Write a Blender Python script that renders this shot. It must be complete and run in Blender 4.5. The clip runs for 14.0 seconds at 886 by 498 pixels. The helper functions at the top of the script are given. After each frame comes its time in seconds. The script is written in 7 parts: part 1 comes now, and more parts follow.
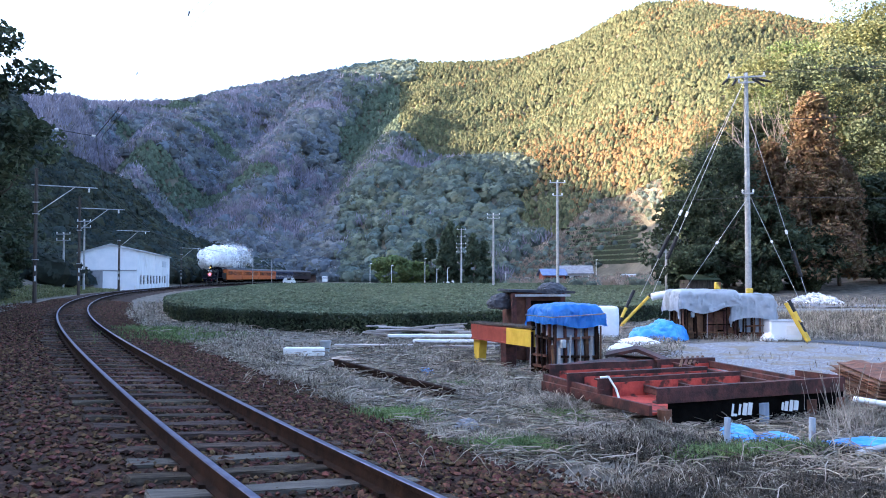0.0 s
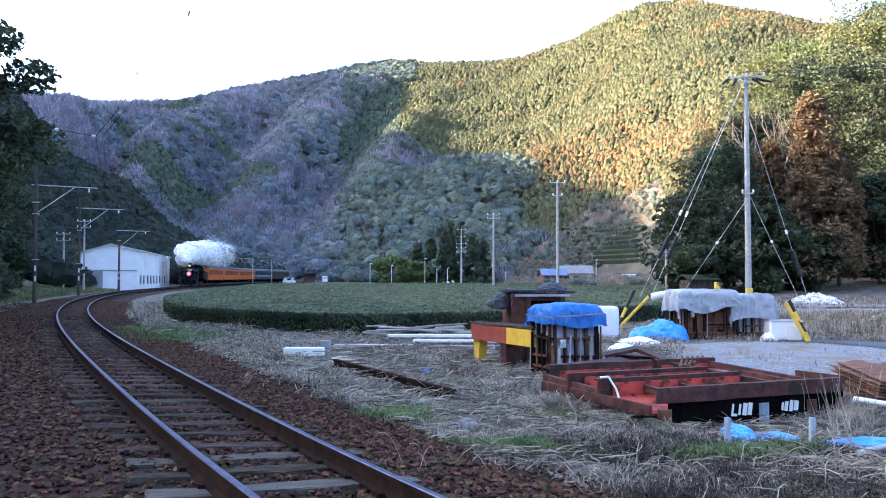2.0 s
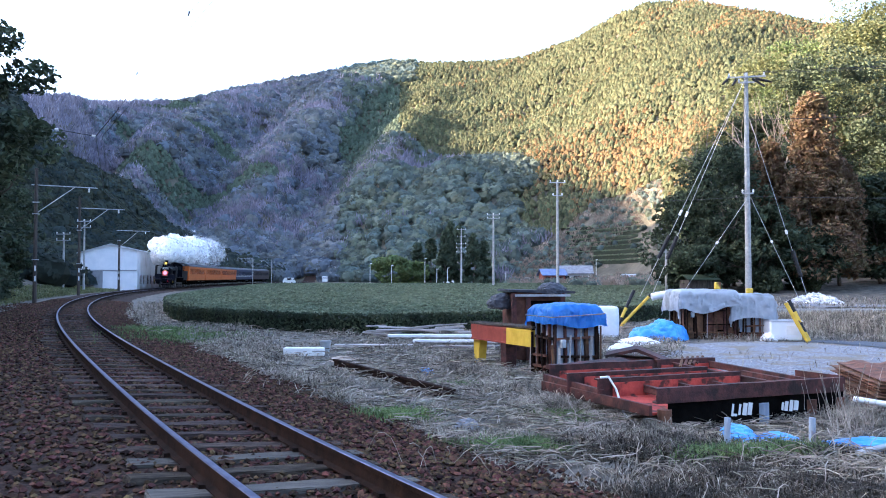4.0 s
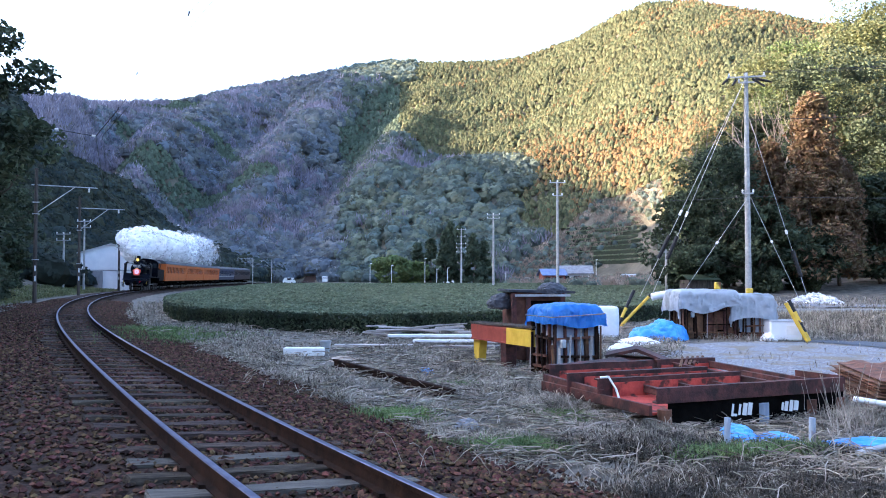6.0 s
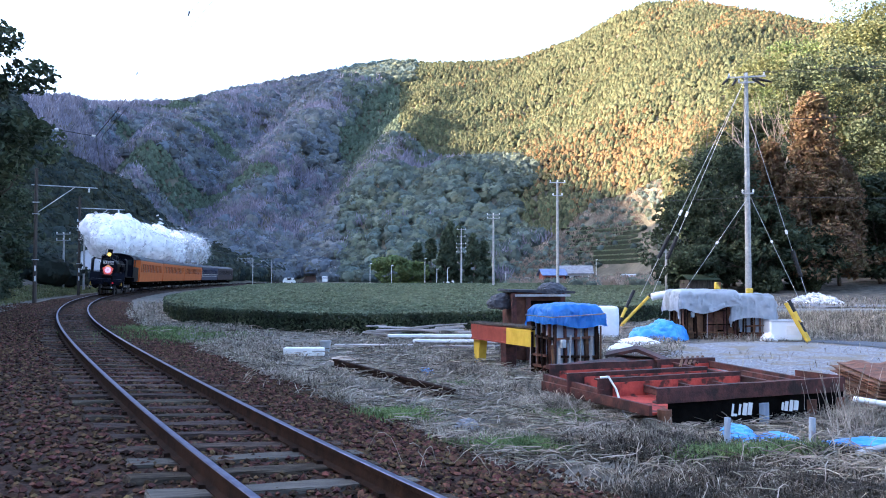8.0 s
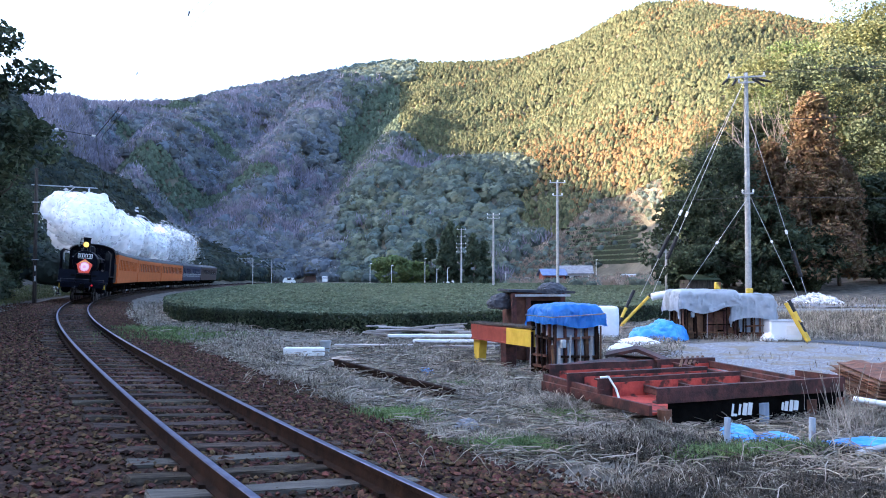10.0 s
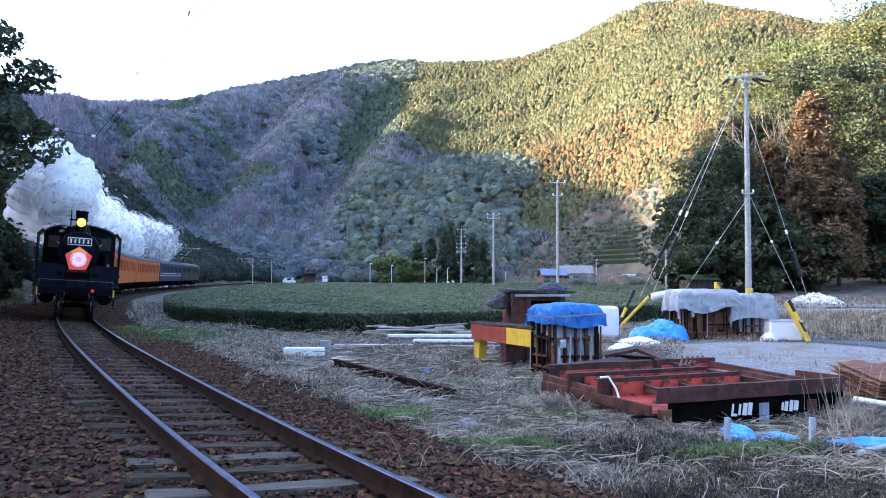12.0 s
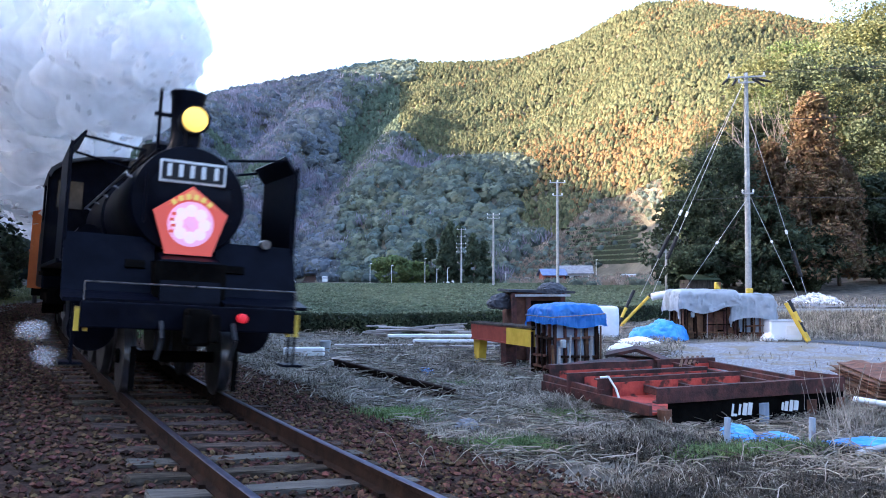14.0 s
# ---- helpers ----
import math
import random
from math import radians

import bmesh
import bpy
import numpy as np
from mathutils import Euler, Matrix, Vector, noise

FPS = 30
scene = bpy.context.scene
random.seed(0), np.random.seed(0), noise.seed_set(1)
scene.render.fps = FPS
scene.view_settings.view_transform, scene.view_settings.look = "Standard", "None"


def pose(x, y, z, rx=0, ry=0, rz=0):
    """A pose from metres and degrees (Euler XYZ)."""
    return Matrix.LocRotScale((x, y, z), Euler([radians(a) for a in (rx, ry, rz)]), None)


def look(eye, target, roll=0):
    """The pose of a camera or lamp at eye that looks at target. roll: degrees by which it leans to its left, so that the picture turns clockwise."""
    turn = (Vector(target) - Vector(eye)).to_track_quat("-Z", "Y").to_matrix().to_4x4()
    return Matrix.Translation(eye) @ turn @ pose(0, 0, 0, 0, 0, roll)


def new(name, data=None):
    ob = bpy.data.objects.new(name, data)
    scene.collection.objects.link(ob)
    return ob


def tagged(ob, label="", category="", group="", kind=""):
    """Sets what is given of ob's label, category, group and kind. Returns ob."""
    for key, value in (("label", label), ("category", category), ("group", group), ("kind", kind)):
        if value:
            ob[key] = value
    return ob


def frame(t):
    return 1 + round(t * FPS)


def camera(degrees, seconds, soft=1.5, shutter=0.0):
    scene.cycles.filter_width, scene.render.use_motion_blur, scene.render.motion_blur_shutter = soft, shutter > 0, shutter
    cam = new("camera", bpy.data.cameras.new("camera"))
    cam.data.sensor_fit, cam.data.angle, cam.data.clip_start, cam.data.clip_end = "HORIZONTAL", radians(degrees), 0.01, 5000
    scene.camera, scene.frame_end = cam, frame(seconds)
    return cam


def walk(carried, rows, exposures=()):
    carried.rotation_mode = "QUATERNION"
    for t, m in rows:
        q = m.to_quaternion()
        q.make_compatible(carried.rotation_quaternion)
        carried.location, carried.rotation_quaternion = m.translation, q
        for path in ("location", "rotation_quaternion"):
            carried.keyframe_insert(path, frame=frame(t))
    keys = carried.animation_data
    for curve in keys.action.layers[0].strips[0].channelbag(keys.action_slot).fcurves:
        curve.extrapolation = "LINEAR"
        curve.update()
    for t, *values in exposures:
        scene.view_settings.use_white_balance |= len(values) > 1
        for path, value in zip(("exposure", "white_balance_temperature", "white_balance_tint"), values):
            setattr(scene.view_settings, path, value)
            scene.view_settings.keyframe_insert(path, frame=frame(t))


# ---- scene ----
# ---- camera: stands still beside the track ----
cam = camera(56.33, 14.0, soft=1.0, shutter=0.5)
EYE = pose(0, 0, 1.367, 91.977, 0, 0)
walk(cam, [(0.0, EYE), (14.0, EYE)], exposures=[(0.0, 3.12, 5720, 17), (14.0, 3.12, 5720, 17)])

# ---- daylight: low sun over an added western ridge, open sky ----
SUN_AZ, SUN_EL = radians(-90), radians(19)      # from +y towards +x
world = bpy.data.worlds.new("sky")
scene.world = world
world.use_nodes = True
_n, _l = world.node_tree.nodes, world.node_tree.links
_sky = _n.new("ShaderNodeTexSky")
_sky.sky_type, _sky.sun_disc = "NISHITA", False
_sky.sun_elevation, _sky.sun_rotation = SUN_EL, SUN_AZ
_sky.air_density, _sky.dust_density, _sky.ozone_density = 1.0, 2.5, 1.0
_l.new(_sky.outputs[0], _n["Background"].inputs[0])
_n["Background"].inputs[1].default_value = 0.12
_sun = bpy.data.lights.new("sun", "SUN")
_sun.energy, _sun.angle, _sun.color = 5.0, radians(0.6), (1.0, 0.78, 0.50)
sun = new("sun", _sun)
SUN_DIR = Vector((math.sin(SUN_AZ) * math.cos(SUN_EL), math.cos(SUN_AZ) * math.cos(SUN_EL), math.sin(SUN_EL)))
sun.matrix_world = look(SUN_DIR * 100, (0, 0, 0))
# ---- materials ----
def mat(name, a, b, scale=4.0, rough=0.85, metal=0.0, bump=0.3, fine=None, island=0.0, objrand=0.0,
        spots=None, spot_scale=1.5, spot_level=0.6, coords="Object", stretch=None, spec=0.3, detail=6.0):
    """Two colours mixed by a noise, a second noise of large blotches, a fine relief; hue and value vary by island or object."""
    m = bpy.data.materials.new(name)
    m.use_nodes = True
    n, l = m.node_tree.nodes, m.node_tree.links
    p = n["Principled BSDF"]
    p.inputs["Roughness"].default_value, p.inputs["Metallic"].default_value = rough, metal
    p.inputs["Specular IOR Level"].default_value = spec
    tc = n.new("ShaderNodeTexCoord")
    src = tc.outputs[coords]
    if stretch:
        mp = n.new("ShaderNodeMapping")
        mp.inputs["Scale"].default_value = stretch
        l.new(src, mp.inputs[0])
        src = mp.outputs[0]
    no = n.new("ShaderNodeTexNoise")
    no.inputs["Scale"].default_value, no.inputs["Detail"].default_value = scale, detail
    no.inputs["Roughness"].default_value = 0.65
    l.new(src, no.inputs[0])
    ramp = n.new("ShaderNodeValToRGB")
    ramp.color_ramp.elements[0].position, ramp.color_ramp.elements[1].position = 0.36, 0.64
    ramp.color_ramp.elements[0].color, ramp.color_ramp.elements[1].color = (*a, 1), (*b, 1)
    l.new(no.outputs[0], ramp.inputs[0])
    out = ramp.outputs[0]
    if spots:
        n2 = n.new("ShaderNodeTexNoise")
        n2.inputs["Scale"].default_value, n2.inputs["Detail"].default_value = spot_scale, 5
        l.new(src, n2.inputs[0])
        r2 = n.new("ShaderNodeValToRGB")
        r2.color_ramp.elements[0].position, r2.color_ramp.elements[1].position = spot_level - 0.04, spot_level + 0.06
        l.new(n2.outputs[0], r2.inputs[0])
        mx = n.new("ShaderNodeMix")
        mx.data_type = "RGBA"
        l.new(r2.outputs[0], mx.inputs[0])
        l.new(out, mx.inputs[6])
        mx.inputs[7].default_value = (*spots, 1)
        out = mx.outputs[2]
    if island or objrand:
        if island:
            rnd = n.new("ShaderNodeNewGeometry").outputs["Random Per Island"]
        else:
            rnd = n.new("ShaderNodeObjectInfo").outputs["Random"]
        k = island or objrand
        hs = n.new("ShaderNodeHueSaturation")
        mr = n.new("ShaderNodeMapRange")
        mr.inputs["To Min"].default_value, mr.inputs["To Max"].default_value = 1 - k, 1 + k
        l.new(rnd, mr.inputs[0])
        l.new(mr.outputs[0], hs.inputs["Value"])
        mh = n.new("ShaderNodeMath")
        mh.operation = "MULTIPLY"
        mh.inputs[1].default_value = 7.31
        fr = n.new("ShaderNodeMath")
        fr.operation = "FRACT"
        l.new(rnd, mh.inputs[0]), l.new(mh.outputs[0], fr.inputs[0])
        m2 = n.new("ShaderNodeMapRange")
        m2.inputs["To Min"].default_value, m2.inputs["To Max"].default_value = 0.5 - 0.06 * k, 0.5 + 0.06 * k
        l.new(fr.outputs[0], m2.inputs[0])
        l.new(m2.outputs[0], hs.inputs["Hue"])
        l.new(out, hs.inputs["Color"])
        out = hs.outputs[0]
    l.new(out, p.inputs["Base Color"])
    if bump:
        n3 = n.new("ShaderNodeTexNoise")
        n3.inputs["Scale"].default_value, n3.inputs["Detail"].default_value = fine or scale * 4, 4
        l.new(src, n3.inputs[0])
        bp = n.new("ShaderNodeBump")
        bp.inputs["Strength"].default_value, bp.inputs["Distance"].default_value = bump, 0.5 / (fine or scale * 4)
        l.new(n3.outputs[0], bp.inputs["Height"])
        l.new(bp.outputs[0], p.inputs["Normal"])
    return m


def leafy(name, a, b, scale=0.6, island=0.3, trans=0.25, bump=0.0, fine=None, rough=0.7, detail=3.0, extra=None):
    """A foliage material: a mixture of greens that lets some light through."""
    m = mat(name, a, b, scale, rough, 0, bump, fine, island=island, spec=0.25, detail=detail,
            spots=extra, spot_scale=scale * (0.14 if detail < 3 else 0.4), spot_level=0.60)
    n, l = m.node_tree.nodes, m.node_tree.links
    p = n["Principled BSDF"]
    col = p.inputs["Base Color"].links[0].from_socket
    tr, mx = n.new("ShaderNodeBsdfTranslucent"), n.new("ShaderNodeMixShader")
    l.new(col, tr.inputs[0])
    mx.inputs[0].default_value = trans
    l.new(p.outputs[0], mx.inputs[1]), l.new(tr.outputs[0], mx.inputs[2])
    l.new(mx.outputs[0], n["Material Output"].inputs[0])
    return m


M = {}
M["soil"] = mat("dry_soil", (0.060, 0.053, 0.043), (0.185, 0.162, 0.130), 1.7, 0.95, 0, 0.6, 18, spots=(0.06, 0.055, 0.045), spot_scale=0.5, spot_level=0.62)
M["ballast"] = mat("ballast_bed", (0.014, 0.009, 0.007), (0.060, 0.036, 0.026), 22, 0.95, 0, 0.9, 40, spec=0.1)
M["stone"] = mat("ballast_stone", (0.026, 0.0135, 0.0085), (0.094, 0.050, 0.031), 9, 0.92, 0, 0.4, 60, island=0.75, spec=0.15)
M["rust_dark"] = mat("dark_rust", (0.009, 0.006, 0.005), (0.030, 0.016, 0.011), 6, 0.95, 0.0, 0.4, 60, spec=0.08)
M["rail_top"] = mat("polished_rail", (0.14, 0.14, 0.17), (0.26, 0.26, 0.30), 12, 0.34, 1.0, 0.05, 80)
M["rail_top"].node_tree.nodes["Principled BSDF"].inputs["Specular Tint"].default_value = (0.42, 0.42, 0.5, 1)
M["sleeper"] = mat("weathered_sleeper", (0.014, 0.011, 0.009), (0.085, 0.064, 0.050), 5, 0.95, 0, 0.6, 30, objrand=0.5, stretch=(0.6, 5, 5), spec=0.1)
M["sleeper_pale"] = mat("pale_sleeper", (0.050, 0.045, 0.038), (0.118, 0.106, 0.086), 5, 0.92, 0, 0.5, 30, objrand=0.2, stretch=(0.6, 5, 5))
M["leaf_far"] = leafy("valley_cedar", (0.052, 0.076, 0.050), (0.115, 0.142, 0.086), 0.4, 0.3, 0.3)
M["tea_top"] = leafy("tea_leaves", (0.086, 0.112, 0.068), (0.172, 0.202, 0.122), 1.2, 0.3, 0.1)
# the shade inside hedges and furrows is put into this near-black
M["tea_shade"] = mat("tea_hedge_shade", (0.010, 0.014, 0.008), (0.022, 0.032, 0.016), 3, 0.95, 0, 0.5)
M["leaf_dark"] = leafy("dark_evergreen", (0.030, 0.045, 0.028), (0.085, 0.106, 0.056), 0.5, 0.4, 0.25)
M["leaf_olive"] = leafy("olive_foliage", (0.100, 0.115, 0.050), (0.190, 0.200, 0.088), 0.4, 0.4, 0.35)
M["leaf_brown"] = leafy("winter_cedar", (0.105, 0.072, 0.042), (0.200, 0.132, 0.070), 0.4, 0.35, 0.25, extra=(0.080, 0.084, 0.042))
M["leaf_bright"] = leafy("fresh_green", (0.090, 0.130, 0.045), (0.170, 0.210, 0.080), 0.3, 0.3)
M["hill_soil"] = mat("forest_floor", (0.060, 0.055, 0.038), (0.135, 0.118, 0.083), 0.12, 0.95, 0, 0.5, 1.2)
M["bark"] = mat("bark", (0.06, 0.048, 0.038), (0.16, 0.13, 0.10), 6, 0.95, 0, 0.7, 20, stretch=(3, 3, 0.5))
M["concrete"] = mat("pole_concrete", (0.28, 0.28, 0.27), (0.42, 0.42, 0.40), 5, 0.85, 0, 0.2, 40)
M["wood_pole"] = mat("creosoted_pole", (0.030, 0.025, 0.022), (0.085, 0.070, 0.058), 4, 0.9, 0, 0.4, 25, stretch=(4, 4, 0.4))
M["wire"] = mat("wire", (0.03, 0.03, 0.03), (0.06, 0.06, 0.06), 5, 0.6, 0.3, 0)
M["galv"] = mat("galvanised_steel", (0.32, 0.33, 0.34), (0.48, 0.49, 0.50), 8, 0.5, 0.7, 0.1, 50)
M["white"] = mat("white_paint", (0.62, 0.62, 0.60), (0.78, 0.78, 0.76), 2, 0.6, 0, 0.1, 20, spots=(0.45, 0.43, 0.40), spot_scale=1.0, spot_level=0.68)
M["black"] = mat("black_paint", (0.010, 0.010, 0.012), (0.022, 0.022, 0.024), 5, 0.45, 0.0, 0.15, 40, spec=0.2)
# ---- small mesh tools ----
def mesh_object(name, verts, faces, material, parent=None):
    me = bpy.data.meshes.new(name)
    me.from_pydata(verts, [], faces)
    me.materials.append(material)
    ob = new(name, me)
    if parent:
        ob.parent = parent
    return ob


def tri_mesh(name, v, f, material, smooth=False):
    """A mesh of triangles from two arrays."""
    v, f = np.asarray(v, np.float32), np.asarray(f, np.int32)
    me = bpy.data.meshes.new(name)
    me.vertices.add(len(v)), me.loops.add(f.size), me.polygons.add(len(f))
    me.vertices.foreach_set("co", v.ravel())
    me.loops.foreach_set("vertex_index", f.ravel())
    me.polygons.foreach_set("loop_start", np.arange(0, f.size, 3, dtype=np.int32))
    me.polygons.foreach_set("loop_total", np.full(len(f), 3, np.int32))
    me.polygons.foreach_set("use_smooth", np.full(len(f), smooth))
    me.update(calc_edges=True)
    me.materials.append(material)
    return new(name, me)


def ico(sub=1):
    bm = bmesh.new()
    bmesh.ops.create_icosphere(bm, subdivisions=sub, radius=1.0)
    v = np.array([x.co[:] for x in bm.verts])
    f = np.array([[x.index for x in q.verts] for q in bm.faces])
    bm.free()
    return v, f


def scatter(base_v, base_f, at, size, rng, rough=0.2, turn=True):
    """Copies of a small form at the places given, each turned, scaled (x, y, z) and dented at random; returns vertices and triangles."""
    n, k = len(at), len(base_v)
    a = rng.uniform(0, 6.283, n) if turn else np.zeros(n)
    c, s = np.cos(a)[:, None], np.sin(a)[:, None]
    r = 1 + rng.uniform(-rough, rough, (n, k))
    v = base_v[None] * r[..., None] * np.asarray(size)[:, None, :]
    x, y = v[..., 0] * c - v[..., 1] * s, v[..., 0] * s + v[..., 1] * c
    v = np.stack([x, y, v[..., 2]], -1) + np.asarray(at)[:, None, :]
    f = base_f[None] + (np.arange(n) * k)[:, None, None]
    return v.reshape(-1, 3), f.reshape(-1, 3)


def leaf_quads(centres, size, rng, flat=0.3):
    """Small folded leaf sprays, two triangles each, round the places given."""
    n = len(centres)
    d = rng.normal(size=(n, 3))
    d[:, 2] *= flat + 0.4
    d /= np.linalg.norm(d, axis=1)[:, None]
    e = np.cross(d, rng.normal(size=(n, 3)))
    e /= np.linalg.norm(e, axis=1)[:, None] + 1e-9
    s = (size * rng.uniform(0.6, 1.3, n))[:, None]
    nrm = np.cross(d, e) * s * 0.25
    p = np.stack([centres - d * s, centres + e * s * 0.55 + nrm, centres + d * s, centres - e * s * 0.55 + nrm], 1)
    i = np.arange(n)[:, None] * 4
    f = np.concatenate([i + [0, 1, 2], i + [0, 2, 3]], 1).reshape(-1, 3)
    return p.reshape(-1, 3), f


def smoothstep(a, b, x):
    t = np.clip((x - a) / (b - a), 0, 1)
    return t * t * (3 - 2 * t)


def wavy(x, y, s, seed=0.0):
    """A cheap smooth random surface from a few crossed waves, between -1 and 1."""
    t = 0
    for i, (a, k) in enumerate(((0.3, 1.0), (1.4, 1.7), (2.3, 2.3), (4.1, 3.9), (5.2, 5.3))):
        t = t + np.sin((x * math.cos(a) + y * math.sin(a)) * k / s + seed * (i + 1.3) + 1.7 * i) / (1 + 0.55 * i)
    return t / 2.6


# ---- the line of the track: heading and bend along its length ----
BEND_S = np.array([0, 8, 16, 26, 38, 52, 70, 90, 120, 160, 190, 300.0])
BEND_K = np.array([-0.0109, -0.0020, -0.0023, -0.0036, -0.0038, -0.0033, -0.0035, -0.0029, -0.0008, -0.0014, -0.0024, -0.0024])
CANT = 0.07 / 1.132
TS = np.linspace(-40, 300, 1701)
TRA = 0.545 + np.concatenate([[0], np.cumsum(np.interp((TS[1:] + TS[:-1]) / 2, BEND_S, BEND_K) * np.diff(TS))])
TRA += 0.545 - np.interp(0, TS, TRA)
TRX = np.concatenate([[0], np.cumsum(-np.sin((TRA[1:] + TRA[:-1]) / 2) * np.diff(TS))])
TRY = np.concatenate([[0], np.cumsum(np.cos((TRA[1:] + TRA[:-1]) / 2) * np.diff(TS))])
TRX += 0.2023 - np.interp(0, TS, TRX)
TRY += 4.0 - np.interp(0, TS, TRY)


def track(s, lat=0.0, z=0.0):
    """A point beside the track: lat to the inside of the curve, z above the rails' mean plane, which leans inwards."""
    a = np.interp(s, TS, TRA)
    px = np.interp(s, TS, TRX) + np.cos(a) * (lat + CANT * z)
    py = np.interp(s, TS, TRY) + np.sin(a) * (lat + CANT * z)
    return px, py, -0.035 + z - CANT * lat


def track_turn(s):
    return float(np.interp(s, TS, TRA))


def track_side(x, y):
    """How far inside the curve a point lies, and how far along."""
    x, y = np.asarray(x, float), np.asarray(y, float)
    cx, cy, ct, cs = TRX[::5], TRY[::5], TRA[::5], TS[::5]
    lat, along = np.empty(x.shape), np.empty(x.shape)
    fx, fy, fl, fa = x.ravel(), y.ravel(), lat.ravel(), along.ravel()
    for i in range(0, fx.size, 20000):
        d = (fx[i:i + 20000, None] - cx) ** 2 + (fy[i:i + 20000, None] - cy) ** 2
        j = d.argmin(1)
        fl[i:i + 20000] = (fx[i:i + 20000] - cx[j]) * np.cos(ct[j]) + (fy[i:i + 20000] - cy[j]) * np.sin(ct[j])
        fa[i:i + 20000] = cs[j]
    return fl.reshape(x.shape), fa.reshape(x.shape)


# ---- the valley: bearing, slope of the skyline, distance of foot and crest ----
RIDGE_B = np.array([-180, -140, -110, -90, -60, -42, -34, -28.6, -22.4, -16.9, -14.0, -9.8, -5.6, -3.3, 2.6, 5.7, 9.2, 12.2, 14.0, 17.0, 19.4, 22.2, 24.8, 29, 45, 90, 130, 180])
RIDGE_E = np.array([0.30, 0.42, 0.42, 0.335, 0.325, 0.325, 0.270, 0.202, 0.193, 0.205, 0.221, 0.238, 0.255, 0.261, 0.263, 0.268, 0.288, 0.316, 0.327, 0.324, 0.312, 0.298, 0.279, 0.27, 0.30, 0.25, 0.25, 0.30])
RIDGE_D = np.array([400, 330, 280, 260, 320, 420, 520, 640, 700, 720, 730, 740, 750, 750, 740, 700, 640, 600, 580, 560, 540, 520, 500, 480, 400, 400, 400, 400.0])
RIDGE_F = np.array([80, 60, 50, 45, 50, 70, 120, 165, 215, 262, 275, 280, 262, 245, 240, 235, 225, 210, 195, 160, 130, 115, 105, 95, 80, 80, 80, 80.0])

# added ridge out of view: crest heights set to draw the shadow line
BLOCKER_Y = np.array([-500, -200, 44, 56, 62, 70, 80, 104, 125, 150, 222, 254, 280, 340, 405, 430, 475, 575, 650, 700, 760, 900, 1010, 1150])
BLOCKER_H = np.array([120, 270, 294, 270, 260, 260, 271, 272, 286, 286, 272, 283, 292, 298, 314, 306, 313, 352, 400, 436, 452, 436, 300, 60.0])


def height(x, y):
    """Height of the ground, from the track bed to the hills."""
    x, y = np.asarray(x, float), np.asarray(y, float)
    r, b = np.hypot(x, y), np.degrees(np.arctan2(x, y))
    lat, along = track_side(x, y)
    z = -0.45 + 0.05 * wavy(x, y, 1.6) * smoothstep(2.6, 4.0, np.abs(lat))
    bed = 1 - smoothstep(1.75, 3.0, np.where(lat > 0, lat, -lat * 0.85))
    z = z * (1 - bed) + (-0.235 - CANT * lat) * bed
    z = z + 0.16 * smoothstep(3.0, 6.0, -lat) + 0.5 * smoothstep(5.0, 14.0, -lat) * (along > -5)
    z = z + 1.45 * smoothstep(56, 78, y) * smoothstep(1.0, 4.0, x - 0.27 * y) * (1 - smoothstep(90, 130, y))
    z = z + 0.28 * smoothstep(40.4, 41.2, y) * smoothstep(-0.4, 1.2, x - 0.36 * y) * (1 - smoothstep(90, 130, y))
    e, d, f = (np.interp(b, RIDGE_B, k) for k in (RIDGE_E, RIDGE_D, RIDGE_F))
    t = (r - f) / (d - f)
    up = np.clip(t, 0, 1) ** 1.12
    crest = e * d
    z = z + crest * up - np.clip(t - 1, 0, 3) * crest * 0.5
    spurs = np.cos(6.2832 * (b + 4.5 + 10 * (1 - np.clip(t, 0, 1)) + 1.2 * wavy(x, y, 90, 5.0)) / 8.5)
    z = z + 11 * spurs * smoothstep(0.04, 0.35, t) * (1 - smoothstep(0.70, 1.0, t)) * smoothstep(-31, -25, b) * (1 - smoothstep(-4, 1, b))
    fold = smoothstep(0.05, 0.5, t) * (1 - 0.9 * smoothstep(0.72, 0.98, t))
    z = z + fold * (9 * wavy(x, y, 70, 1.0) + 4 * wavy(x, y, 30, 2.0))
    for bx, by, rad, h in ((-150, 215, 60, 38), (9, 345, 40, 13), (95, 150, 36, 16), (-70, 70, 26, 14)):
        g = np.exp(-(((x - bx) ** 2 + (y - by) ** 2) / rad ** 2))
        z = z + h * g * np.where(along > 285, 1.0, smoothstep(3, 25, np.abs(lat)))
    # the unseen western ridge, added to keep the evening sun off the valley
    return np.where(x < -350, np.maximum(z, np.interp(y, BLOCKER_Y, BLOCKER_H) * np.exp(-((x + 700) / 120) ** 2)), z)


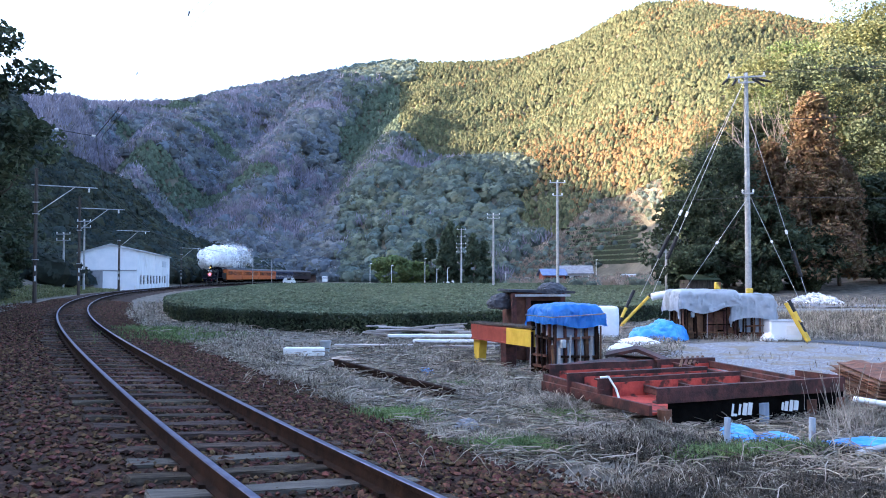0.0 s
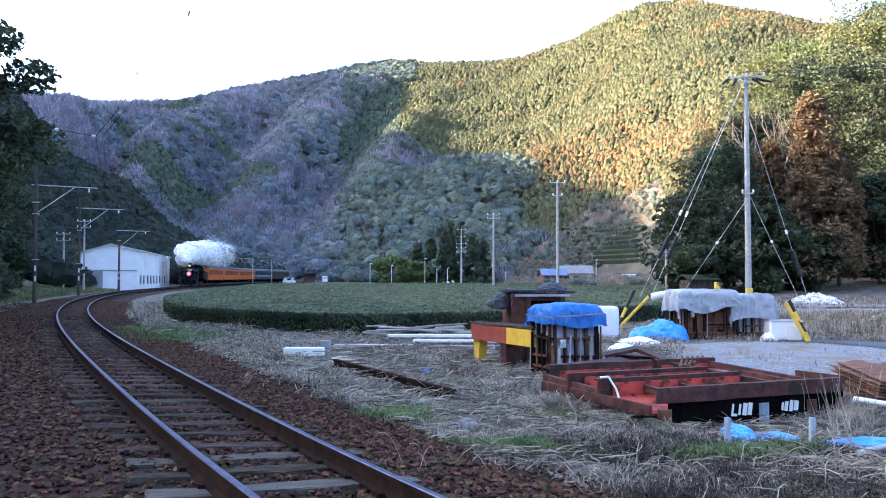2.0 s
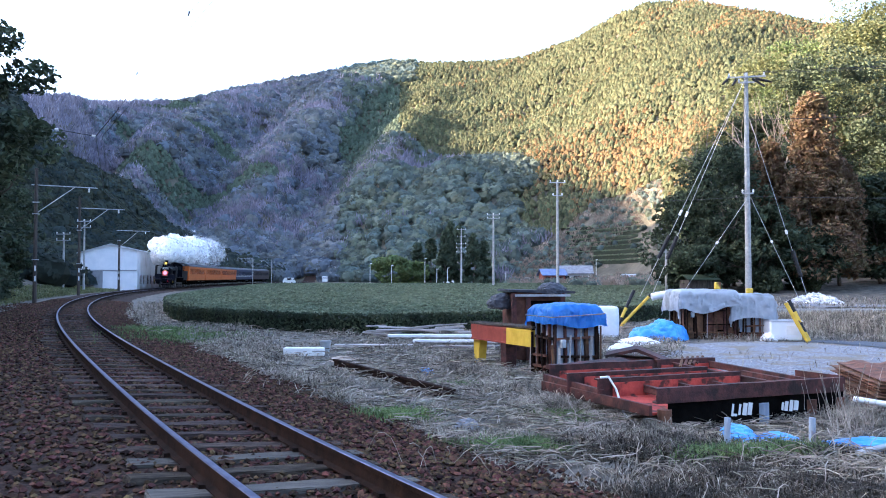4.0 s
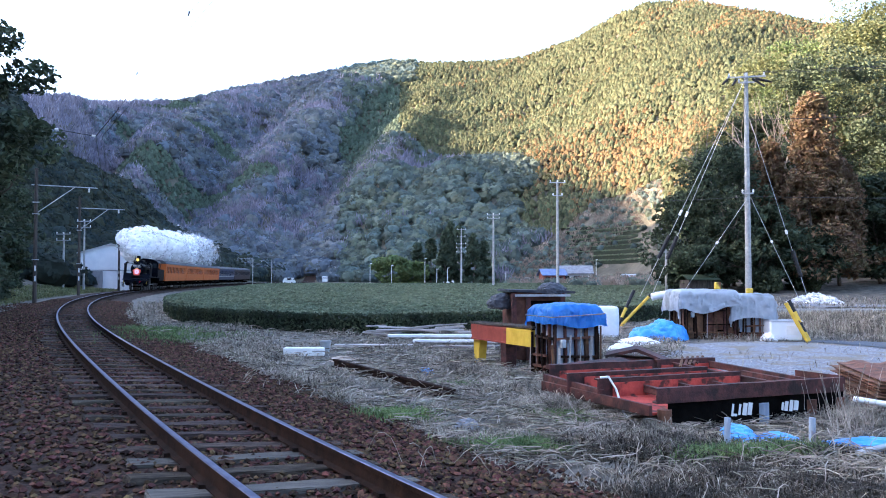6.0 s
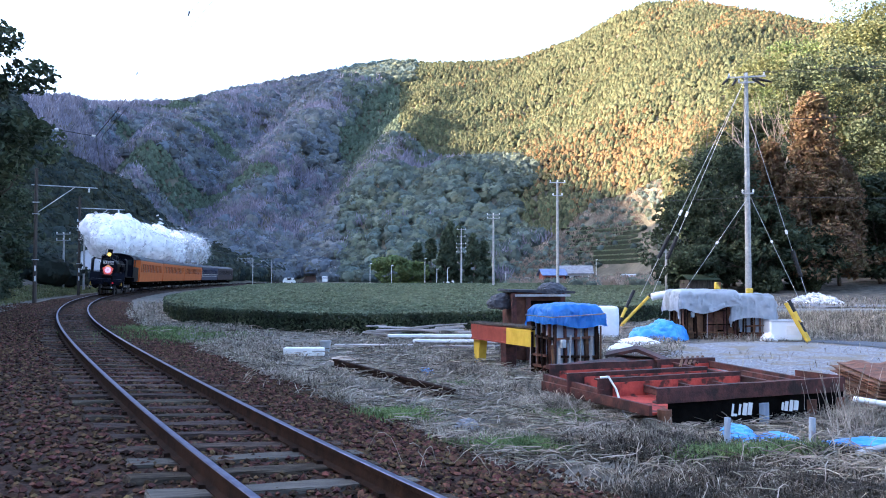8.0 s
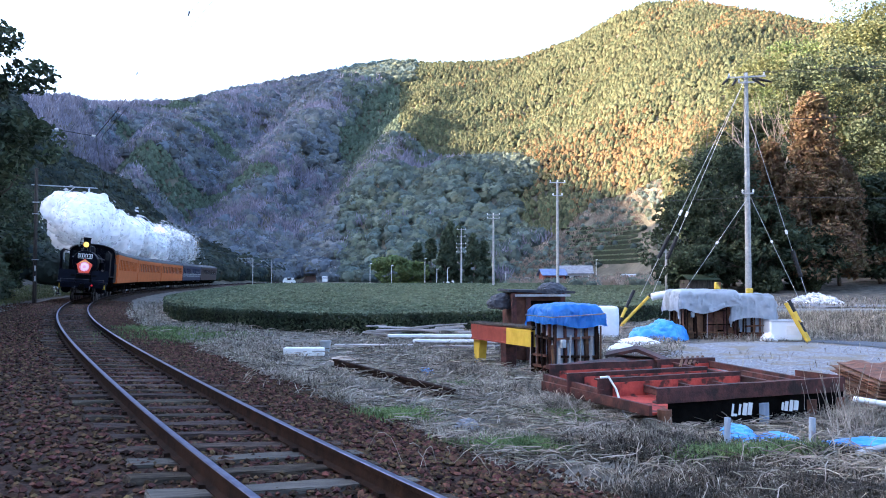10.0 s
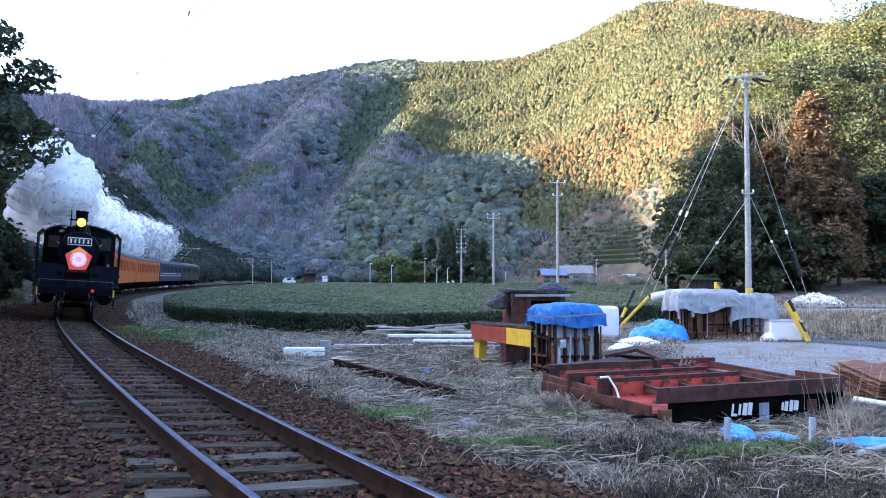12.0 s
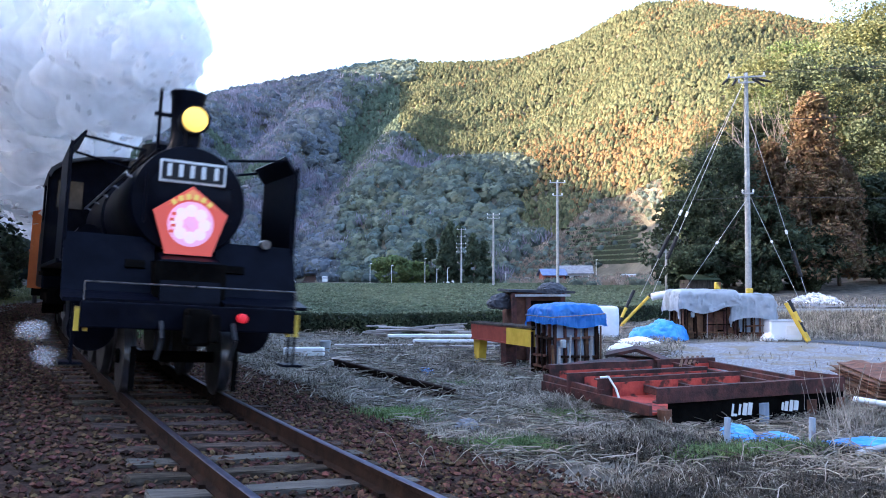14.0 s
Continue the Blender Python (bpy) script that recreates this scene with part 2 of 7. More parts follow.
def build_ground():
    view = np.radians(np.concatenate([np.arange(-180, -116, 4.0), np.arange(-116, -34, 1.0), np.arange(-34, 34, 0.28), np.arange(34, 180, 4.0)]))
    rings = np.concatenate([[0.4], np.geomspace(0.8, 60, 150), np.geomspace(62, 900, 120), np.geomspace(930, 4200, 14)])
    a, r = np.meshgrid(view, rings)
    x, y = np.sin(a) * r, np.cos(a) * r
    z = height(x, y)
    n, k = len(view), len(rings)
    v = np.stack([x, y, z], -1).reshape(-1, 3)
    i, j = np.meshgrid(np.arange(k - 1), np.arange(n), indexing="ij")
    p, q = i * n + j, i * n + (j + 1) % n
    f = np.concatenate([np.stack([p, q, q + n], -1).reshape(-1, 3), np.stack([p, q + n, p + n], -1).reshape(-1, 3)])
    f = f[:, ::-1]
    f = np.concatenate([f, [[0, (m + 1) % n, m] for m in range(n)]])
    ob = tri_mesh("ground", v, f, M["soil"], True)
    ob.data.materials.append(M["hill_soil"])
    ob.data.materials.append(M["ballast"])
    c = v[f].mean(1)
    lat, _ = track_side(c[:, 0], c[:, 1])
    idx = np.where(np.hypot(c[:, 0], c[:, 1]) > 112, 1, 0)
    idx = np.where((np.abs(lat + 0.3) < 2.7), 2, idx)
    ob.data.polygons.foreach_set("material_index", idx.astype(np.int32))
    return tagged(ob, "dry valley floor with a ballast bed rising into wooded hills", "ground", kind="structure")


build_ground()


# ---- woods on the hills ----
def woodland_material():
    """Foliage that takes each tree's colour, haze included, with finer mottling, and lets some light through."""
    m = bpy.data.materials.new("hillside_foliage")
    m.use_nodes = True
    n, l = m.node_tree.nodes, m.node_tree.links
    p = n["Principled BSDF"]
    p.inputs["Roughness"].default_value, p.inputs["Specular IOR Level"].default_value = 0.8, 0.15
    at = n.new("ShaderNodeAttribute")
    at.attribute_name = "leaf_haze_colour"
    no, mr, mul = n.new("ShaderNodeTexNoise"), n.new("ShaderNodeMapRange"), n.new("ShaderNodeMix")
    no.inputs["Scale"].default_value, no.inputs["Detail"].default_value = 0.9, 4
    l.new(n.new("ShaderNodeTexCoord").outputs["Object"], no.inputs[0])
    mr.inputs["From Min"].default_value, mr.inputs["From Max"].default_value = 0.3, 0.7
    mr.inputs["To Min"].default_value, mr.inputs["To Max"].default_value = 0.86, 1.14
    l.new(no.outputs[0], mr.inputs[0])
    mul.data_type, mul.blend_type = "RGBA", "MULTIPLY"
    mul.inputs[0].default_value = 1.0
    l.new(at.outputs["Color"], mul.inputs[6]), l.new(mr.outputs[0], mul.inputs[7])
    tr, mx = n.new("ShaderNodeBsdfTranslucent"), n.new("ShaderNodeMixShader")
    l.new(mul.outputs[2], p.inputs["Base Color"]), l.new(mul.outputs[2], tr.inputs[0])
    mx.inputs[0].default_value = 0.35
    l.new(p.outputs[0], mx.inputs[1]), l.new(tr.outputs[0], mx.inputs[2])
    l.new(mx.outputs[0], n["Material Output"].inputs[0])
    return m


M["woodland"] = woodland_material()


def tinted(name, v, f, colour, smooth=False):
    """A woodland mesh whose vertices carry the colour of their tree."""
    ob = tri_mesh(name, v, f, M["woodland"], smooth)
    a = ob.data.attributes.new("leaf_haze_colour", "FLOAT_COLOR", "POINT")
    a.data.foreach_set("color", np.column_stack([colour, np.ones(len(colour))]).astype(np.float32).ravel())
    return ob


def crown_sprays(at, wide, high, rng, count, kind, leaf):
    """Foliage of many trees: sprays on the skin of each crown, facing outwards, two triangles each."""
    n = len(at)
    m = n * count
    i = np.repeat(np.arange(n), count)
    a = rng.uniform(0, 6.283, m)
    if kind == "cone":
        t = rng.uniform(0, 1, m) ** 1.2
        rad = (1.0 - t) ** 0.65 * rng.uniform(0.80, 1.10, m)
        pos = np.stack([rad * np.cos(a), rad * np.sin(a), t], 1)
        nrm = np.stack([np.cos(a), np.sin(a), np.full(m, 1.15)], 1)
    else:
        c = rng.uniform(-0.15, 1, m)
        q = np.sqrt(1 - c * c)
        nrm = np.stack([q * np.cos(a), q * np.sin(a), c], 1)
        pos = nrm * rng.uniform(0.78 if kind == "ball" else 0.35, 1.08, m)[:, None]
    p = at[i] + pos * np.stack([wide[i], wide[i], high[i]], 1)
    nrm = nrm + rng.normal(0, 0.28, (m, 3))
    nrm /= np.linalg.norm(nrm, axis=1)[:, None]
    e = np.cross(nrm, rng.normal(size=(m, 3)))
    e /= np.linalg.norm(e, axis=1)[:, None] + 1e-9
    g = np.cross(nrm, e)
    s = (leaf * wide[i] * rng.uniform(0.6, 1.35, m))[:, None]
    slim = 0.7
    if kind == "twigs":
        # thin upright fans of bare twigs
        e = np.stack([0.45 * pos[:, 0] + rng.normal(0, 0.2, m), 0.45 * pos[:, 1] + rng.normal(0, 0.2, m), np.ones(m)], 1)
        e /= np.linalg.norm(e, axis=1)[:, None]
        g = np.cross(e, rng.normal(size=(m, 3)))
        g /= np.linalg.norm(g, axis=1)[:, None] + 1e-9
        slim = 0.16
    v = np.stack([p - e * s, p - g * s * slim, p + e * s, p + g * s * slim], 1).reshape(-1, 3)
    k = np.arange(m)[:, None] * 4
    f = np.concatenate([k + [0, 1, 2], k + [0, 2, 3]], 1).reshape(-1, 3)
    return v, f, np.repeat(i, 4)


def cone_form():
    """A low six-sided crown of two tiers, base at 0 and tip at 1."""
    v = [(r * math.cos(1.047 * k + o), r * math.sin(1.047 * k + o), z) for r, z, o in ((0.86, 0.05, 0), (0.62, 0.5, 0.5)) for k in range(6)] + [(0, 0, 0.98)]
    f = [t for k in range(6) for t in ((k, (k + 1) % 6, 6 + k), ((k + 1) % 6, 6 + (k + 1) % 6, 6 + k), (6 + k, 6 + (k + 1) % 6, 12))]
    return np.array(v), np.array(f)


def build_woods():
    rng = np.random.default_rng(5)
    n = 60000
    b = rng.uniform(-35, 30, n)
    f, d = np.interp(b, RIDGE_B, RIDGE_F), np.interp(b, RIDGE_B, RIDGE_D)
    r = f * 0.96 + (d * 1.03 - f * 0.96) * rng.uniform(0, 1, n) ** 0.95
    x, y = np.sin(np.radians(b)) * r, np.cos(np.radians(b)) * r
    lat, along = track_side(x, y)
    clear = (b > 4.6) & (b < 15.0) & (r < 292 - 6 * np.abs(b - 10.5))
    keep = ((np.abs(lat) > 7) | (along > 285)) & ~(clear & (rng.uniform(0, 1, n) < np.where((b > 10.2) & (b < 15.2) & (r < 247), 0.95, 0.15)))
    b, r, x, y, f, d, clear = (k[keep] for k in (b, r, x, y, f, d, clear))
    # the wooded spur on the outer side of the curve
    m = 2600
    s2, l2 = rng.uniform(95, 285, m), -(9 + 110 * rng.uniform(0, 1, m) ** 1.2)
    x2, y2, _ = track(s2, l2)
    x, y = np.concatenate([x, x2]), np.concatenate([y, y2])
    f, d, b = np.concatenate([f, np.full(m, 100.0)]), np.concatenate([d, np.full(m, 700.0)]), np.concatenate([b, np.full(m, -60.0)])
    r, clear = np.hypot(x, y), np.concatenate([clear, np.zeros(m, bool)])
    # low bare shrubs round the houses and terraces
    k = 1300
    b3 = rng.uniform(4.5, 22, k)
    b3 = np.where((b3 > 10.2) & (b3 < 14.6), b3 - 5.5, b3)
    r3 = np.where(b3 < 13.5, rng.uniform(178, 262, k), rng.uniform(125, 230, k))
    r3 = np.where((b3 > 13.5) & (np.sin(np.radians(b3)) * r3 < 47), 240.0 - b3, r3)
    b3[900:], r3[900:] = rng.uniform(9.0, 17.0, 400), rng.uniform(122, 160, 400)
    x, y = np.concatenate([x, np.sin(np.radians(b3)) * r3]), np.concatenate([y, np.cos(np.radians(b3)) * r3])
    f, d, b = np.concatenate([f, np.full(k, 150.0)]), np.concatenate([d, np.full(k, 5000.0)]), np.concatenate([b, b3])
    r, clear = np.concatenate([r, r3]), np.concatenate([clear, np.ones(k, bool)])
    z = height(x, y)
    t = (r - f) / (d - f)
    n = len(x)
    rnd = rng.uniform(0, 1, n)
    patch, fine = wavy(x, y, 55, 3.0), wavy(x, y, 22, 9.0)
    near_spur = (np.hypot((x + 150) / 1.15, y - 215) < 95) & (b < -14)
    hump = np.hypot(x - 6, y - 340) < 32
    # the plantation lies above a line that falls to the right, east of a steep fire break
    plant = (b > -2.0 - 11.0 * np.clip(1 - t, 0, 0.5) + 0.8 * fine) & (t > np.interp(b, [-8, 0, 3.5, 6, 14, 30], [0.42, 0.36, 0.28, 0.12, 0.08, 0.05]) + 0.03 * fine)
    top_bare = (np.abs(b + 4.2) < 2.2) & (t > 0.86)
    con = (plant | ((wavy(x, y, 33, 11.0) > 0.50) & (b < 2))) & ~clear & ~top_bare & ~near_spur & ~(hump & (rnd < 0.7))
    # pale bare trees gather westward, where they stand in for haze
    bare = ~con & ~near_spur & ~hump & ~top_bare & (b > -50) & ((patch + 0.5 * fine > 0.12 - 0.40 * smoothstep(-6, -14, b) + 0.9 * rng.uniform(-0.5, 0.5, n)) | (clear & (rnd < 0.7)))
    broad = ~con & ~bare
    rust = np.clip(0.9 * wavy(x, y, 48, 6.0) + 0.6 * fine - 0.22, 0, 1) + np.clip(1 - np.abs(t - 0.30) / 0.16, 0, 1) * smoothstep(3.5, 6.5, b) * 0.75
    pick_rust = con & (rng.uniform(0, 1, n) < 0.85 * rust) & (b > 0)
    tone = np.exp(rng.normal(0, 1, n) * np.where(con, 0.18, 0.22) + 0.16 * fine)
    hue = rng.uniform(-1, 1, n)[:, None]
    # bluish and violet, lightened: haze over the far hill put into the leaf colours
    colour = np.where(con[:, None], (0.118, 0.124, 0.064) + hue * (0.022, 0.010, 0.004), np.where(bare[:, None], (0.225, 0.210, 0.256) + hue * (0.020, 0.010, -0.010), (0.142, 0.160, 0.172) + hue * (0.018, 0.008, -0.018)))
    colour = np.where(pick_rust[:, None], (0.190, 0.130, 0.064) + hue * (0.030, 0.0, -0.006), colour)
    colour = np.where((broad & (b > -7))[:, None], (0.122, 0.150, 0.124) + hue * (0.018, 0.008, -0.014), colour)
    # western conifers get the greener tone of shade in their colour
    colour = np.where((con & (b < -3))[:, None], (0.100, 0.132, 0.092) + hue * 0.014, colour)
    # the near spur stays plain dark green, without the haze given to far trees
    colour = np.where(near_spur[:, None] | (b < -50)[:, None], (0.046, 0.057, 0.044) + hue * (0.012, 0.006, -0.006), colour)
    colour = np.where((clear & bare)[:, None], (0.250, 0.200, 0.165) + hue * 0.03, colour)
    colour = colour * tone[:, None]
    thin = np.where(broad & (b > -50) & ~clear, rnd < 0.36, np.where(bare & ~clear, rnd < 0.55, True))
    v0, f0 = ico(2)
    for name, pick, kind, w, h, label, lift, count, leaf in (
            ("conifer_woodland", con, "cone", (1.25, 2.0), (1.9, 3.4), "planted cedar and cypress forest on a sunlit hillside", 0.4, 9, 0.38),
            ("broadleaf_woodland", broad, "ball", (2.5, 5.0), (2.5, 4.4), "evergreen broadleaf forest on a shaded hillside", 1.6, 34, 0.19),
            ("bare_woodland", bare, "twigs", (2.2, 3.8), (2.8, 4.6), "leafless winter trees with a hazy violet-grey cast on a shaded hillside", 1.6, 30, 0.42)):
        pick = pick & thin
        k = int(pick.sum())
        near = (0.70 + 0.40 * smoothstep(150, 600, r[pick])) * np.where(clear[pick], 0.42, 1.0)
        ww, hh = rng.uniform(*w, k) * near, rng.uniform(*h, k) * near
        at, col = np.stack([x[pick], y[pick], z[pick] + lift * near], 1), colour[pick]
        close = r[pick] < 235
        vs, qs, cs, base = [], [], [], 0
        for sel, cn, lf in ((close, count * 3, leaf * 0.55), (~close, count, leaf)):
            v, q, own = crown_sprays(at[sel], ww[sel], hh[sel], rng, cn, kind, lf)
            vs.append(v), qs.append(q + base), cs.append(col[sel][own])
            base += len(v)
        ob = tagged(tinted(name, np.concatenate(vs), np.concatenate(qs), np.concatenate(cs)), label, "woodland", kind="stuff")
        # the solid inside of the crowns
        if kind == "cone":
            cv, cf = cone_form()
            v, q = scatter(cv, cf, at, np.stack([ww, ww, hh], 1), rng, 0.10)
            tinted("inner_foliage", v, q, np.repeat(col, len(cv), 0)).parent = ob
        elif kind == "ball":
            v, q = scatter(v0, f0, at, np.stack([ww * 0.80, ww * 0.80, hh * 0.80], 1), rng, 0.26)
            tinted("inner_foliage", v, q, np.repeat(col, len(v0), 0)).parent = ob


build_woods()
# ---- modelling tools ----
def box(bm, size, at, rot=(0, 0, 0), bevel=0.0):
    m = pose(*at, *rot) @ Matrix.Diagonal((*size, 1))
    g = bmesh.ops.create_cube(bm, size=1, matrix=m)
    if bevel:
        es = list({e for v in g["verts"] for e in v.link_edges})
        bmesh.ops.bevel(bm, geom=es, offset=bevel, segments=2, affect="EDGES", profile=0.5)


def rod(bm, p, q, r, r2=None, seg=10):
    p, q = Vector(p), Vector(q)
    d = q - p
    m = Matrix.Translation((p + q) / 2) @ d.to_track_quat("Z", "Y").to_matrix().to_4x4()
    bmesh.ops.create_cone(bm, cap_ends=True, segments=seg, radius1=r, radius2=r if r2 is None else r2, depth=d.length, matrix=m)


def extrude(bm, outline, axis, lo, hi):
    """A closed outline in the plane across an axis, drawn from lo to hi along it."""
    def at(u, w, k):
        return {"x": (k, u, w), "y": (u, k, w), "z": (u, w, k)}[axis]
    a = [bm.verts.new(at(u, w, lo)) for u, w in outline]
    b = [bm.verts.new(at(u, w, hi)) for u, w in outline]
    n = len(a)
    bm.faces.new(a), bm.faces.new(b[::-1])
    for i in range(n):
        bm.faces.new((a[i], b[i], b[(i + 1) % n], a[(i + 1) % n]))
    bmesh.ops.recalc_face_normals(bm, faces=bm.faces[:])


def lathe(bm, profile, seg=24, m=Matrix()):
    """A profile of (radius, height) turned round z."""
    rings = []
    for r, z in profile:
        rings.append([bm.verts.new(m @ Vector((r * math.cos(6.28319 * i / seg), r * math.sin(6.28319 * i / seg), z))) for i in range(seg)])
    for a, b in zip(rings, rings[1:]):
        for i in range(seg):
            bm.faces.new((a[i], a[(i + 1) % seg], b[(i + 1) % seg], b[i]))
    bm.faces.new(rings[0][::-1]), bm.faces.new(rings[-1])


def tube(bm, pts, r, seg=6):
    for p, q in zip(pts, pts[1:]):
        rod(bm, p, q, r, None, seg)


def part(name, bm, material, parent=None, label="", smooth=False):
    me = bpy.data.meshes.new(name)
    bm.to_mesh(me), bm.free()
    me.materials.append(material)
    if smooth:
        me.polygons.foreach_set("use_smooth", np.full(len(me.polygons), True))
        me.set_sharp_from_angle(angle=radians(38))
    ob = new(name, me)
    if parent:
        ob.parent = parent
    if label:
        tagged(ob, label)
    return ob


def made(fn, *args, **kw):
    bm = bmesh.new()
    fn(bm, *args, **kw)
    return bm


def share(ob, m, parent):
    """The same mesh once more under a thing."""
    o = new(ob.name.split(".")[0], ob.data)
    o.parent, o.matrix_basis = parent, m
    return o
# ---- railway track ----
def sweep(name, profile, lat, s0, s1, step, material, parent=None, top=None):
    """A profile (across, up) drawn along the track; faces of the top take a second material."""
    ss = np.arange(s0, s1, step)
    n = len(profile)
    v = []
    for s in ss:
        for px, pz in profile:
            v.append(track(s, lat + px, pz))
    f = [(i * n + j, i * n + (j + 1) % n, (i + 1) * n + (j + 1) % n, (i + 1) * n + j) for i in range(len(ss) - 1) for j in range(n)]
    f.append(tuple(range(n - 1, -1, -1)))
    f.append(tuple((len(ss) - 1) * n + j for j in range(n)))
    ob = mesh_object(name, v, f, material, parent)
    if top:
        ob.data.materials.append(top[0])
        for i in range(len(ss) - 1):
            for j in top[1]:
                ob.data.polygons[i * n + j].material_index = 1
    return ob


RAIL = ((-0.0325, 0.0), (-0.024, 0.006), (0.024, 0.006), (0.0325, 0.0), (0.0325, -0.03), (0.009, -0.042), (0.009, -0.125), (0.06, -0.14), (0.06, -0.15),
        (-0.06, -0.15), (-0.06, -0.14), (-0.009, -0.125), (-0.009, -0.042), (-0.0325, -0.03))


def piece(name, me, m, parent):
    ob = new(name, me)
    ob.parent = parent
    ob.matrix_basis = m
    return ob


def lean_pose(s, lat, z, turn=0.0):
    """Pose of a thing that sits on the canted track, x across it to the inside."""
    a = track_turn(s) + turn
    return Matrix.Translation(track(s, lat, z)) @ Matrix.Rotation(a, 4, "Z") @ Matrix.Rotation(math.atan(CANT), 4, "Y")


def build_track():
    rng = random.Random(3)
    root = tagged(new("railway_track"), "single narrow-gauge railway track curving away on brown ballast", "railway track", kind="structure")
    for lat in (-0.566, 0.566):
        sweep("rail", RAIL, lat, -38, 60, 0.5, M["rust_dark"], root, (M["rail_top"], (0, 1)))
        sweep("rail", RAIL, lat, 59.5, 290, 2.0, M["rust_dark"], root, (M["rail_top"], (0, 1, 2)))
    meshes = []
    for k in range(5):
        bm = bmesh.new()
        bmesh.ops.create_cube(bm, size=1, matrix=Matrix.Diagonal((2.1, 0.21, 0.14, 1)))
        bmesh.ops.bevel(bm, geom=bm.edges[:], offset=0.012, segments=1, affect="EDGES")
        bmesh.ops.subdivide_edges(bm, edges=[e for e in bm.edges if abs(e.verts[0].co.x - e.verts[1].co.x) > 1], cuts=4)
        for v in bm.verts:
            v.co += Vector((0.01 * rng.uniform(-1, 1), 0.012 * rng.uniform(-1, 1), 0.008 * rng.uniform(-1, 1)))
            v.co.y += 0.012 * math.sin(v.co.x * 2.5 + k)
        me = bpy.data.meshes.new("sleeper")
        bm.to_mesh(me), bm.free()
        me.materials.append(M["sleeper"])
        meshes.append(me)
    pale = meshes[0].copy()
    pale.materials[0] = M["sleeper_pale"]
    s, i = -16.0, 0
    while s < 170 and i < 290:
        me = pale if 2.5 < s < 3.1 or 3.55 < s < 4.15 else rng.choice(meshes)
        piece("sleeper", me, lean_pose(s, rng.uniform(-0.09, 0.09), -0.222 + rng.uniform(-0.012, 0.006), radians(rng.uniform(-2.2, 2.2))), root)
        s += 0.61 + rng.uniform(-0.055, 0.055)
        i += 1
    bm = bmesh.new()
    for sx in (-0.085, 0.085):
        bmesh.ops.create_cube(bm, size=1, matrix=Matrix.Translation((sx, 0, 0.008)) @ Matrix.Diagonal((0.05, 0.10, 0.03, 1)))
    clip_me = bpy.data.meshes.new("rail_clip")
    bm.to_mesh(clip_me), bm.free()
    clip_me.materials.append(M["rust_dark"])
    for k in range(44):
        for lat in (-0.566, 0.566):
            piece("rail_clip", clip_me, lean_pose(-4.6 + 0.61 * k, lat, -0.145), root)


def build_ballast():
    rng = np.random.default_rng(9)
    n = 92000
    s = -5.5 + 65 * rng.uniform(0, 1, n) ** 2.3
    side = rng.uniform(0, 1, n)
    lat = np.where(side < 0.42, rng.uniform(-4.6, -0.6, n), np.where(side < 0.62, rng.uniform(-0.6, 0.6, n), rng.uniform(0.6, 2.75, n)))
    x, y, _ = track(s, lat, 0)
    z = height(x, y)
    keep = rng.uniform(0, 1, n) < np.where(lat > 2.0, (2.9 - lat), np.where(lat < -3.6, 0.45, 1))
    between = np.abs(lat) < 1.05
    x, y, z, s, between = x[keep], y[keep], z[keep], s[keep], between[keep]
    size = rng.uniform(0.016, 0.036, len(x)) * (1 + 0.012 * np.maximum(s, 0))
    z = z + np.where(between, 0.022, 0.016)
    dim = np.stack([size * rng.uniform(0.8, 1.35, len(x)), size * rng.uniform(0.7, 1.1, len(x)), size * rng.uniform(0.55, 0.9, len(x))], 1)
    octa_v = np.array([(1, 0, 0.1), (0, 1, -0.1), (-1, 0.1, 0), (0, -1, 0.1), (0.1, 0, 1), (0, 0.1, -1), (0.7, 0.7, 0.5), (-0.7, -0.6, 0.5)], float)
    octa_f = np.array([(0, 6, 4), (6, 1, 4), (1, 2, 4), (2, 7, 4), (7, 3, 4), (3, 0, 4), (0, 1, 6), (2, 3, 7), (1, 0, 5), (2, 1, 5), (3, 2, 5), (0, 3, 5)])
    v, f = scatter(octa_v, octa_f, np.stack([x, y, z], 1), dim, rng, 0.25)
    tagged(tri_mesh("ballast", v, f, M["stone"]), "loose red-brown crushed stone ballast", "ballast", kind="stuff")


build_track()
build_ballast()
# ---- tea field: one clipped sheet of bushes in rows ----
def field_edge():
    """The outline of the field, clockwise from the near corner."""
    pts = [(-2.6, 26.0), (-6.5, 28.8), (-10.6, 33.5), (-13.4, 40), (-17.5, 52), (-20.5, 66), (-23.5, 84), (-27, 105), (-32, 140), (-34, 165),
           (0, 172), (34, 168), (36, 105), (18.6, 54), (14.2, 42), (12.4, 38.2), (9, 34.8), (4.7, 31.0), (0.6, 27.6)]
    return pts


def inside(px, py, poly):
    ok = np.zeros(px.shape, bool)
    for (x0, y0), (x1, y1) in zip(poly, poly[1:] + poly[:1]):
        hit = (y0 > py) != (y1 > py)
        ok ^= hit & (px < (x1 - x0) * (py - y0) / (y1 - y0 + 1e-12) + x0)
    return ok


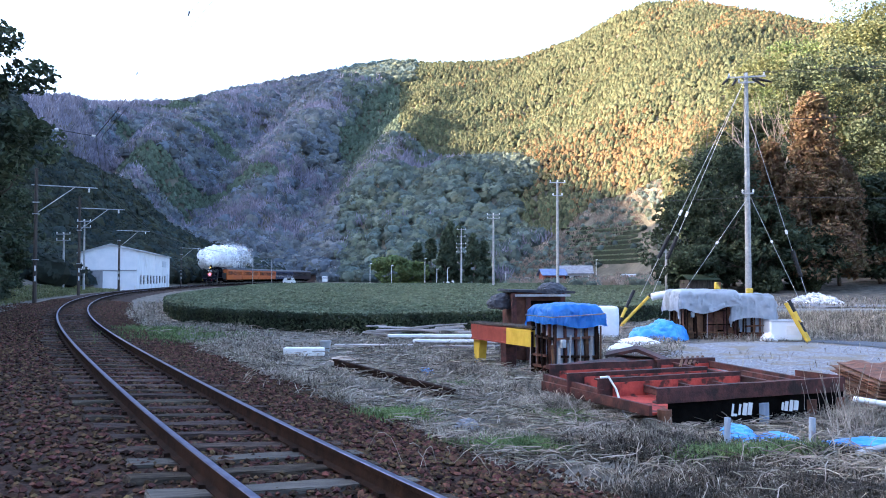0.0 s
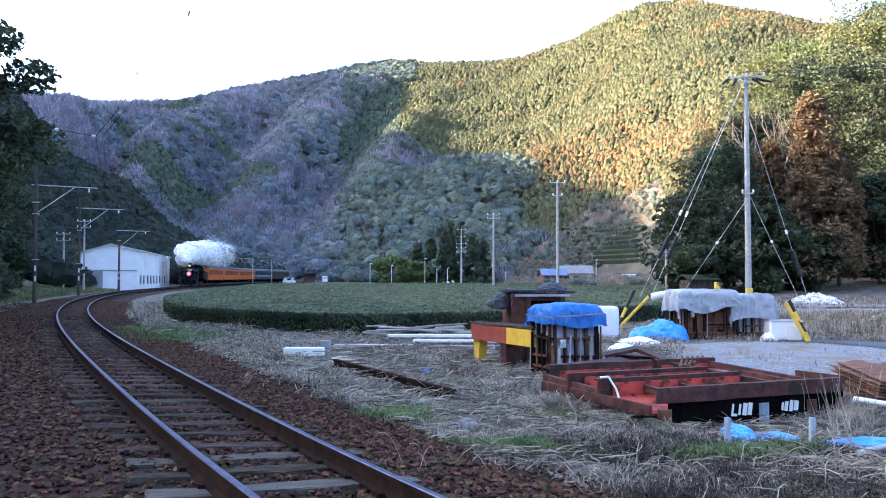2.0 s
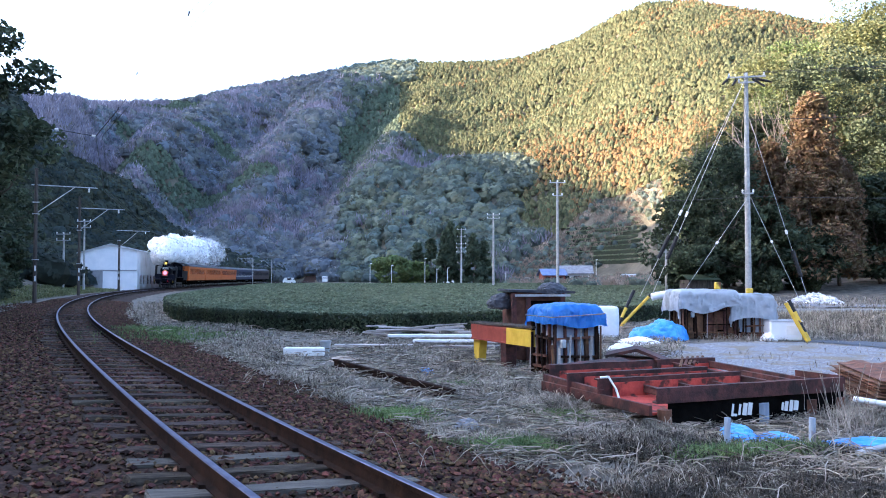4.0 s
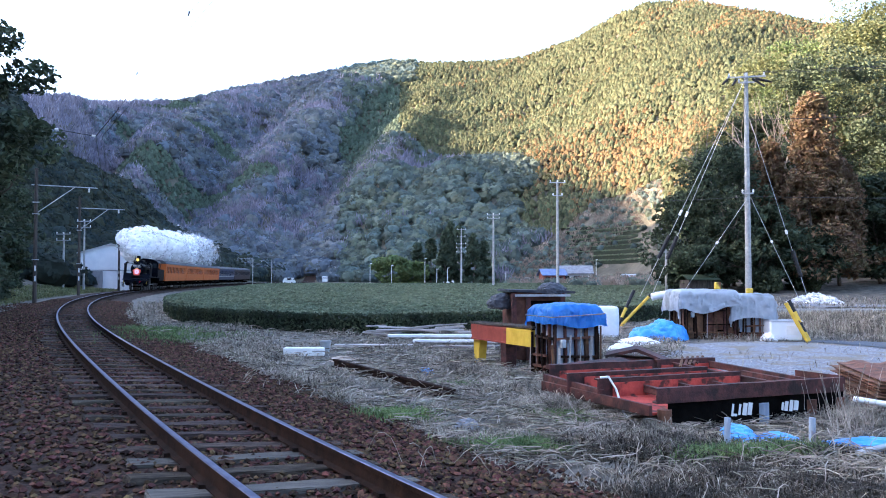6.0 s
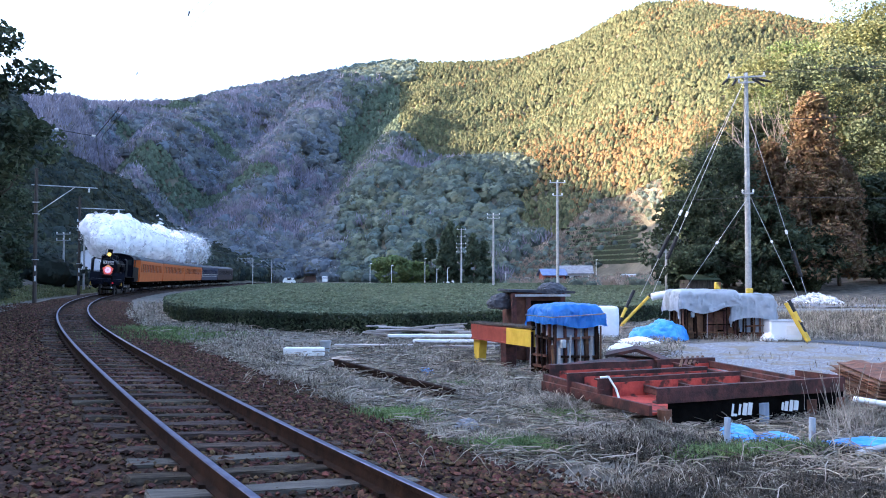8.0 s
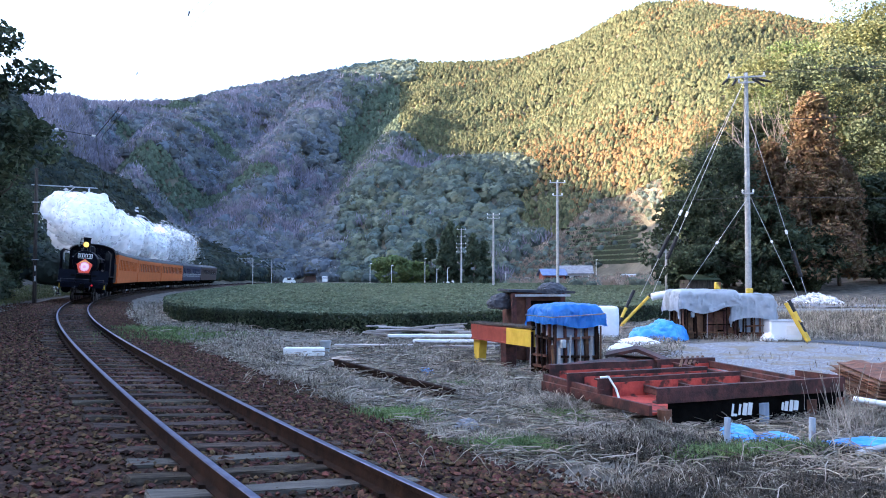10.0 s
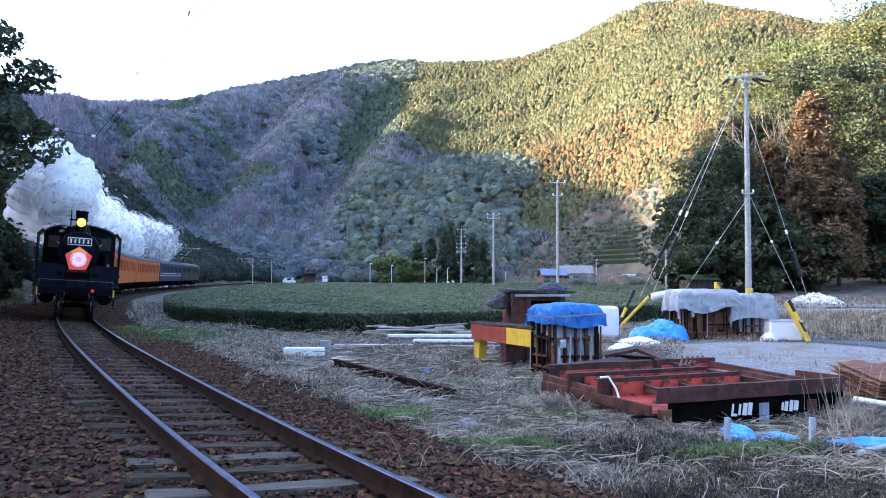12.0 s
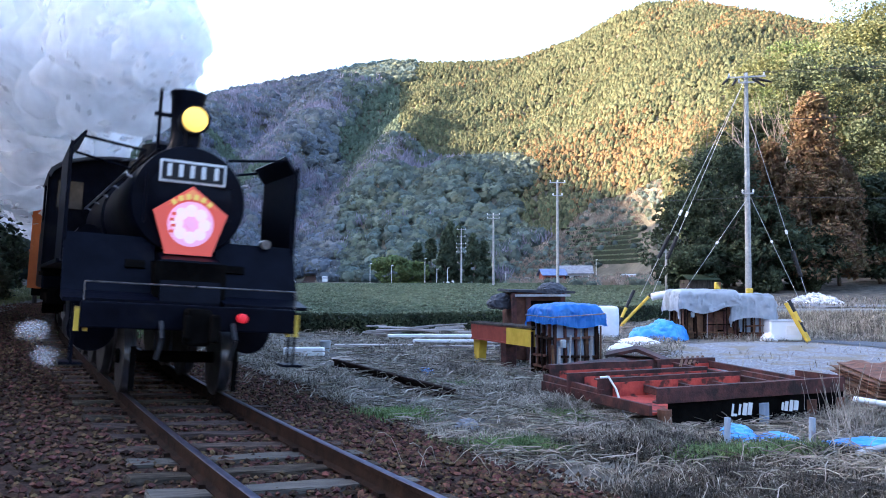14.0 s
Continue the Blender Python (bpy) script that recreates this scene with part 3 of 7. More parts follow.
def build_tea():
    rng = np.random.default_rng(12)
    poly = field_edge()
    root = tagged(new("tea_field"), "wide clipped tea field in low dark-green rows", "tea field", kind="structure")
    # closed outline, smoothed
    out = []
    for i, p in enumerate(poly):
        q = poly[(i + 1) % len(poly)]
        for t in np.linspace(0, 1, 8, endpoint=False):
            out.append((p[0] + (q[0] - p[0]) * t, p[1] + (q[1] - p[1]) * t))
    out = np.array(out)
    for _ in range(6):
        out = (np.roll(out, 1, 0) + 2 * out + np.roll(out, -1, 0)) / 4
    n = len(out)
    c = out.mean(0)
    inward = (c - out) / np.linalg.norm(c - out, axis=1)[:, None]
    rings = [(0.10, -0.5), (0.0, -0.2), (0.0, 0.0), (0.12, 0.06), (0.4, 0.07)]
    v = []
    for off, z in rings:
        p = out + inward * off
        v += [(a, b, z) for a, b in p]
    f = [(k * n + i, k * n + (i + 1) % n, (k + 1) * n + (i + 1) % n, (k + 1) * n + i) for k in range(len(rings) - 1) for i in range(n)]
    f.append(tuple((len(rings) - 1) * n + i for i in range(n)))
    body = mesh_object("hedge_body", v, f, M["tea_shade"], root)
    # leaves: sprays over the top and the sides, thinning with distance
    k = 260000
    d = 24.5 * (165 / 24.5) ** rng.uniform(0, 1, k)
    u = rng.uniform(-0.46, 0.42, k)
    x, y = u * d, d
    ok = inside(x, y, [tuple(p) for p in out])
    x, y, d = x[ok], y[ok], d[ok]
    row = np.abs(((x * 0.30 + y * 0.955) / 1.9) % 1 - 0.5) * 2     # 1 at the furrow
    crown = row < 0.84 + 0.05 * wavy(x, y, 1.3) - 0.0004 * d
    x, y, d, row = x[crown], y[crown], d[crown], row[crown]
    z = 0.20 - 0.09 * row ** 3 + rng.uniform(-0.015, 0.015, len(x))
    v1, f1 = leaf_quads(np.stack([x, y, z], 1), 0.045 + 0.0014 * d, rng, -0.1)
    top = tri_mesh("leaf_canopy", v1, f1, M["tea_top"])
    top.parent = root
    m = 26000
    i = rng.integers(0, n, m)
    t = rng.uniform(0, 1, m)[:, None]
    p = out[i] * (1 - t) + out[(i + 1) % n] * t
    p = p - inward[i] * rng.uniform(-0.05, 0.07, (m, 1))
    zz = 0.2 - 0.62 * rng.uniform(0, 1, m) ** 1.5
    # side leaves take a darker green than the canopy
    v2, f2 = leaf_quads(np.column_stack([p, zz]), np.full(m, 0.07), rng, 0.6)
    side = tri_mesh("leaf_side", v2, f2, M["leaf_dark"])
    side.parent = root


build_tea()
# ---- trees, bushes, grass ----
M["straw"] = leafy("dry_grass", (0.070, 0.059, 0.045), (0.40, 0.35, 0.275), 2.0, 0.45, 0.15, rough=0.85)
M["grass"] = leafy("green_grass", (0.060, 0.100, 0.030), (0.145, 0.205, 0.070), 1.5, 0.35, 0.2)
M["bramble"] = leafy("withered_bramble", (0.020, 0.017, 0.012), (0.090, 0.070, 0.048), 2.0, 0.5, 0.1, rough=0.9)
M["litter"] = mat("dead_stalk", (0.11, 0.092, 0.068), (0.34, 0.30, 0.235), 3, 0.9, 0, 0, island=0.6)
M["vine"] = mat("dead_vine", (0.16, 0.132, 0.10), (0.44, 0.385, 0.31), 5, 0.9, 0, 0.2, 40, island=0.3)
M["twig"] = mat("bare_twig", (0.15, 0.125, 0.11), (0.27, 0.23, 0.20), 5, 0.9, 0, 0.2, 40)


def branch(bm, rr, p, d, length, r, depth, tips):
    """A limb that bends and forks; the ends are kept for the foliage."""
    q = p
    for k in range(3):
        d = (d + Vector((rr.uniform(-1, 1), rr.uniform(-1, 1), rr.uniform(-0.5, 0.9))) * 0.22).normalized()
        e = q + d * length / 3
        rod(bm, q, e, r * (1 - 0.2 * k), r * (0.8 - 0.2 * k), 6)
        q = e
        if depth and k:
            for _ in range(2):
                a = (d + Vector((rr.uniform(-1, 1), rr.uniform(-1, 1), rr.uniform(-0.4, 0.8))) * 0.9).normalized()
                branch(bm, rr, q, a, length * rr.uniform(0.5, 0.75), r * 0.5, depth - 1, tips)
    tips.append(q)


def build_tree(name, at, high, wide, leaf, seed, label, kind="round", leaves=5000, size=0.16, low=0.15, clumps=70):
    """A tapered trunk with limbs and a crown of leaf sprays in uneven clumps."""
    rr, rng = random.Random(seed), np.random.default_rng(seed)
    root = tagged(new(name), label, "tree")
    x, y = at
    z0 = float(height(np.array([x]), np.array([y]))[0]) - 0.1
    root.location = (x, y, z0)
    bm, tips = bmesh.new(), []
    lean = Vector((rr.uniform(-0.05, 0.05), rr.uniform(-0.05, 0.05), 1))
    top = 0.95 if kind == "cone" else 0.62
    q, n = Vector((0, 0, 0)), 6
    for k in range(n):
        e = lean * (high * top * (k + 1) / n) + Vector((rr.uniform(-1, 1), rr.uniform(-1, 1), 0)) * 0.02 * high
        r0, r1 = (max(0.018 * high * (1 - 0.92 * (k + j) / n), 0.02) for j in (0, 1))
        rod(bm, q, e, r0, r1, 8)
        if k >= 1 and kind != "cone":
            for _ in range(2):
                a = rr.uniform(0, 6.28)
                branch(bm, rr, e, Vector((math.cos(a), math.sin(a), 0.55)).normalized(), wide * 0.75, r1 * 0.55, 1, tips)
        q = e
    part("trunk", bm, M["bark"], root, "brown tree trunk")
    # clump centres
    c = []
    while len(c) < clumps:
        a, t = rr.uniform(0, 6.283), rr.uniform(low, 1.0)
        if kind == "cone":
            rad = wide * (1.03 - t) ** 0.8 * math.sqrt(rr.uniform(0.25, 1)) * rr.uniform(0.75, 1.12)
        else:
            prof = math.sqrt(max(0.0, 1 - ((t - 0.58) / 0.46) ** 2)) if t > 0.12 else 0.4
            rad = wide * prof * math.sqrt(rr.uniform(0.3, 1)) * rr.uniform(0.7, 1.15)
        c.append((rad * math.cos(a), rad * math.sin(a), t * high))
    c = np.array(c)
    i = rng.integers(0, len(c), leaves)
    cr = wide * (0.24 if kind == "cone" else 0.27) * rng.uniform(0.6, 1.25, len(c))
    off = rng.normal(size=(leaves, 3))
    off /= np.linalg.norm(off, axis=1)[:, None]
    off *= (cr[i] * rng.uniform(0.35, 1.0, leaves) ** 0.5)[:, None]
    off[:, 2] *= 0.62
    if kind == "cone":
        off[:, 2] -= 0.35 * np.hypot(off[:, 0], off[:, 1])
    v, f = leaf_quads(c[i] + off, np.full(leaves, size), rng, 0.35)
    crown = tri_mesh("crown", v, f, leaf)
    crown.parent = root
    return root


def build_bare_tree(at, high, seed, label="leafless grey tree with fine bare twigs"):
    rr = random.Random(seed)
    root = tagged(new("bare_tree"), label, "tree")
    x, y = at
    root.location = (x, y, float(height(np.array([x]), np.array([y]))[0]) - 0.1)
    bm, tips = bmesh.new(), []
    rod(bm, (0, 0, 0), (0, 0, high * 0.35), 0.018 * high, 0.014 * high, 8)
    for k in range(5):
        a = 1.26 * k + rr.uniform(-0.3, 0.3)
        branch(bm, rr, Vector((0, 0, high * rr.uniform(0.25, 0.36))), Vector((0.6 * math.cos(a), 0.6 * math.sin(a), 1)).normalized(), high * 0.4, 0.008 * high, 2, tips)
    part("trunk", bm, M["twig"], root)
    return root


def build_trees():
    ev = "dense dark evergreen tree with glossy uneven foliage"
    # stand beside the yard
    for k, (x, y, h, w) in enumerate(((20.5, 70, 8.5, 3.2), (22.5, 66, 11.5, 3.6), (25.0, 71, 12.0, 3.6), (24.5, 64, 6.5, 3.0), (28.5, 65, 5.0, 2.6), (19.6, 64, 4.0, 2.2))):
        build_tree("evergreen_tree", (x, y), h, w, M["leaf_dark"], 20 + k, ev, leaves=7000, size=0.20, low=0.05, clumps=110)
    build_tree("cedar_tree", (29.6, 66), 15.5, 4.2, M["leaf_brown"], 31, "conical cedar turned rusty brown in winter", "cone", 11000, 0.22, 0.10, 190)
    build_tree("cedar_tree", (32.6, 68), 10.5, 3.4, M["leaf_brown"], 32, "conical cedar turned rusty brown in winter", "cone", 8000, 0.22, 0.16, 130)
    build_tree("cedar_tree", (26.9, 68), 12.0, 3.0, M["leaf_brown"], 33, "conical cedar turned rusty brown in winter", "cone", 7000, 0.22, 0.10, 120)
    # some tall trees get paler leaves to look more sunlit
    for k, (x, y, h, w, m) in enumerate(((38.0, 80, 22, 6.0, "leaf_dark"), (44.0, 84, 26, 6.5, "leaf_olive"), (37.5, 94, 25, 6.0, "leaf_olive"), (49.0, 92, 27, 7.0, "leaf_dark"),
                                         (43.0, 74, 17, 5.5, "leaf_dark"), (37.0, 70, 9, 4.0, "leaf_dark"), (41.5, 68, 10, 4.2, "leaf_dark"), (34.0, 88, 17, 5.0, "leaf_dark"),
                                         (45.5, 106, 29, 6.5, "leaf_bright"), (53.0, 104, 31, 7.0, "leaf_olive"), (33.5, 100, 18, 5.0, "leaf_olive"))):
        build_tree("evergreen_tree", (x, y), h, w, M[m], 50 + k, "tall broad evergreen on the slope above the yard", leaves=14000, size=0.21, low=0.12, clumps=120)
    # foot of the far hill
    build_tree("bamboo_clump", (-12.0, 196), 6.5, 4.6, M["leaf_bright"], 140, "feathery yellow-green bamboo clump beyond the field", leaves=3500, size=0.45, low=0.0, clumps=60)
    build_tree("bamboo_clump", (-7.0, 200), 5.0, 4.0, M["leaf_bright"], 141, "feathery yellow-green bamboo clump beyond the field", leaves=3000, size=0.45, low=0.0, clumps=50)
    for k, (x, y, h) in enumerate(((-3.0, 205, 13), (0.5, 202, 15), (4.0, 206, 16), (7.5, 203, 14), (10.5, 207, 12), (-6.5, 212, 12), (2.0, 214, 18))):
        build_tree("cedar_tree", (x, y), h * 0.9, 3.2, M["leaf_far"], 150 + k, "tall dark cedar at the foot of the hill", "cone", 2600, 0.5, 0.05, 70)
    build_bare_tree((31.5, 78), 16, 71)
    build_bare_tree((30.0, 84), 15, 72)
    # wooded bank on the outer side of the curve
    for k, (s, lat, h, w, m) in enumerate(((38, -5.5, 3.8, 2.0, "leaf_far"), (42, -6.5, 4.6, 2.4, "leaf_far"), (46, -5.2, 3.2, 1.8, "leaf_far"), (35, -7.8, 5.0, 2.6, "leaf_dark"),
                                           (50, -8, 6.5, 3.0, "leaf_dark"), (56, -9, 8, 3.4, "leaf_dark"), (62, -7, 5, 2.6, "leaf_dark"), (70, -10, 9, 3.6, "leaf_dark"),
                                           (80, -11, 10, 4, "leaf_dark"), (92, -14, 12, 4.5, "leaf_dark"), (66, -16, 13, 4.5, "leaf_dark"), (54, -15, 13, 4.5, "leaf_dark"),
                                           (44, -13, 12, 4.0, "leaf_dark"), (76, -20, 15, 5, "leaf_dark"), (100, -22, 15, 5, "leaf_dark"))):
        x, y, _ = track(s, lat)
        build_tree("evergreen_tree", (float(x), float(y)), h, w, M[m], 90 + k, "shaded evergreen on the bank beside the track", leaves=7000, size=0.11 + 0.0016 * s, low=0.02, clumps=120)
    # tall near-bank trees: some boughs hang into view; unseen trees darken the ballast
    for k, (x, y, h, w) in enumerate(((-18.7, 27.5, 12.3, 4.3), (-17.6, 20.0, 12.0, 4.5), (-16.5, 10.0, 12.0, 4.6),
                                      (-21.8, 31, 7.2, 3.2), (-24, 30, 13, 4.5))):
        build_tree("evergreen_tree", (x, y), h, w, M["leaf_dark"], 120 + k, "tall dark evergreen with boughs over the trackside bank", leaves=36000 if k in (0, 3) else 12000, size=0.15, low=0.05, clumps=120)


build_trees()


def blades(at, length, width, rng, droop=0.6):
    """Grass blades of two segments that bend over."""
    n = len(at)
    a = rng.uniform(0, 6.283, n)
    d = np.stack([np.cos(a), np.sin(a)], 1)
    l = length * rng.uniform(0.5, 1.3, n)
    k = droop * rng.uniform(0.3, 1.4, n)
    w = np.stack([-d[:, 1], d[:, 0]], 1) * (width * rng.uniform(0.7, 1.3, n))[:, None]
    p0 = np.column_stack([at[:, :2] - w, at[:, 2]])
    p1 = np.column_stack([at[:, :2] + w, at[:, 2]])
    m = at[:, :2] + d * (l * k * 0.35)[:, None]
    p2 = np.column_stack([m - w * 0.8, at[:, 2] + l * 0.6])
    p3 = np.column_stack([m + w * 0.8, at[:, 2] + l * 0.6])
    e = at[:, :2] + d * (l * k)[:, None]
    p4 = np.column_stack([e, at[:, 2] + l * np.maximum(0.25, 0.95 - 0.5 * k)])
    v = np.stack([p0, p1, p2, p3, p4], 1).reshape(-1, 3)
    i = np.arange(n)[:, None] * 5
    f = np.concatenate([i + [0, 1, 3], i + [0, 3, 2], i + [2, 3, 4]], 1).reshape(-1, 3)
    return v, f


GREEN_PATCHES = ((0.8, 8.9, 0.50, 0.36), (-0.55, 10.9, 0.36, 0.4), (1.6, 10.7, 0.36, 0.26), (2.95, 8.35, 0.46, 0.26), (3.5, 8.6, 0.3, 0.2), (-7.9, 24.5, 1.6, 2.4), (-9.5, 28, 1.1, 1.8), (0.3, 13.8, 0.35, 0.3))


def build_grass():
    rng = np.random.default_rng(21)
    n = 300000
    drop = rng.uniform(44, 420, n)
    y = 1464 * 1.8 / drop
    x = rng.uniform(-0.50, 0.60, n) * y
    lat, along = track_side(x, y)
    tea = inside(x, y, field_edge())
    keep = (lat > 2.35 + 0.35 * wavy(x, y, 0.9)) & ~tea & ~((x > 4.2) & (y > 13.5) & (y < 23) & (x > 0.30 * y - 0.2) & (rng.uniform(0, 1, n) < 0.96))
    lump = wavy(x, y, 0.55, 4.0) + 0.5 * wavy(x, y, 1.7, 2.0)
    keep &= rng.uniform(-0.9, 0.7, n) < lump
    keep &= (y > 8.3) | (rng.uniform(0, 1, n) < 0.8)
    x, y = x[keep], y[keep]
    lump = lump[keep]
    g = np.zeros(len(x))
    for px, py, rx, ry in GREEN_PATCHES:
        g = np.maximum(g, 1.6 - np.hypot((x - px) / rx, (y - py) / ry))
    green = rng.uniform(0, 1, len(x)) < 0.9 * g
    z = height(x, y)
    at = np.stack([x, y, z], 1)
    length = (0.07 + 0.16 * np.clip(lump + 0.4, 0, 1.3)) * (1 + 0.012 * y) * np.where(y < 8.3, 0.55, np.where(y < 11, 0.75, np.where(y > 13, 0.62, 0.9)))
    width = 0.0013 + 0.00034 * y
    dull = ~green & (rng.uniform(0, 1, len(x)) < 0.80 * smoothstep(9.6, 8.2, y) * smoothstep(0.2, 1.6, x))
    for name, pick, m, label, k in (("dry_grass", ~green & ~dull, "straw", "tangled pale dry winter grass", 1.5), ("bramble", dull, "bramble", "low tangle of dark brown withered bramble", 1.6), ("green_grass", green, "grass", "patches of fresh green grass among straw", 0.75)):
        v, f = blades(at[pick], length[pick] * k, width[pick], rng, 1.55 if k > 1 else 0.5)
        tagged(tri_mesh(name, v, f, M[m]), label, "grass", kind="stuff")
    # matted weeds and a few taller tufts
    vs, fs, base = [], [], 0
    for k, (px, py, rx, ry) in enumerate(GREEN_PATCHES):
        m = int(9000 * min(rx * ry, 0.6) ** 0.6) if py < 20 else 2500
        xx, yy = px + rx * 0.62 * rng.normal(size=m), py + ry * 0.62 * rng.normal(size=m)
        ok = wavy(xx, yy, 0.22, 3.0) > rng.uniform(-1.2, 0.5, m)
        xx, yy = xx[ok], yy[ok]
        v, f = blades(np.stack([xx, yy, height(xx, yy)], 1), np.full(len(xx), 0.20 if k in (3, 4) else 0.085 + 0.002 * py), 0.0022 + 0.0003 * yy, rng, 0.9)
        vs.append(v), fs.append(f + base)
        base += len(v)
    tagged(tri_mesh("weeds", np.concatenate(vs), np.concatenate(fs), M["grass"]), "matted green weeds and tufts among dead grass", "grass", kind="stuff")
    # flattened stalks that lie over one another
    m = 34000
    yy = 1464 * 1.8 / rng.uniform(60, 430, m)
    xx = rng.uniform(-0.42, 0.58, m) * yy
    la, _ = track_side(xx, yy)
    ok = (la > 2.2 + 0.5 * wavy(xx, yy, 0.9)) & ~inside(xx, yy, field_edge()) & (wavy(xx, yy, 0.8, 6.0) > rng.uniform(-1.0, 0.6, m) + np.where(yy < 9, 0.5 + 0.6 * smoothstep(0.5, 2.0, xx), 0)) & ~((yy > 13.5) & (xx > 0.27 * yy))
    for px, py, rx, ry in GREEN_PATCHES:
        ok &= np.hypot((xx - px) / rx, (yy - py) / ry) > rng.uniform(0.6, 1.5, m)
    xx, yy = xx[ok], yy[ok]
    a, ln = rng.uniform(0, 6.283, len(xx)), rng.uniform(0.05, 0.26, len(xx))
    half = (0.0010 + 0.00026 * yy) * rng.uniform(0.7, 1.6, len(xx))
    zz = height(xx, yy) + rng.uniform(0.01, 0.10, len(xx))
    dx, dy, up = np.cos(a) * ln, np.sin(a) * ln, rng.uniform(-0.02, 0.14, len(xx)) * ln / 0.3
    ox, oy, kink = -np.sin(a) * half, np.cos(a) * half, rng.uniform(-12, 12, len(xx))
    v = np.stack([np.stack([xx + u * dx + (k * w + kink * c) * ox, yy + u * dy + (k * w + kink * c) * oy, zz + up * h + half * k], 1)
                  for u, w, c, h in ((-1, 0.7, 0, 0), (0, 1, 1, 0.9), (1, 0.4, 0, 1)) for k in (-1, 1)], 1).reshape(-1, 3)
    i4 = np.arange(len(xx))[:, None] * 6
    tagged(tri_mesh("straw_litter", v, np.concatenate([i4 + [0, 1, 3], i4 + [0, 3, 2], i4 + [2, 3, 5], i4 + [2, 5, 4]], 1).reshape(-1, 3), M["litter"]), "pale flattened stalks lying over dry ground", "straw", kind="stuff")
    # stand of tall withered reeds below the far path
    m = 16000
    yy = rng.uniform(26, 40, m)
    xx = yy * rng.uniform(0.40, 0.62, m)
    ok = xx > 11.5
    xx, yy = xx[ok], yy[ok]
    at = np.stack([xx, yy, height(xx, yy)], 1)
    v, f = blades(at, np.full(len(xx), 0.34), np.full(len(xx), 0.010), rng, 0.35)
    tagged(tri_mesh("withered_reeds", v, f, M["straw"]), "stand of pale withered reeds", "grass", kind="stuff")
    # green scrub and clover on the outer bank, dead leaves
    m = 16000
    s = rng.uniform(8, 110, m)
    la = -rng.uniform(4.6, 9.0, m)
    xx, yy, _ = track(s, la)
    at = np.stack([xx, yy, height(xx, yy)], 1)
    v, f = blades(at, np.full(m, 0.35), 0.006 + 0.0002 * s, rng, 0.8)
    tagged(tri_mesh("bank_scrub", v, f, M["leaf_olive"]), "low dark scrub along the foot of the bank", "grass", kind="stuff")


def build_vines():
    """Dead runners and canes that arch over the grass."""
    rr = random.Random(17)
    bm = bmesh.new()
    zones = ((-1.6, 14.0, 1.6, 1.8, 60, 0.5), (1.3, 12.4, 1.0, 1.2, 60, 0.6), (0.2, 13.2, 1.2, 0.8, 40, 0.5), (3.9, 7.6, 0.9, 0.6, 70, 0.7), (4.4, 8.7, 0.5, 0.4, 45, 0.8), (4.6, 9.4, 0.35, 0.3, 40, 0.7), (3.7, 7.1, 0.9, 0.4, 70, 0.8), (2.2, 10.2, 0.8, 0.6, 40, 0.5),
             (-3.0, 22.5, 3.0, 1.0, 50, 0.8), (1.6, 7.6, 1.5, 0.6, 60, 0.5), (2.6, 9.4, 0.7, 0.4, 60, 0.5), (1.9, 11.2, 0.7, 0.5, 60, 0.5), (3.6, 7.9, 0.8, 0.4, 60, 0.6))
    for cx, cy, rx, ry, n, ln in zones:
        for _ in range(n):
            x, y = cx + rr.gauss(0, rx * 0.6), cy + rr.gauss(0, ry * 0.6)
            z = float(height(np.array([x]), np.array([y]))[0])
            a, l, h = rr.uniform(0, 6.28), ln * rr.uniform(0.5, 1.6), rr.uniform(0.03, 0.24)
            reach = rr.choice((1.0, 0.6, 0.45))
            pts = [Vector((x + math.cos(a) * l * t + 0.02 * rr.uniform(-1, 1), y + math.sin(a) * l * t + 0.02 * rr.uniform(-1, 1),
                           z + 4 * h * t * (1.05 - t))) for t in np.linspace(0, reach, 7)]
            tube(bm, pts, rr.uniform(0.0022, 0.0056), 4)
    for _ in range(46):
        x, y = rr.gauss(4.45, 0.16), rr.gauss(9.1, 0.16)
        z = float(height(np.array([x]), np.array([y]))[0])
        a, l = rr.uniform(0, 6.28), rr.uniform(0.35, 0.95)
        pts = [Vector((x + math.cos(a) * 0.28 * l * t + 0.012 * rr.uniform(-1, 1), y + math.sin(a) * 0.28 * l * t, z + l * t)) for t in np.linspace(0, 1, 6)]
        tube(bm, pts, rr.uniform(0.0016, 0.0034), 4)
    tagged(part("dead_vines", bm, M["vine"]), "arching dead vines and canes over the yard", "vines", kind="stuff")


build_grass()
build_vines()
# ---- the train ----
def glow(name, color, strength):
    m = bpy.data.materials.new(name)
    m.use_nodes = True
    p = m.node_tree.nodes["Principled BSDF"]
    p.inputs["Base Color"].default_value = (*color, 1)
    p.inputs["Emission Color"].default_value, p.inputs["Emission Strength"].default_value = (*color, 1), strength
    return m


M["lamp"] = glow("headlight_glass", (1.0, 0.60, 0.10), 0.17)
M["red_lamp"] = glow("red_lamp_glass", (0.8, 0.02, 0.03), 0.04)
# headmark taken to be lit inside: a faint glow is added to its colours
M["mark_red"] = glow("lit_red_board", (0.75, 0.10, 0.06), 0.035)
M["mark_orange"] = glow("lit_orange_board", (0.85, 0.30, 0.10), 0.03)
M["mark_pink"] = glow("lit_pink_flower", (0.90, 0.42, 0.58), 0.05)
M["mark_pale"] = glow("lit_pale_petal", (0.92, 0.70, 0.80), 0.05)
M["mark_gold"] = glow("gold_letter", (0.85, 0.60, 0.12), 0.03)
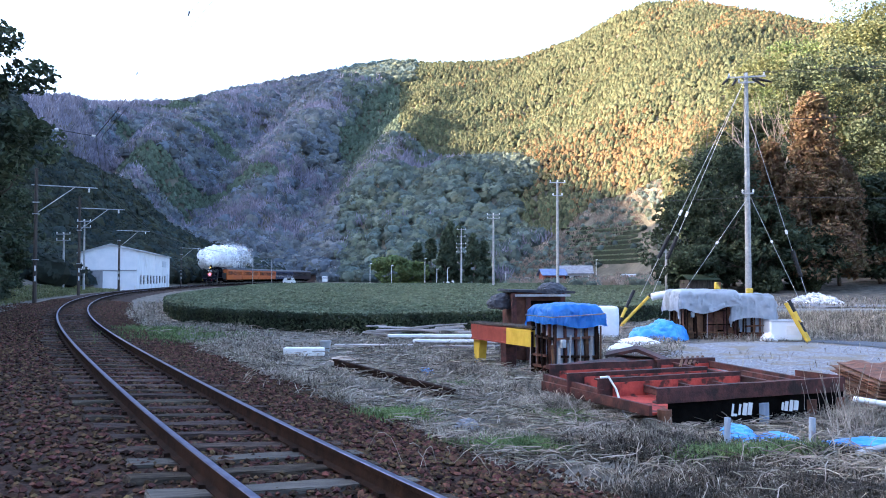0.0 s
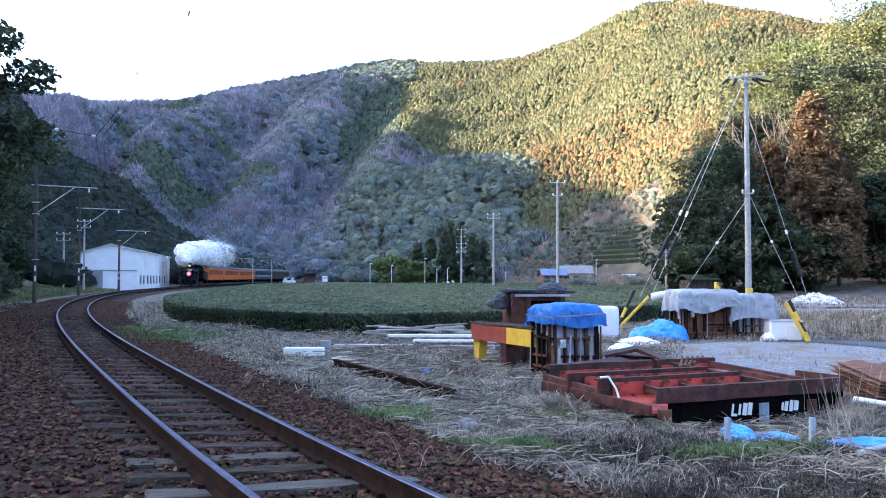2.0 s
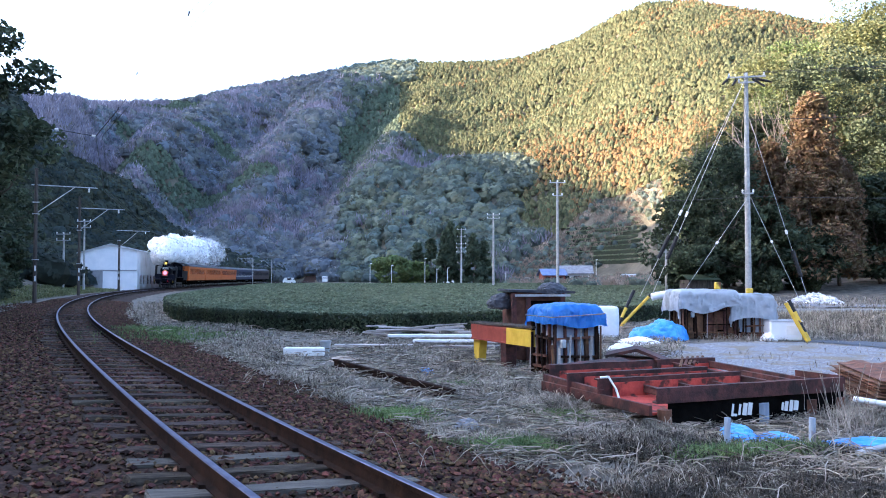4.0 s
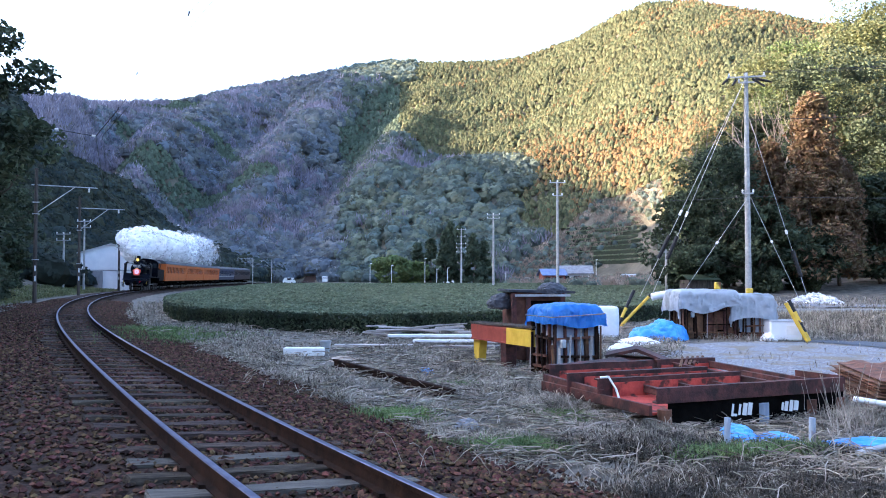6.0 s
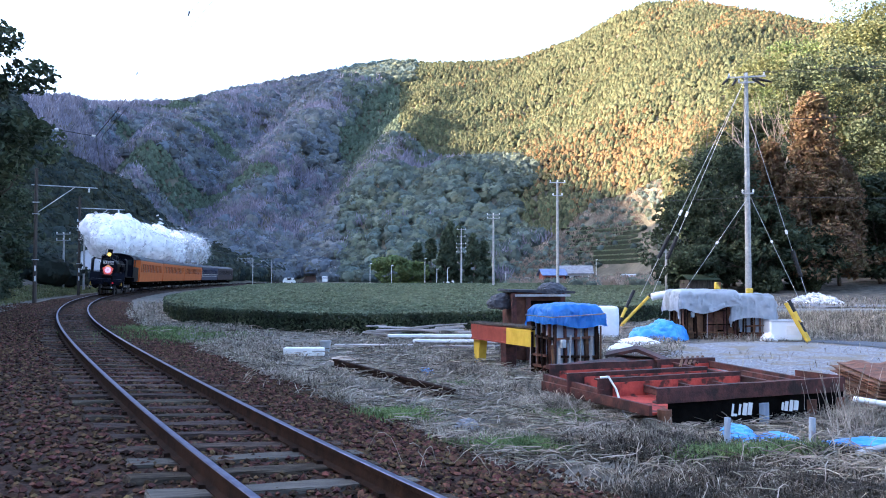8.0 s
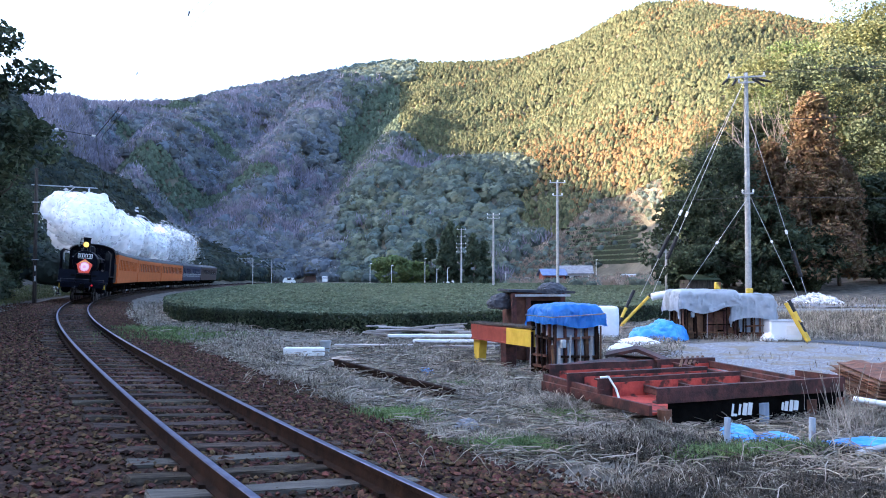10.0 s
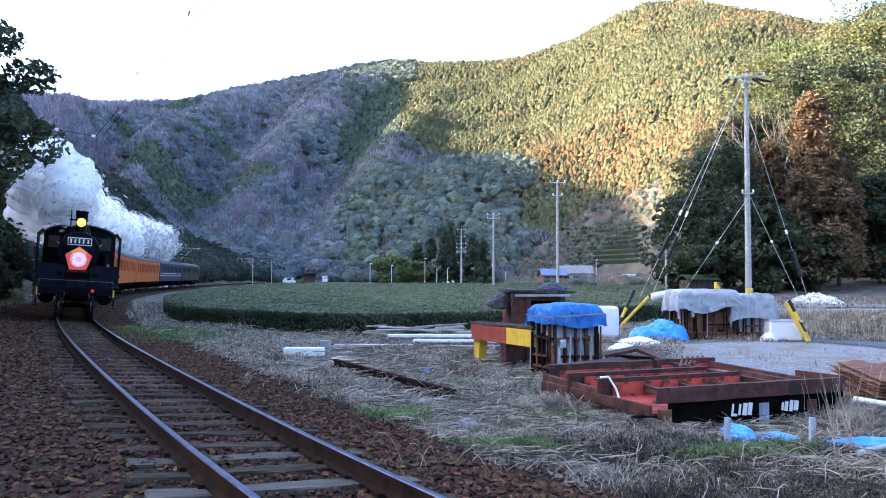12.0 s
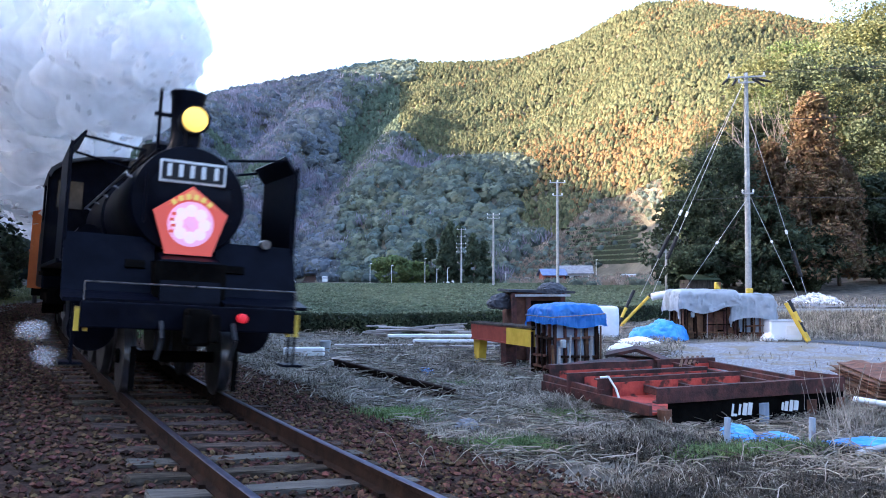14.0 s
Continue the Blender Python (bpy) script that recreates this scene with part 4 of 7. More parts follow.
M["steel"] = mat("worn_steel", (0.25, 0.25, 0.26), (0.5, 0.5, 0.5), 9, 0.35, 0.9, 0.1, 40)
M["tyre"] = mat("dark_tyre_steel", (0.06, 0.06, 0.065), (0.20, 0.20, 0.21), 9, 0.35, 0.9, 0.1, 40)
M["loco"] = mat("sooty_black_enamel", (0.0016, 0.002, 0.0048), (0.004, 0.005, 0.010), 3, 0.38, 0.0, 0.12, 12, spots=(0.009, 0.0085, 0.009), spot_scale=1.5, spot_level=0.66, spec=0.05)
M["orange"] = mat("orange_coach_paint", (0.46, 0.105, 0.022), (0.56, 0.140, 0.030), 1.2, 0.5, 0, 0.06, 8, spots=(0.36, 0.11, 0.03), spot_scale=0.8, spot_level=0.66)
M["roof"] = mat("sooty_roof", (0.050, 0.050, 0.055), (0.105, 0.105, 0.11), 1.4, 0.8, 0, 0.1, 9)
M["blue"] = mat("dark_blue_coach_paint", (0.016, 0.024, 0.060), (0.026, 0.036, 0.085), 1.2, 0.5, 0, 0.06, 8)
M["maroon"] = mat("dark_maroon_paint", (0.030, 0.020, 0.022), (0.050, 0.034, 0.034), 1.2, 0.55, 0, 0.06, 8)
M["pane"] = mat("coach_window_glass", (0.015, 0.018, 0.022), (0.03, 0.034, 0.04), 2, 0.08, 0, 0, spec=0.6)
# blacker than grime: the shade beneath the train is put into this colour
M["under"] = mat("grime_and_shade", (0.0025, 0.0024, 0.0024), (0.007, 0.0062, 0.0056), 4, 0.95, 0, 0.3, 20, spec=0.0)
M["yellow"] = mat("worn_yellow_paint", (0.52, 0.34, 0.03), (0.66, 0.45, 0.06), 4, 0.6, 0, 0.15, 30, spots=(0.16, 0.07, 0.03), spot_scale=3.0, spot_level=0.66)


def wheel_pair(name, r, parent, y, spokes, material="under"):
    """Two wheels on an axle, with tyre, rim, spokes and hub; turns about x."""
    ax = new(name)
    ax.parent, ax.location = parent, (0, y, r)
    for sx in (-1, 1):
        bm = bmesh.new()
        turn = Matrix.Rotation(radians(90) * sx, 4, "Y")
        lathe(bm, ((r - 0.09, 0.49), (r + 0.03, 0.49), (r + 0.03, 0.515), (r, 0.52), (r, 0.62), (r - 0.09, 0.62)), 32, turn)
        part("tyre", bm, M["tyre"], ax, "worn dark steel tyre", True)
        bm = bmesh.new()
        rod(bm, (sx * 0.50, 0, 0), (sx * 0.66, 0, 0), r * 0.2, None, 14)
        for k in range(spokes):
            a = 6.28319 * k / spokes
            rod(bm, (sx * 0.56, 0, 0), (sx * 0.56, (r - 0.08) * math.cos(a), (r - 0.08) * math.sin(a)), 0.035, 0.028, 6)
        part("spoked_centre", bm, M[material], ax)
    part("axle", made(rod, (-0.5, 0, 0), (0.5, 0, 0), 0.07), M["under"], ax)
    return ax


def build_loco():
    root = tagged(new("steam_locomotive"), "black steam locomotive with lit headlight and pink pentagonal headmark", "locomotive")
    cz = 2.33
    back = Matrix.Translation((0, 0, cz)) @ Matrix.Rotation(radians(90), 4, "X")      # lathe z runs towards -y
    bm = bmesh.new()
    lathe(bm, ((0.50, 0.10), (0.66, 0.12), (0.68, 0.16), (0.68, 1.5), (0.66, 1.52), (0.66, 3.4), (0.70, 3.42), (0.70, 3.46), (0.66, 3.5), (0.70, 6.3)), 40, back)
    boiler = part("boiler", bm, M["loco"], root, smooth=True)
    bm = bmesh.new()
    lathe(bm, ((0.02, -0.03), (0.22, -0.01), (0.42, 0.05), (0.52, 0.11), (0.52, 0.14)), 36, back)
    door = part("smokebox_door", bm, M["loco"], root, smooth=True)
    for dz in (-0.18, 0.22):
        part("door_hinge", made(box, (0.55, 0.03, 0.06), (-0.22, -0.03, cz + dz)), M["loco"], door)
    part("door_rail", made(rod, (0.52, -0.02, cz - 0.3), (0.52, -0.02, cz + 0.3), 0.02), M["loco"], door)
    part("door_handle", made(rod, (0, 0.02, cz), (0.16, 0.06, cz - 0.13), 0.018), M["steel"], door)
    bm = bmesh.new()
    lathe(bm, ((0.24, 2.98), (0.19, 3.12), (0.185, 3.25), (0.205, 3.68), (0.225, 3.74), (0.225, 3.78), (0.17, 3.78), (0.15, 3.3)), 28, Matrix.Translation((0, -0.72, 0)))
    part("chimney", bm, M["loco"], root, smooth=True)
    bm = bmesh.new()
    rod(bm, (0.34, -0.66, 3.0), (0.34, -0.66, 3.78), 0.022)
    rod(bm, (0.40, -0.66, 3.45), (0.18, -0.68, 3.45), 0.03)
    part("steam_pipe", bm, M["loco"], root)
    # headlight on its bracket before the chimney
    bm = bmesh.new()
    lathe(bm, ((0.10, 0.34), (0.165, 0.28), (0.175, 0.02), (0.185, 0.0), (0.165, 0.0), (0.15, 0.03)), 24,
          Matrix.Translation((0, -0.12, 3.34)) @ Matrix.Rotation(radians(90), 4, "X"))
    lamp = part("headlight", bm, M["loco"], root, "round black headlight casing", smooth=True)
    part("headlight_glass", made(lathe, ((0.02, -0.02), (0.10, -0.012), (0.155, 0.01), (0.155, 0.04)), 24,
                                 Matrix.Translation((0, -0.12, 3.34)) @ Matrix.Rotation(radians(90), 4, "X")), M["lamp"], lamp, "glowing warm yellow lens")
    part("lamp_bracket", made(box, (0.14, 0.3, 0.3), (0, -0.34, 3.08)), M["loco"], lamp)
    # number board: pale frame, black field, plain bars for the characters
    board = part("number_board", made(box, (0.78, 0.03, 0.27), (0, -0.0, 2.66), bevel=0.01), M["white"], root, "cream-edged black number board")
    part("board_field", made(box, (0.72, 0.012, 0.21), (0, 0.018, 2.66)), M["black"], board)
    for k in range(5):
        bm = bmesh.new()
        box(bm, (0.052, 0.012, 0.15), (-0.27 + 0.132 * k + (0.02 if k else 0), 0.026, 2.67))
        part("character_bar", bm, M["white"], board)
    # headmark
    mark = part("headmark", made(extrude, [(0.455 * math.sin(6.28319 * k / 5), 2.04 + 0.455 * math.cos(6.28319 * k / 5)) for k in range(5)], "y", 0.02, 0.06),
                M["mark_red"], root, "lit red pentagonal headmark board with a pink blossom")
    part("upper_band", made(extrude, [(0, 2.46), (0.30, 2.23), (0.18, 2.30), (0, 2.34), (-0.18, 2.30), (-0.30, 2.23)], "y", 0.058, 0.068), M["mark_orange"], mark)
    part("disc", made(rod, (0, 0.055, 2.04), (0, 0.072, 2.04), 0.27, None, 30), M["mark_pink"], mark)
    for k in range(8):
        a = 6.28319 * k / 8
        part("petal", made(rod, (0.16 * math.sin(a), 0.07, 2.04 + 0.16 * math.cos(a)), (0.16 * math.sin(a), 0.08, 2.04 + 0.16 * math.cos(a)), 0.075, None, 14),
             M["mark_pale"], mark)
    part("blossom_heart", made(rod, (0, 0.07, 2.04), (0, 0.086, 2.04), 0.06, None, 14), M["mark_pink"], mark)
    for k in range(6):
        a = radians(-40 + 16 * k)
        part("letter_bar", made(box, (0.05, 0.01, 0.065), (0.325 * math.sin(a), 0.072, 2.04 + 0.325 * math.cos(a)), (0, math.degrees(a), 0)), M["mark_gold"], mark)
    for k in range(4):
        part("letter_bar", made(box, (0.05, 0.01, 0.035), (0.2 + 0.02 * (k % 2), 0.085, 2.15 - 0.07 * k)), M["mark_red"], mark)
    # running boards, apron, buffer beam
    for sx in (-1, 1):
        part("running_board", made(box, (0.72, 6.0, 0.05), (sx * 1.04, -3.4, 1.52)), M["loco"], root)
        bm = bmesh.new()
        # smoke deflector with a folded-in top
        extrude(bm, [(sx * 1.33, 1.52), (sx * 1.36, 1.52), (sx * 1.36, 2.86), (sx * 1.20, 3.06), (sx * 1.18, 3.04), (sx * 1.33, 2.84)], "y", -1.75, -0.25)
        d = part("smoke_deflector", bm, M["loco"], root, "tall black smoke deflector plate")
        for p, q in (((sx * 1.25, -0.3, 3.0), (sx * 0.5, -0.45, 2.93)), ((sx * 1.25, -1.7, 3.0), (sx * 0.5, -1.7, 2.85)), ((sx * 1.34, -0.16, 1.55), (sx * 1.34, -0.16, 2.9))):
            part("stay", made(rod, p, q, 0.018), M["loco"], d)
        bm = bmesh.new()
        rod(bm, (sx * 0.72, -0.3, 2.62), (sx * 0.74, -6.2, 2.62), 0.018)
        for k in range(5):
            rod(bm, (sx * 0.64, -0.4 - 1.4 * k, 2.58), (sx * 0.74, -0.4 - 1.4 * k, 2.62), 0.014)
        part("handrail", bm, M["steel"], root)
        # sloping front apron each side
        bm = bmesh.new()
        extrude(bm, [(-0.20, 1.86), (0.14, 1.20), (0.55, 1.12), (0.55, 1.08), (0.10, 1.12), (-0.26, 1.82)], "x", sx * 0.36, sx * 1.35)
        part("apron", bm, M["loco"], root)
        # thin near-black plates stand in for the shaded depth of openings
        for k in range(2):
            part("apron_opening", made(box, (0.22, 0.10, 0.02), (sx * (0.58 + 0.38 * k), -0.01, 1.53 - 0.14 * (k % 2)), (-63, 0, 0)), M["under"], root)
        # cylinder block and slide bars
        bm = bmesh.new()
        rod(bm, (sx * 0.95, -0.55, 0.74), (sx * 0.95, -1.45, 0.74), 0.27, None, 20)
        rod(bm, (sx * 0.95, -0.60, 1.22), (sx * 0.95, -1.40, 1.22), 0.2, None, 16)
        box(bm, (0.5, 0.8, 0.6), (sx * 0.95, -1.0, 0.98))
        part("cylinder", bm, M["loco"], root, smooth=True)
        bm = bmesh.new()
        box(bm, (0.05, 1.6, 0.07), (sx * 1.05, -2.2, 0.86))
        box(bm, (0.05, 3.0, 0.10), (sx * 1.0, -4.1, 0.70))
        rod(bm, (sx * 1.05, -1.4, 0.74), (sx * 1.05, -2.9, 0.74), 0.04)
        part("side_rod", bm, M["steel"], root, "oily steel side rod")
        # hanging step and its yellow mark at the beam's end
        bm = bmesh.new()
        for yy in (0.30, 0.52):
            rod(bm, (sx * 1.22, yy, 1.05), (sx * 1.22, yy, 0.42), 0.018)
        box(bm, (0.24, 0.30, 0.03), (sx * 1.22, 0.41, 0.42))
        part("step", bm, M["loco"], root)
        part("warning_tag", made(box, (0.05, 0.05, 0.26), (sx * 1.20, 0.62, 0.90)), M["yellow"], root, "yellow warning tag")
        part("warning_tag", made(box, (0.05, 0.05, 0.26), (sx * 1.11, 0.62, 0.90)), M["yellow"], root, "yellow warning tag")
    part("apron_centre", made(extrude, [(-0.18, 1.70), (0.30, 1.60), (0.40, 1.12), (0.40, 1.06), (-0.18, 1.06)], "x", -0.34, 0.34), M["loco"], root)
    part("buffer_beam", made(box, (2.34, 0.14, 0.28), (0, 0.62, 0.95), bevel=0.015), M["loco"], root)
    for sx in (-1, 1):
        part("front_rail", made(tube, [(sx * 1.15, 0.68, 1.10), (sx * 1.15, 0.68, 1.30), (sx * 0.02, 0.70, 1.30)], 0.010), M["tyre"], root)
    bm = bmesh.new()
    box(bm, (0.26, 0.34, 0.40), (0, 0.88, 0.86), bevel=0.04)
    box(bm, (0.10, 0.22, 0.30), (-0.14, 1.08, 0.86), bevel=0.03)
    box(bm, (0.08, 0.14, 0.26), (0.13, 1.02, 0.86), bevel=0.03)
    part("coupler", bm, M["under"], root, "heavy knuckle coupler")
    for x0 in (-0.42, 0.36):
        part("brake_hose", made(tube, [(x0, 0.76, 0.90), (x0, 0.90, 0.72), (x0 + 0.05, 0.88, 0.50)], 0.028), M["black"], root)
    part("tail_lamp", made(lathe, ((0.02, 0.02), (0.045, 0.015), (0.055, 0.0), (0.055, -0.1)), 16, Matrix.Translation((-0.52, 0.80, 0.97)) @ Matrix.Rotation(radians(-90), 4, "X")),
         M["red_lamp"], root, "small red lamp")
    for sx, zz in ((-0.98, 1.88),):
        part("side_lamp", made(rod, (sx, -0.12, zz), (sx, -0.28, zz), 0.06, None, 16), M["tyre"], root, "small round marker lamp")
    bm = bmesh.new()
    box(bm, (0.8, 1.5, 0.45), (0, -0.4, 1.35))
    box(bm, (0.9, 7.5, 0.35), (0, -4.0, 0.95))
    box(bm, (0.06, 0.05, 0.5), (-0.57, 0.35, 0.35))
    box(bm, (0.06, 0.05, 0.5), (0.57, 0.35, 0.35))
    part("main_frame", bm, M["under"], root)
    bm = bmesh.new()
    lathe(bm, ((0.36, 2.85), (0.34, 3.15), (0.30, 3.32), (0.12, 3.40)), 24, Matrix.Translation((0, -2.5, 0)))
    part("sand_dome", bm, M["loco"], root, smooth=True)
    bm = bmesh.new()
    lathe(bm, ((0.34, 2.85), (0.32, 3.12), (0.28, 3.28), (0.10, 3.36)), 24, Matrix.Translation((0, -4.0, 0)))
    part("steam_dome", bm, M["loco"], root, smooth=True)
    for k in range(3):
        part("safety_valve", made(rod, (-0.5 + 0.2 * k, -5.4, 2.9), (-0.5 + 0.2 * k, -5.4, 3.35), 0.05), M["loco"], root)
    part("air_tank", made(rod, (0.86, -3.2, 1.95), (0.86, -5.0, 1.95), 0.2, None, 16), M["loco"], root)
    part("air_pump", made(rod, (-0.84, -2.2, 1.55), (-0.84, -2.2, 2.35), 0.17, None, 16), M["loco"], root)
    for z, x in ((3.03, 0.3), (2.95, 0.45)):
        part("boiler_pipe", made(rod, (x, -0.9, z), (x, -6.2, z), 0.02, None, 6), M["loco"], root)
    # cab
    arc = [(1.40 * math.cos(a), 3.18 + 0.45 * math.sin(a)) for a in np.linspace(0, math.pi, 13)]
    for sx in (-1, 1):
        bm = bmesh.new()
        box(bm, (0.04, 2.0, 0.95), (sx * 1.36, -7.3, 1.92))
        box(bm, (0.04, 0.3, 0.85), (sx * 1.36, -6.45, 2.78))
        box(bm, (0.04, 0.3, 0.85), (sx * 1.36, -8.15, 2.78))
        part("cab_side", bm, M["loco"], root)
    bm = bmesh.new()
    extrude(bm, [(-1.36, 1.45), (1.36, 1.45)] + [(0.975 * u, w - 0.02) for u, w in arc], "y", -6.34, -6.30)
    part("cab_front", bm, M["loco"], root)
    for sx in (-1, 1):
        part("cab_window", made(box, (0.42, 0.03, 0.5), (sx * 1.0, -6.285, 2.85)), M["pane"], root)
    bm = bmesh.new()
    extrude(bm, arc + [(0.96 * u, w - 0.04) for u, w in arc[::-1]], "y", -8.6, -6.1)
    part("cab_roof", bm, M["roof"], root)
    part("cab_floor", made(box, (2.7, 2.3, 0.1), (0, -7.3, 1.42)), M["under"], root)
    # tender
    bm = bmesh.new()
    box(bm, (2.55, 4.1, 1.35), (0, -10.9, 1.78), bevel=0.04)
    tender = part("tender", bm, M["loco"], root)
    bm = bmesh.new()
    v, f = ico(2)
    rr = random.Random(4)
    vs = [bm.verts.new((q[0] * 1.05, -10.4 + q[1] * 1.5, 2.40 + q[2] * 0.42 + 0.05 * rr.uniform(-1, 1))) for q in v]
    for q in f:
        bm.faces.new([vs[i] for i in q])
    part("coal", bm, M["under"], tender, "heaped black coal")
    part("tender_frame", made(box, (2.3, 4.3, 0.3), (0, -10.9, 0.95)), M["under"], root)
    wheels = []
    for y, r in ((-0.45, 0.43), (-2.75, 0.70), (-4.30, 0.70), (-5.85, 0.70), (-9.6, 0.43), (-10.9, 0.43), (-12.2, 0.43)):
        wheels.append((wheel_pair("wheel_pair", r, root, y, 10 if r < 0.5 else 14), y, r))
    return root, wheels


def build_coach(name, label, body, stripe, power=False):
    """A clerestory-free coach 19.6 m long, origin at the middle on the rails."""
    root = tagged(new(name), label, "electric locomotive" if power else "railway coach", "" if power else "coaches of the train")
    L, w = 9.75, 1.38
    bm = bmesh.new()
    arc = [(1.42 * math.cos(a), 3.18 + 0.48 * math.sin(a)) for a in np.linspace(0, math.pi, 13)]
    extrude(bm, arc, "y", -L - 0.05, L + 0.05)
    part("roof", bm, M["roof"], root, "grey sooty arched roof")
    for sx in (-1, 1):
        lower = part("side_panel", made(box, (0.06, 2 * L, 0.98), (sx * w, 0, 1.55)), body, root)
        part("upper_panel", made(box, (0.06, 2 * L, 0.36), (sx * w, 0, 3.03)), body, root)
        part("window_band", made(box, (0.02, 2 * L - 0.2, 0.86), (sx * (w - 0.03), 0, 2.45)), M["pane"], root, "row of dark windows")
        n = 14
        post = None
        for k in range(n + 1):
            y = -L + 2 * L * k / n
            wd = 0.85 if k in (0, n) else 0.40 if k in (1, n - 1) else 0.36
            post = part("window_post", made(box, (0.055, wd, 0.84), (sx * w, y * (L - 0.4) / L, 2.45)), body, root)
        part("sill", made(box, (0.03, 2 * L, 0.05), (sx * (w + 0.035), 0, 2.02)), stripe, root)
        part("belt", made(box, (0.02, 2 * L, 0.06), (sx * (w + 0.035), 0, 1.72 if stripe is M["white"] else 2.90)), stripe, root)
    for sy in (-1, 1):
        end = part("end_wall", made(box, (2.7, 0.06, 2.15), (0, sy * L, 2.13)), body, root)
        part("gangway", made(box, (0.9, 0.24, 2.0), (0, sy * (L + 0.10), 2.1)), M["under"], root)
        bm = bmesh.new()
        box(bm, (2.1, 2.9, 0.32), (0, sy * 6.9, 0.55), bevel=0.05)
        for sx in (-1, 1):
            box(bm, (0.12, 2.6, 0.22), (sx * 0.98, sy * 6.9, 0.48))
        part("bogie", bm, M["under"], root)
    bm = bmesh.new()
    box(bm, (2.6, 2 * L, 0.22), (0, 0, 0.98))
    for y in (-2.6, -0.4, 2.1):
        box(bm, (2.2, 1.4, 0.5), (0, y, 0.68), bevel=0.04)
    part("underframe", bm, M["under"], root)
    wheels = [(wheel_pair("wheel_pair", 0.43, root, sy * 6.9 + d, 8), 0, 0.43) for sy in (-1, 1) for d in (-1.0, 1.0)]
    if power:
        for y in (-4.5, 4.5):
            bm = bmesh.new()
            tube(bm, [(-0.5, y - 0.9, 3.7), (-0.5, y + 0.5, 4.2), (-0.5, y - 0.4, 4.75), (0.5, y - 0.4, 4.75), (0.5, y + 0.5, 4.2), (0.5, y - 0.9, 3.7)], 0.03)
            box(bm, (1.4, 0.12, 0.04), (0, y - 0.4, 4.78))
            part("pantograph", bm, M["under"], root)
    return root, wheels


LOCO, LOCO_WHEELS = build_loco()
TRAIN = [(LOCO, LOCO_WHEELS, 2.5, 11.0, 0.0)]
for _i, (_nm, _lb, _bd, _st) in enumerate((
        ("passenger_coach", "orange passenger coach with dark windows and grey roof", "orange", "orange"),
        ("passenger_coach", "orange passenger coach with dark windows and grey roof", "orange", "orange"),
        ("passenger_coach", "orange passenger coach with dark windows and grey roof", "orange", "orange"),
        ("passenger_coach", "dark blue passenger coach with thin white stripes", "blue", "white"),
        ("electric_locomotive", "dark electric locomotive at the train's rear end", "maroon", "maroon"))):
    _ob, _wh = build_coach(_nm, _lb, M[_bd], M[_st], _nm == "electric_locomotive")
    _mid = 13.2 + 10.0 + 20.0 * _i
    TRAIN.append((_ob, _wh, _mid - 6.9, _mid + 6.9, _mid))


def front_at(t):
    """Where the headmark stands along the track at t seconds."""
    u = t / 14 - 1
    return 6.727 - 149.01 * u - 3.107 * u * u - 10.754 * u ** 3


def vehicle_pose(t, front, rear, mid):
    """A vehicle on two pivots, at their distances behind the headmark."""
    s = front_at(t)
    a, b = Vector(track(s + front)), Vector(track(s + rear))
    fw = (a - b).normalized()
    turn = track_turn(s + (front + rear) / 2)
    up = Vector((math.cos(turn) * CANT, math.sin(turn) * CANT, 1)).normalized()
    right = fw.cross(up).normalized()
    up = right.cross(fw)
    o = a + fw * (front - mid)
    m = Matrix((right, fw, up)).transposed().to_4x4()
    return Matrix.Translation(o) @ m


# ---- steam: white rigid puffs that trail behind the chimney ----
def steam_material(name, clear, swing=0.2):
    """White vapour: it scatters light, lets part of it through, and is partly clear."""
    m = bpy.data.materials.new(name)
    m.use_nodes = True
    n, l = m.node_tree.nodes, m.node_tree.links
    n.remove(n["Principled BSDF"])
    df, tl, tp = n.new("ShaderNodeBsdfDiffuse"), n.new("ShaderNodeBsdfTranslucent"), n.new("ShaderNodeBsdfTransparent")
    df.inputs[0].default_value = tl.inputs[0].default_value = (0.995, 0.997, 1.0, 1)
    a, b = n.new("ShaderNodeMixShader"), n.new("ShaderNodeMixShader")
    a.inputs[0].default_value = 0.62
    l.new(df.outputs[0], a.inputs[1]), l.new(tl.outputs[0], a.inputs[2])
    no, mr = n.new("ShaderNodeTexNoise"), n.new("ShaderNodeMapRange")
    no.inputs["Scale"].default_value, no.inputs["Detail"].default_value = 2.2, 5
    l.new(n.new("ShaderNodeTexCoord").outputs["Object"], no.inputs[0])
    mr.inputs["From Min"].default_value, mr.inputs["From Max"].default_value = 0.35, 0.65
    mr.inputs["To Min"].default_value, mr.inputs["To Max"].default_value = max(0.0, clear - swing), min(0.97, clear + swing)
    l.new(no.outputs[0], mr.inputs[0])
    l.new(mr.outputs[0], b.inputs[0])
    l.new(a.outputs[0], b.inputs[1]), l.new(tp.outputs[0], b.inputs[2])
    l.new(b.outputs[0], n["Material Output"].inputs[0])
    return m


M["steam"], M["steam_mid"], M["steam_thin"] = steam_material("dense_steam", 0.30, 0.15), steam_material("loose_steam", 0.55), steam_material("thin_steam", 0.78, 0.15)
M["steam_wisp"] = steam_material("steam_wisp", 0.86, 0.1)


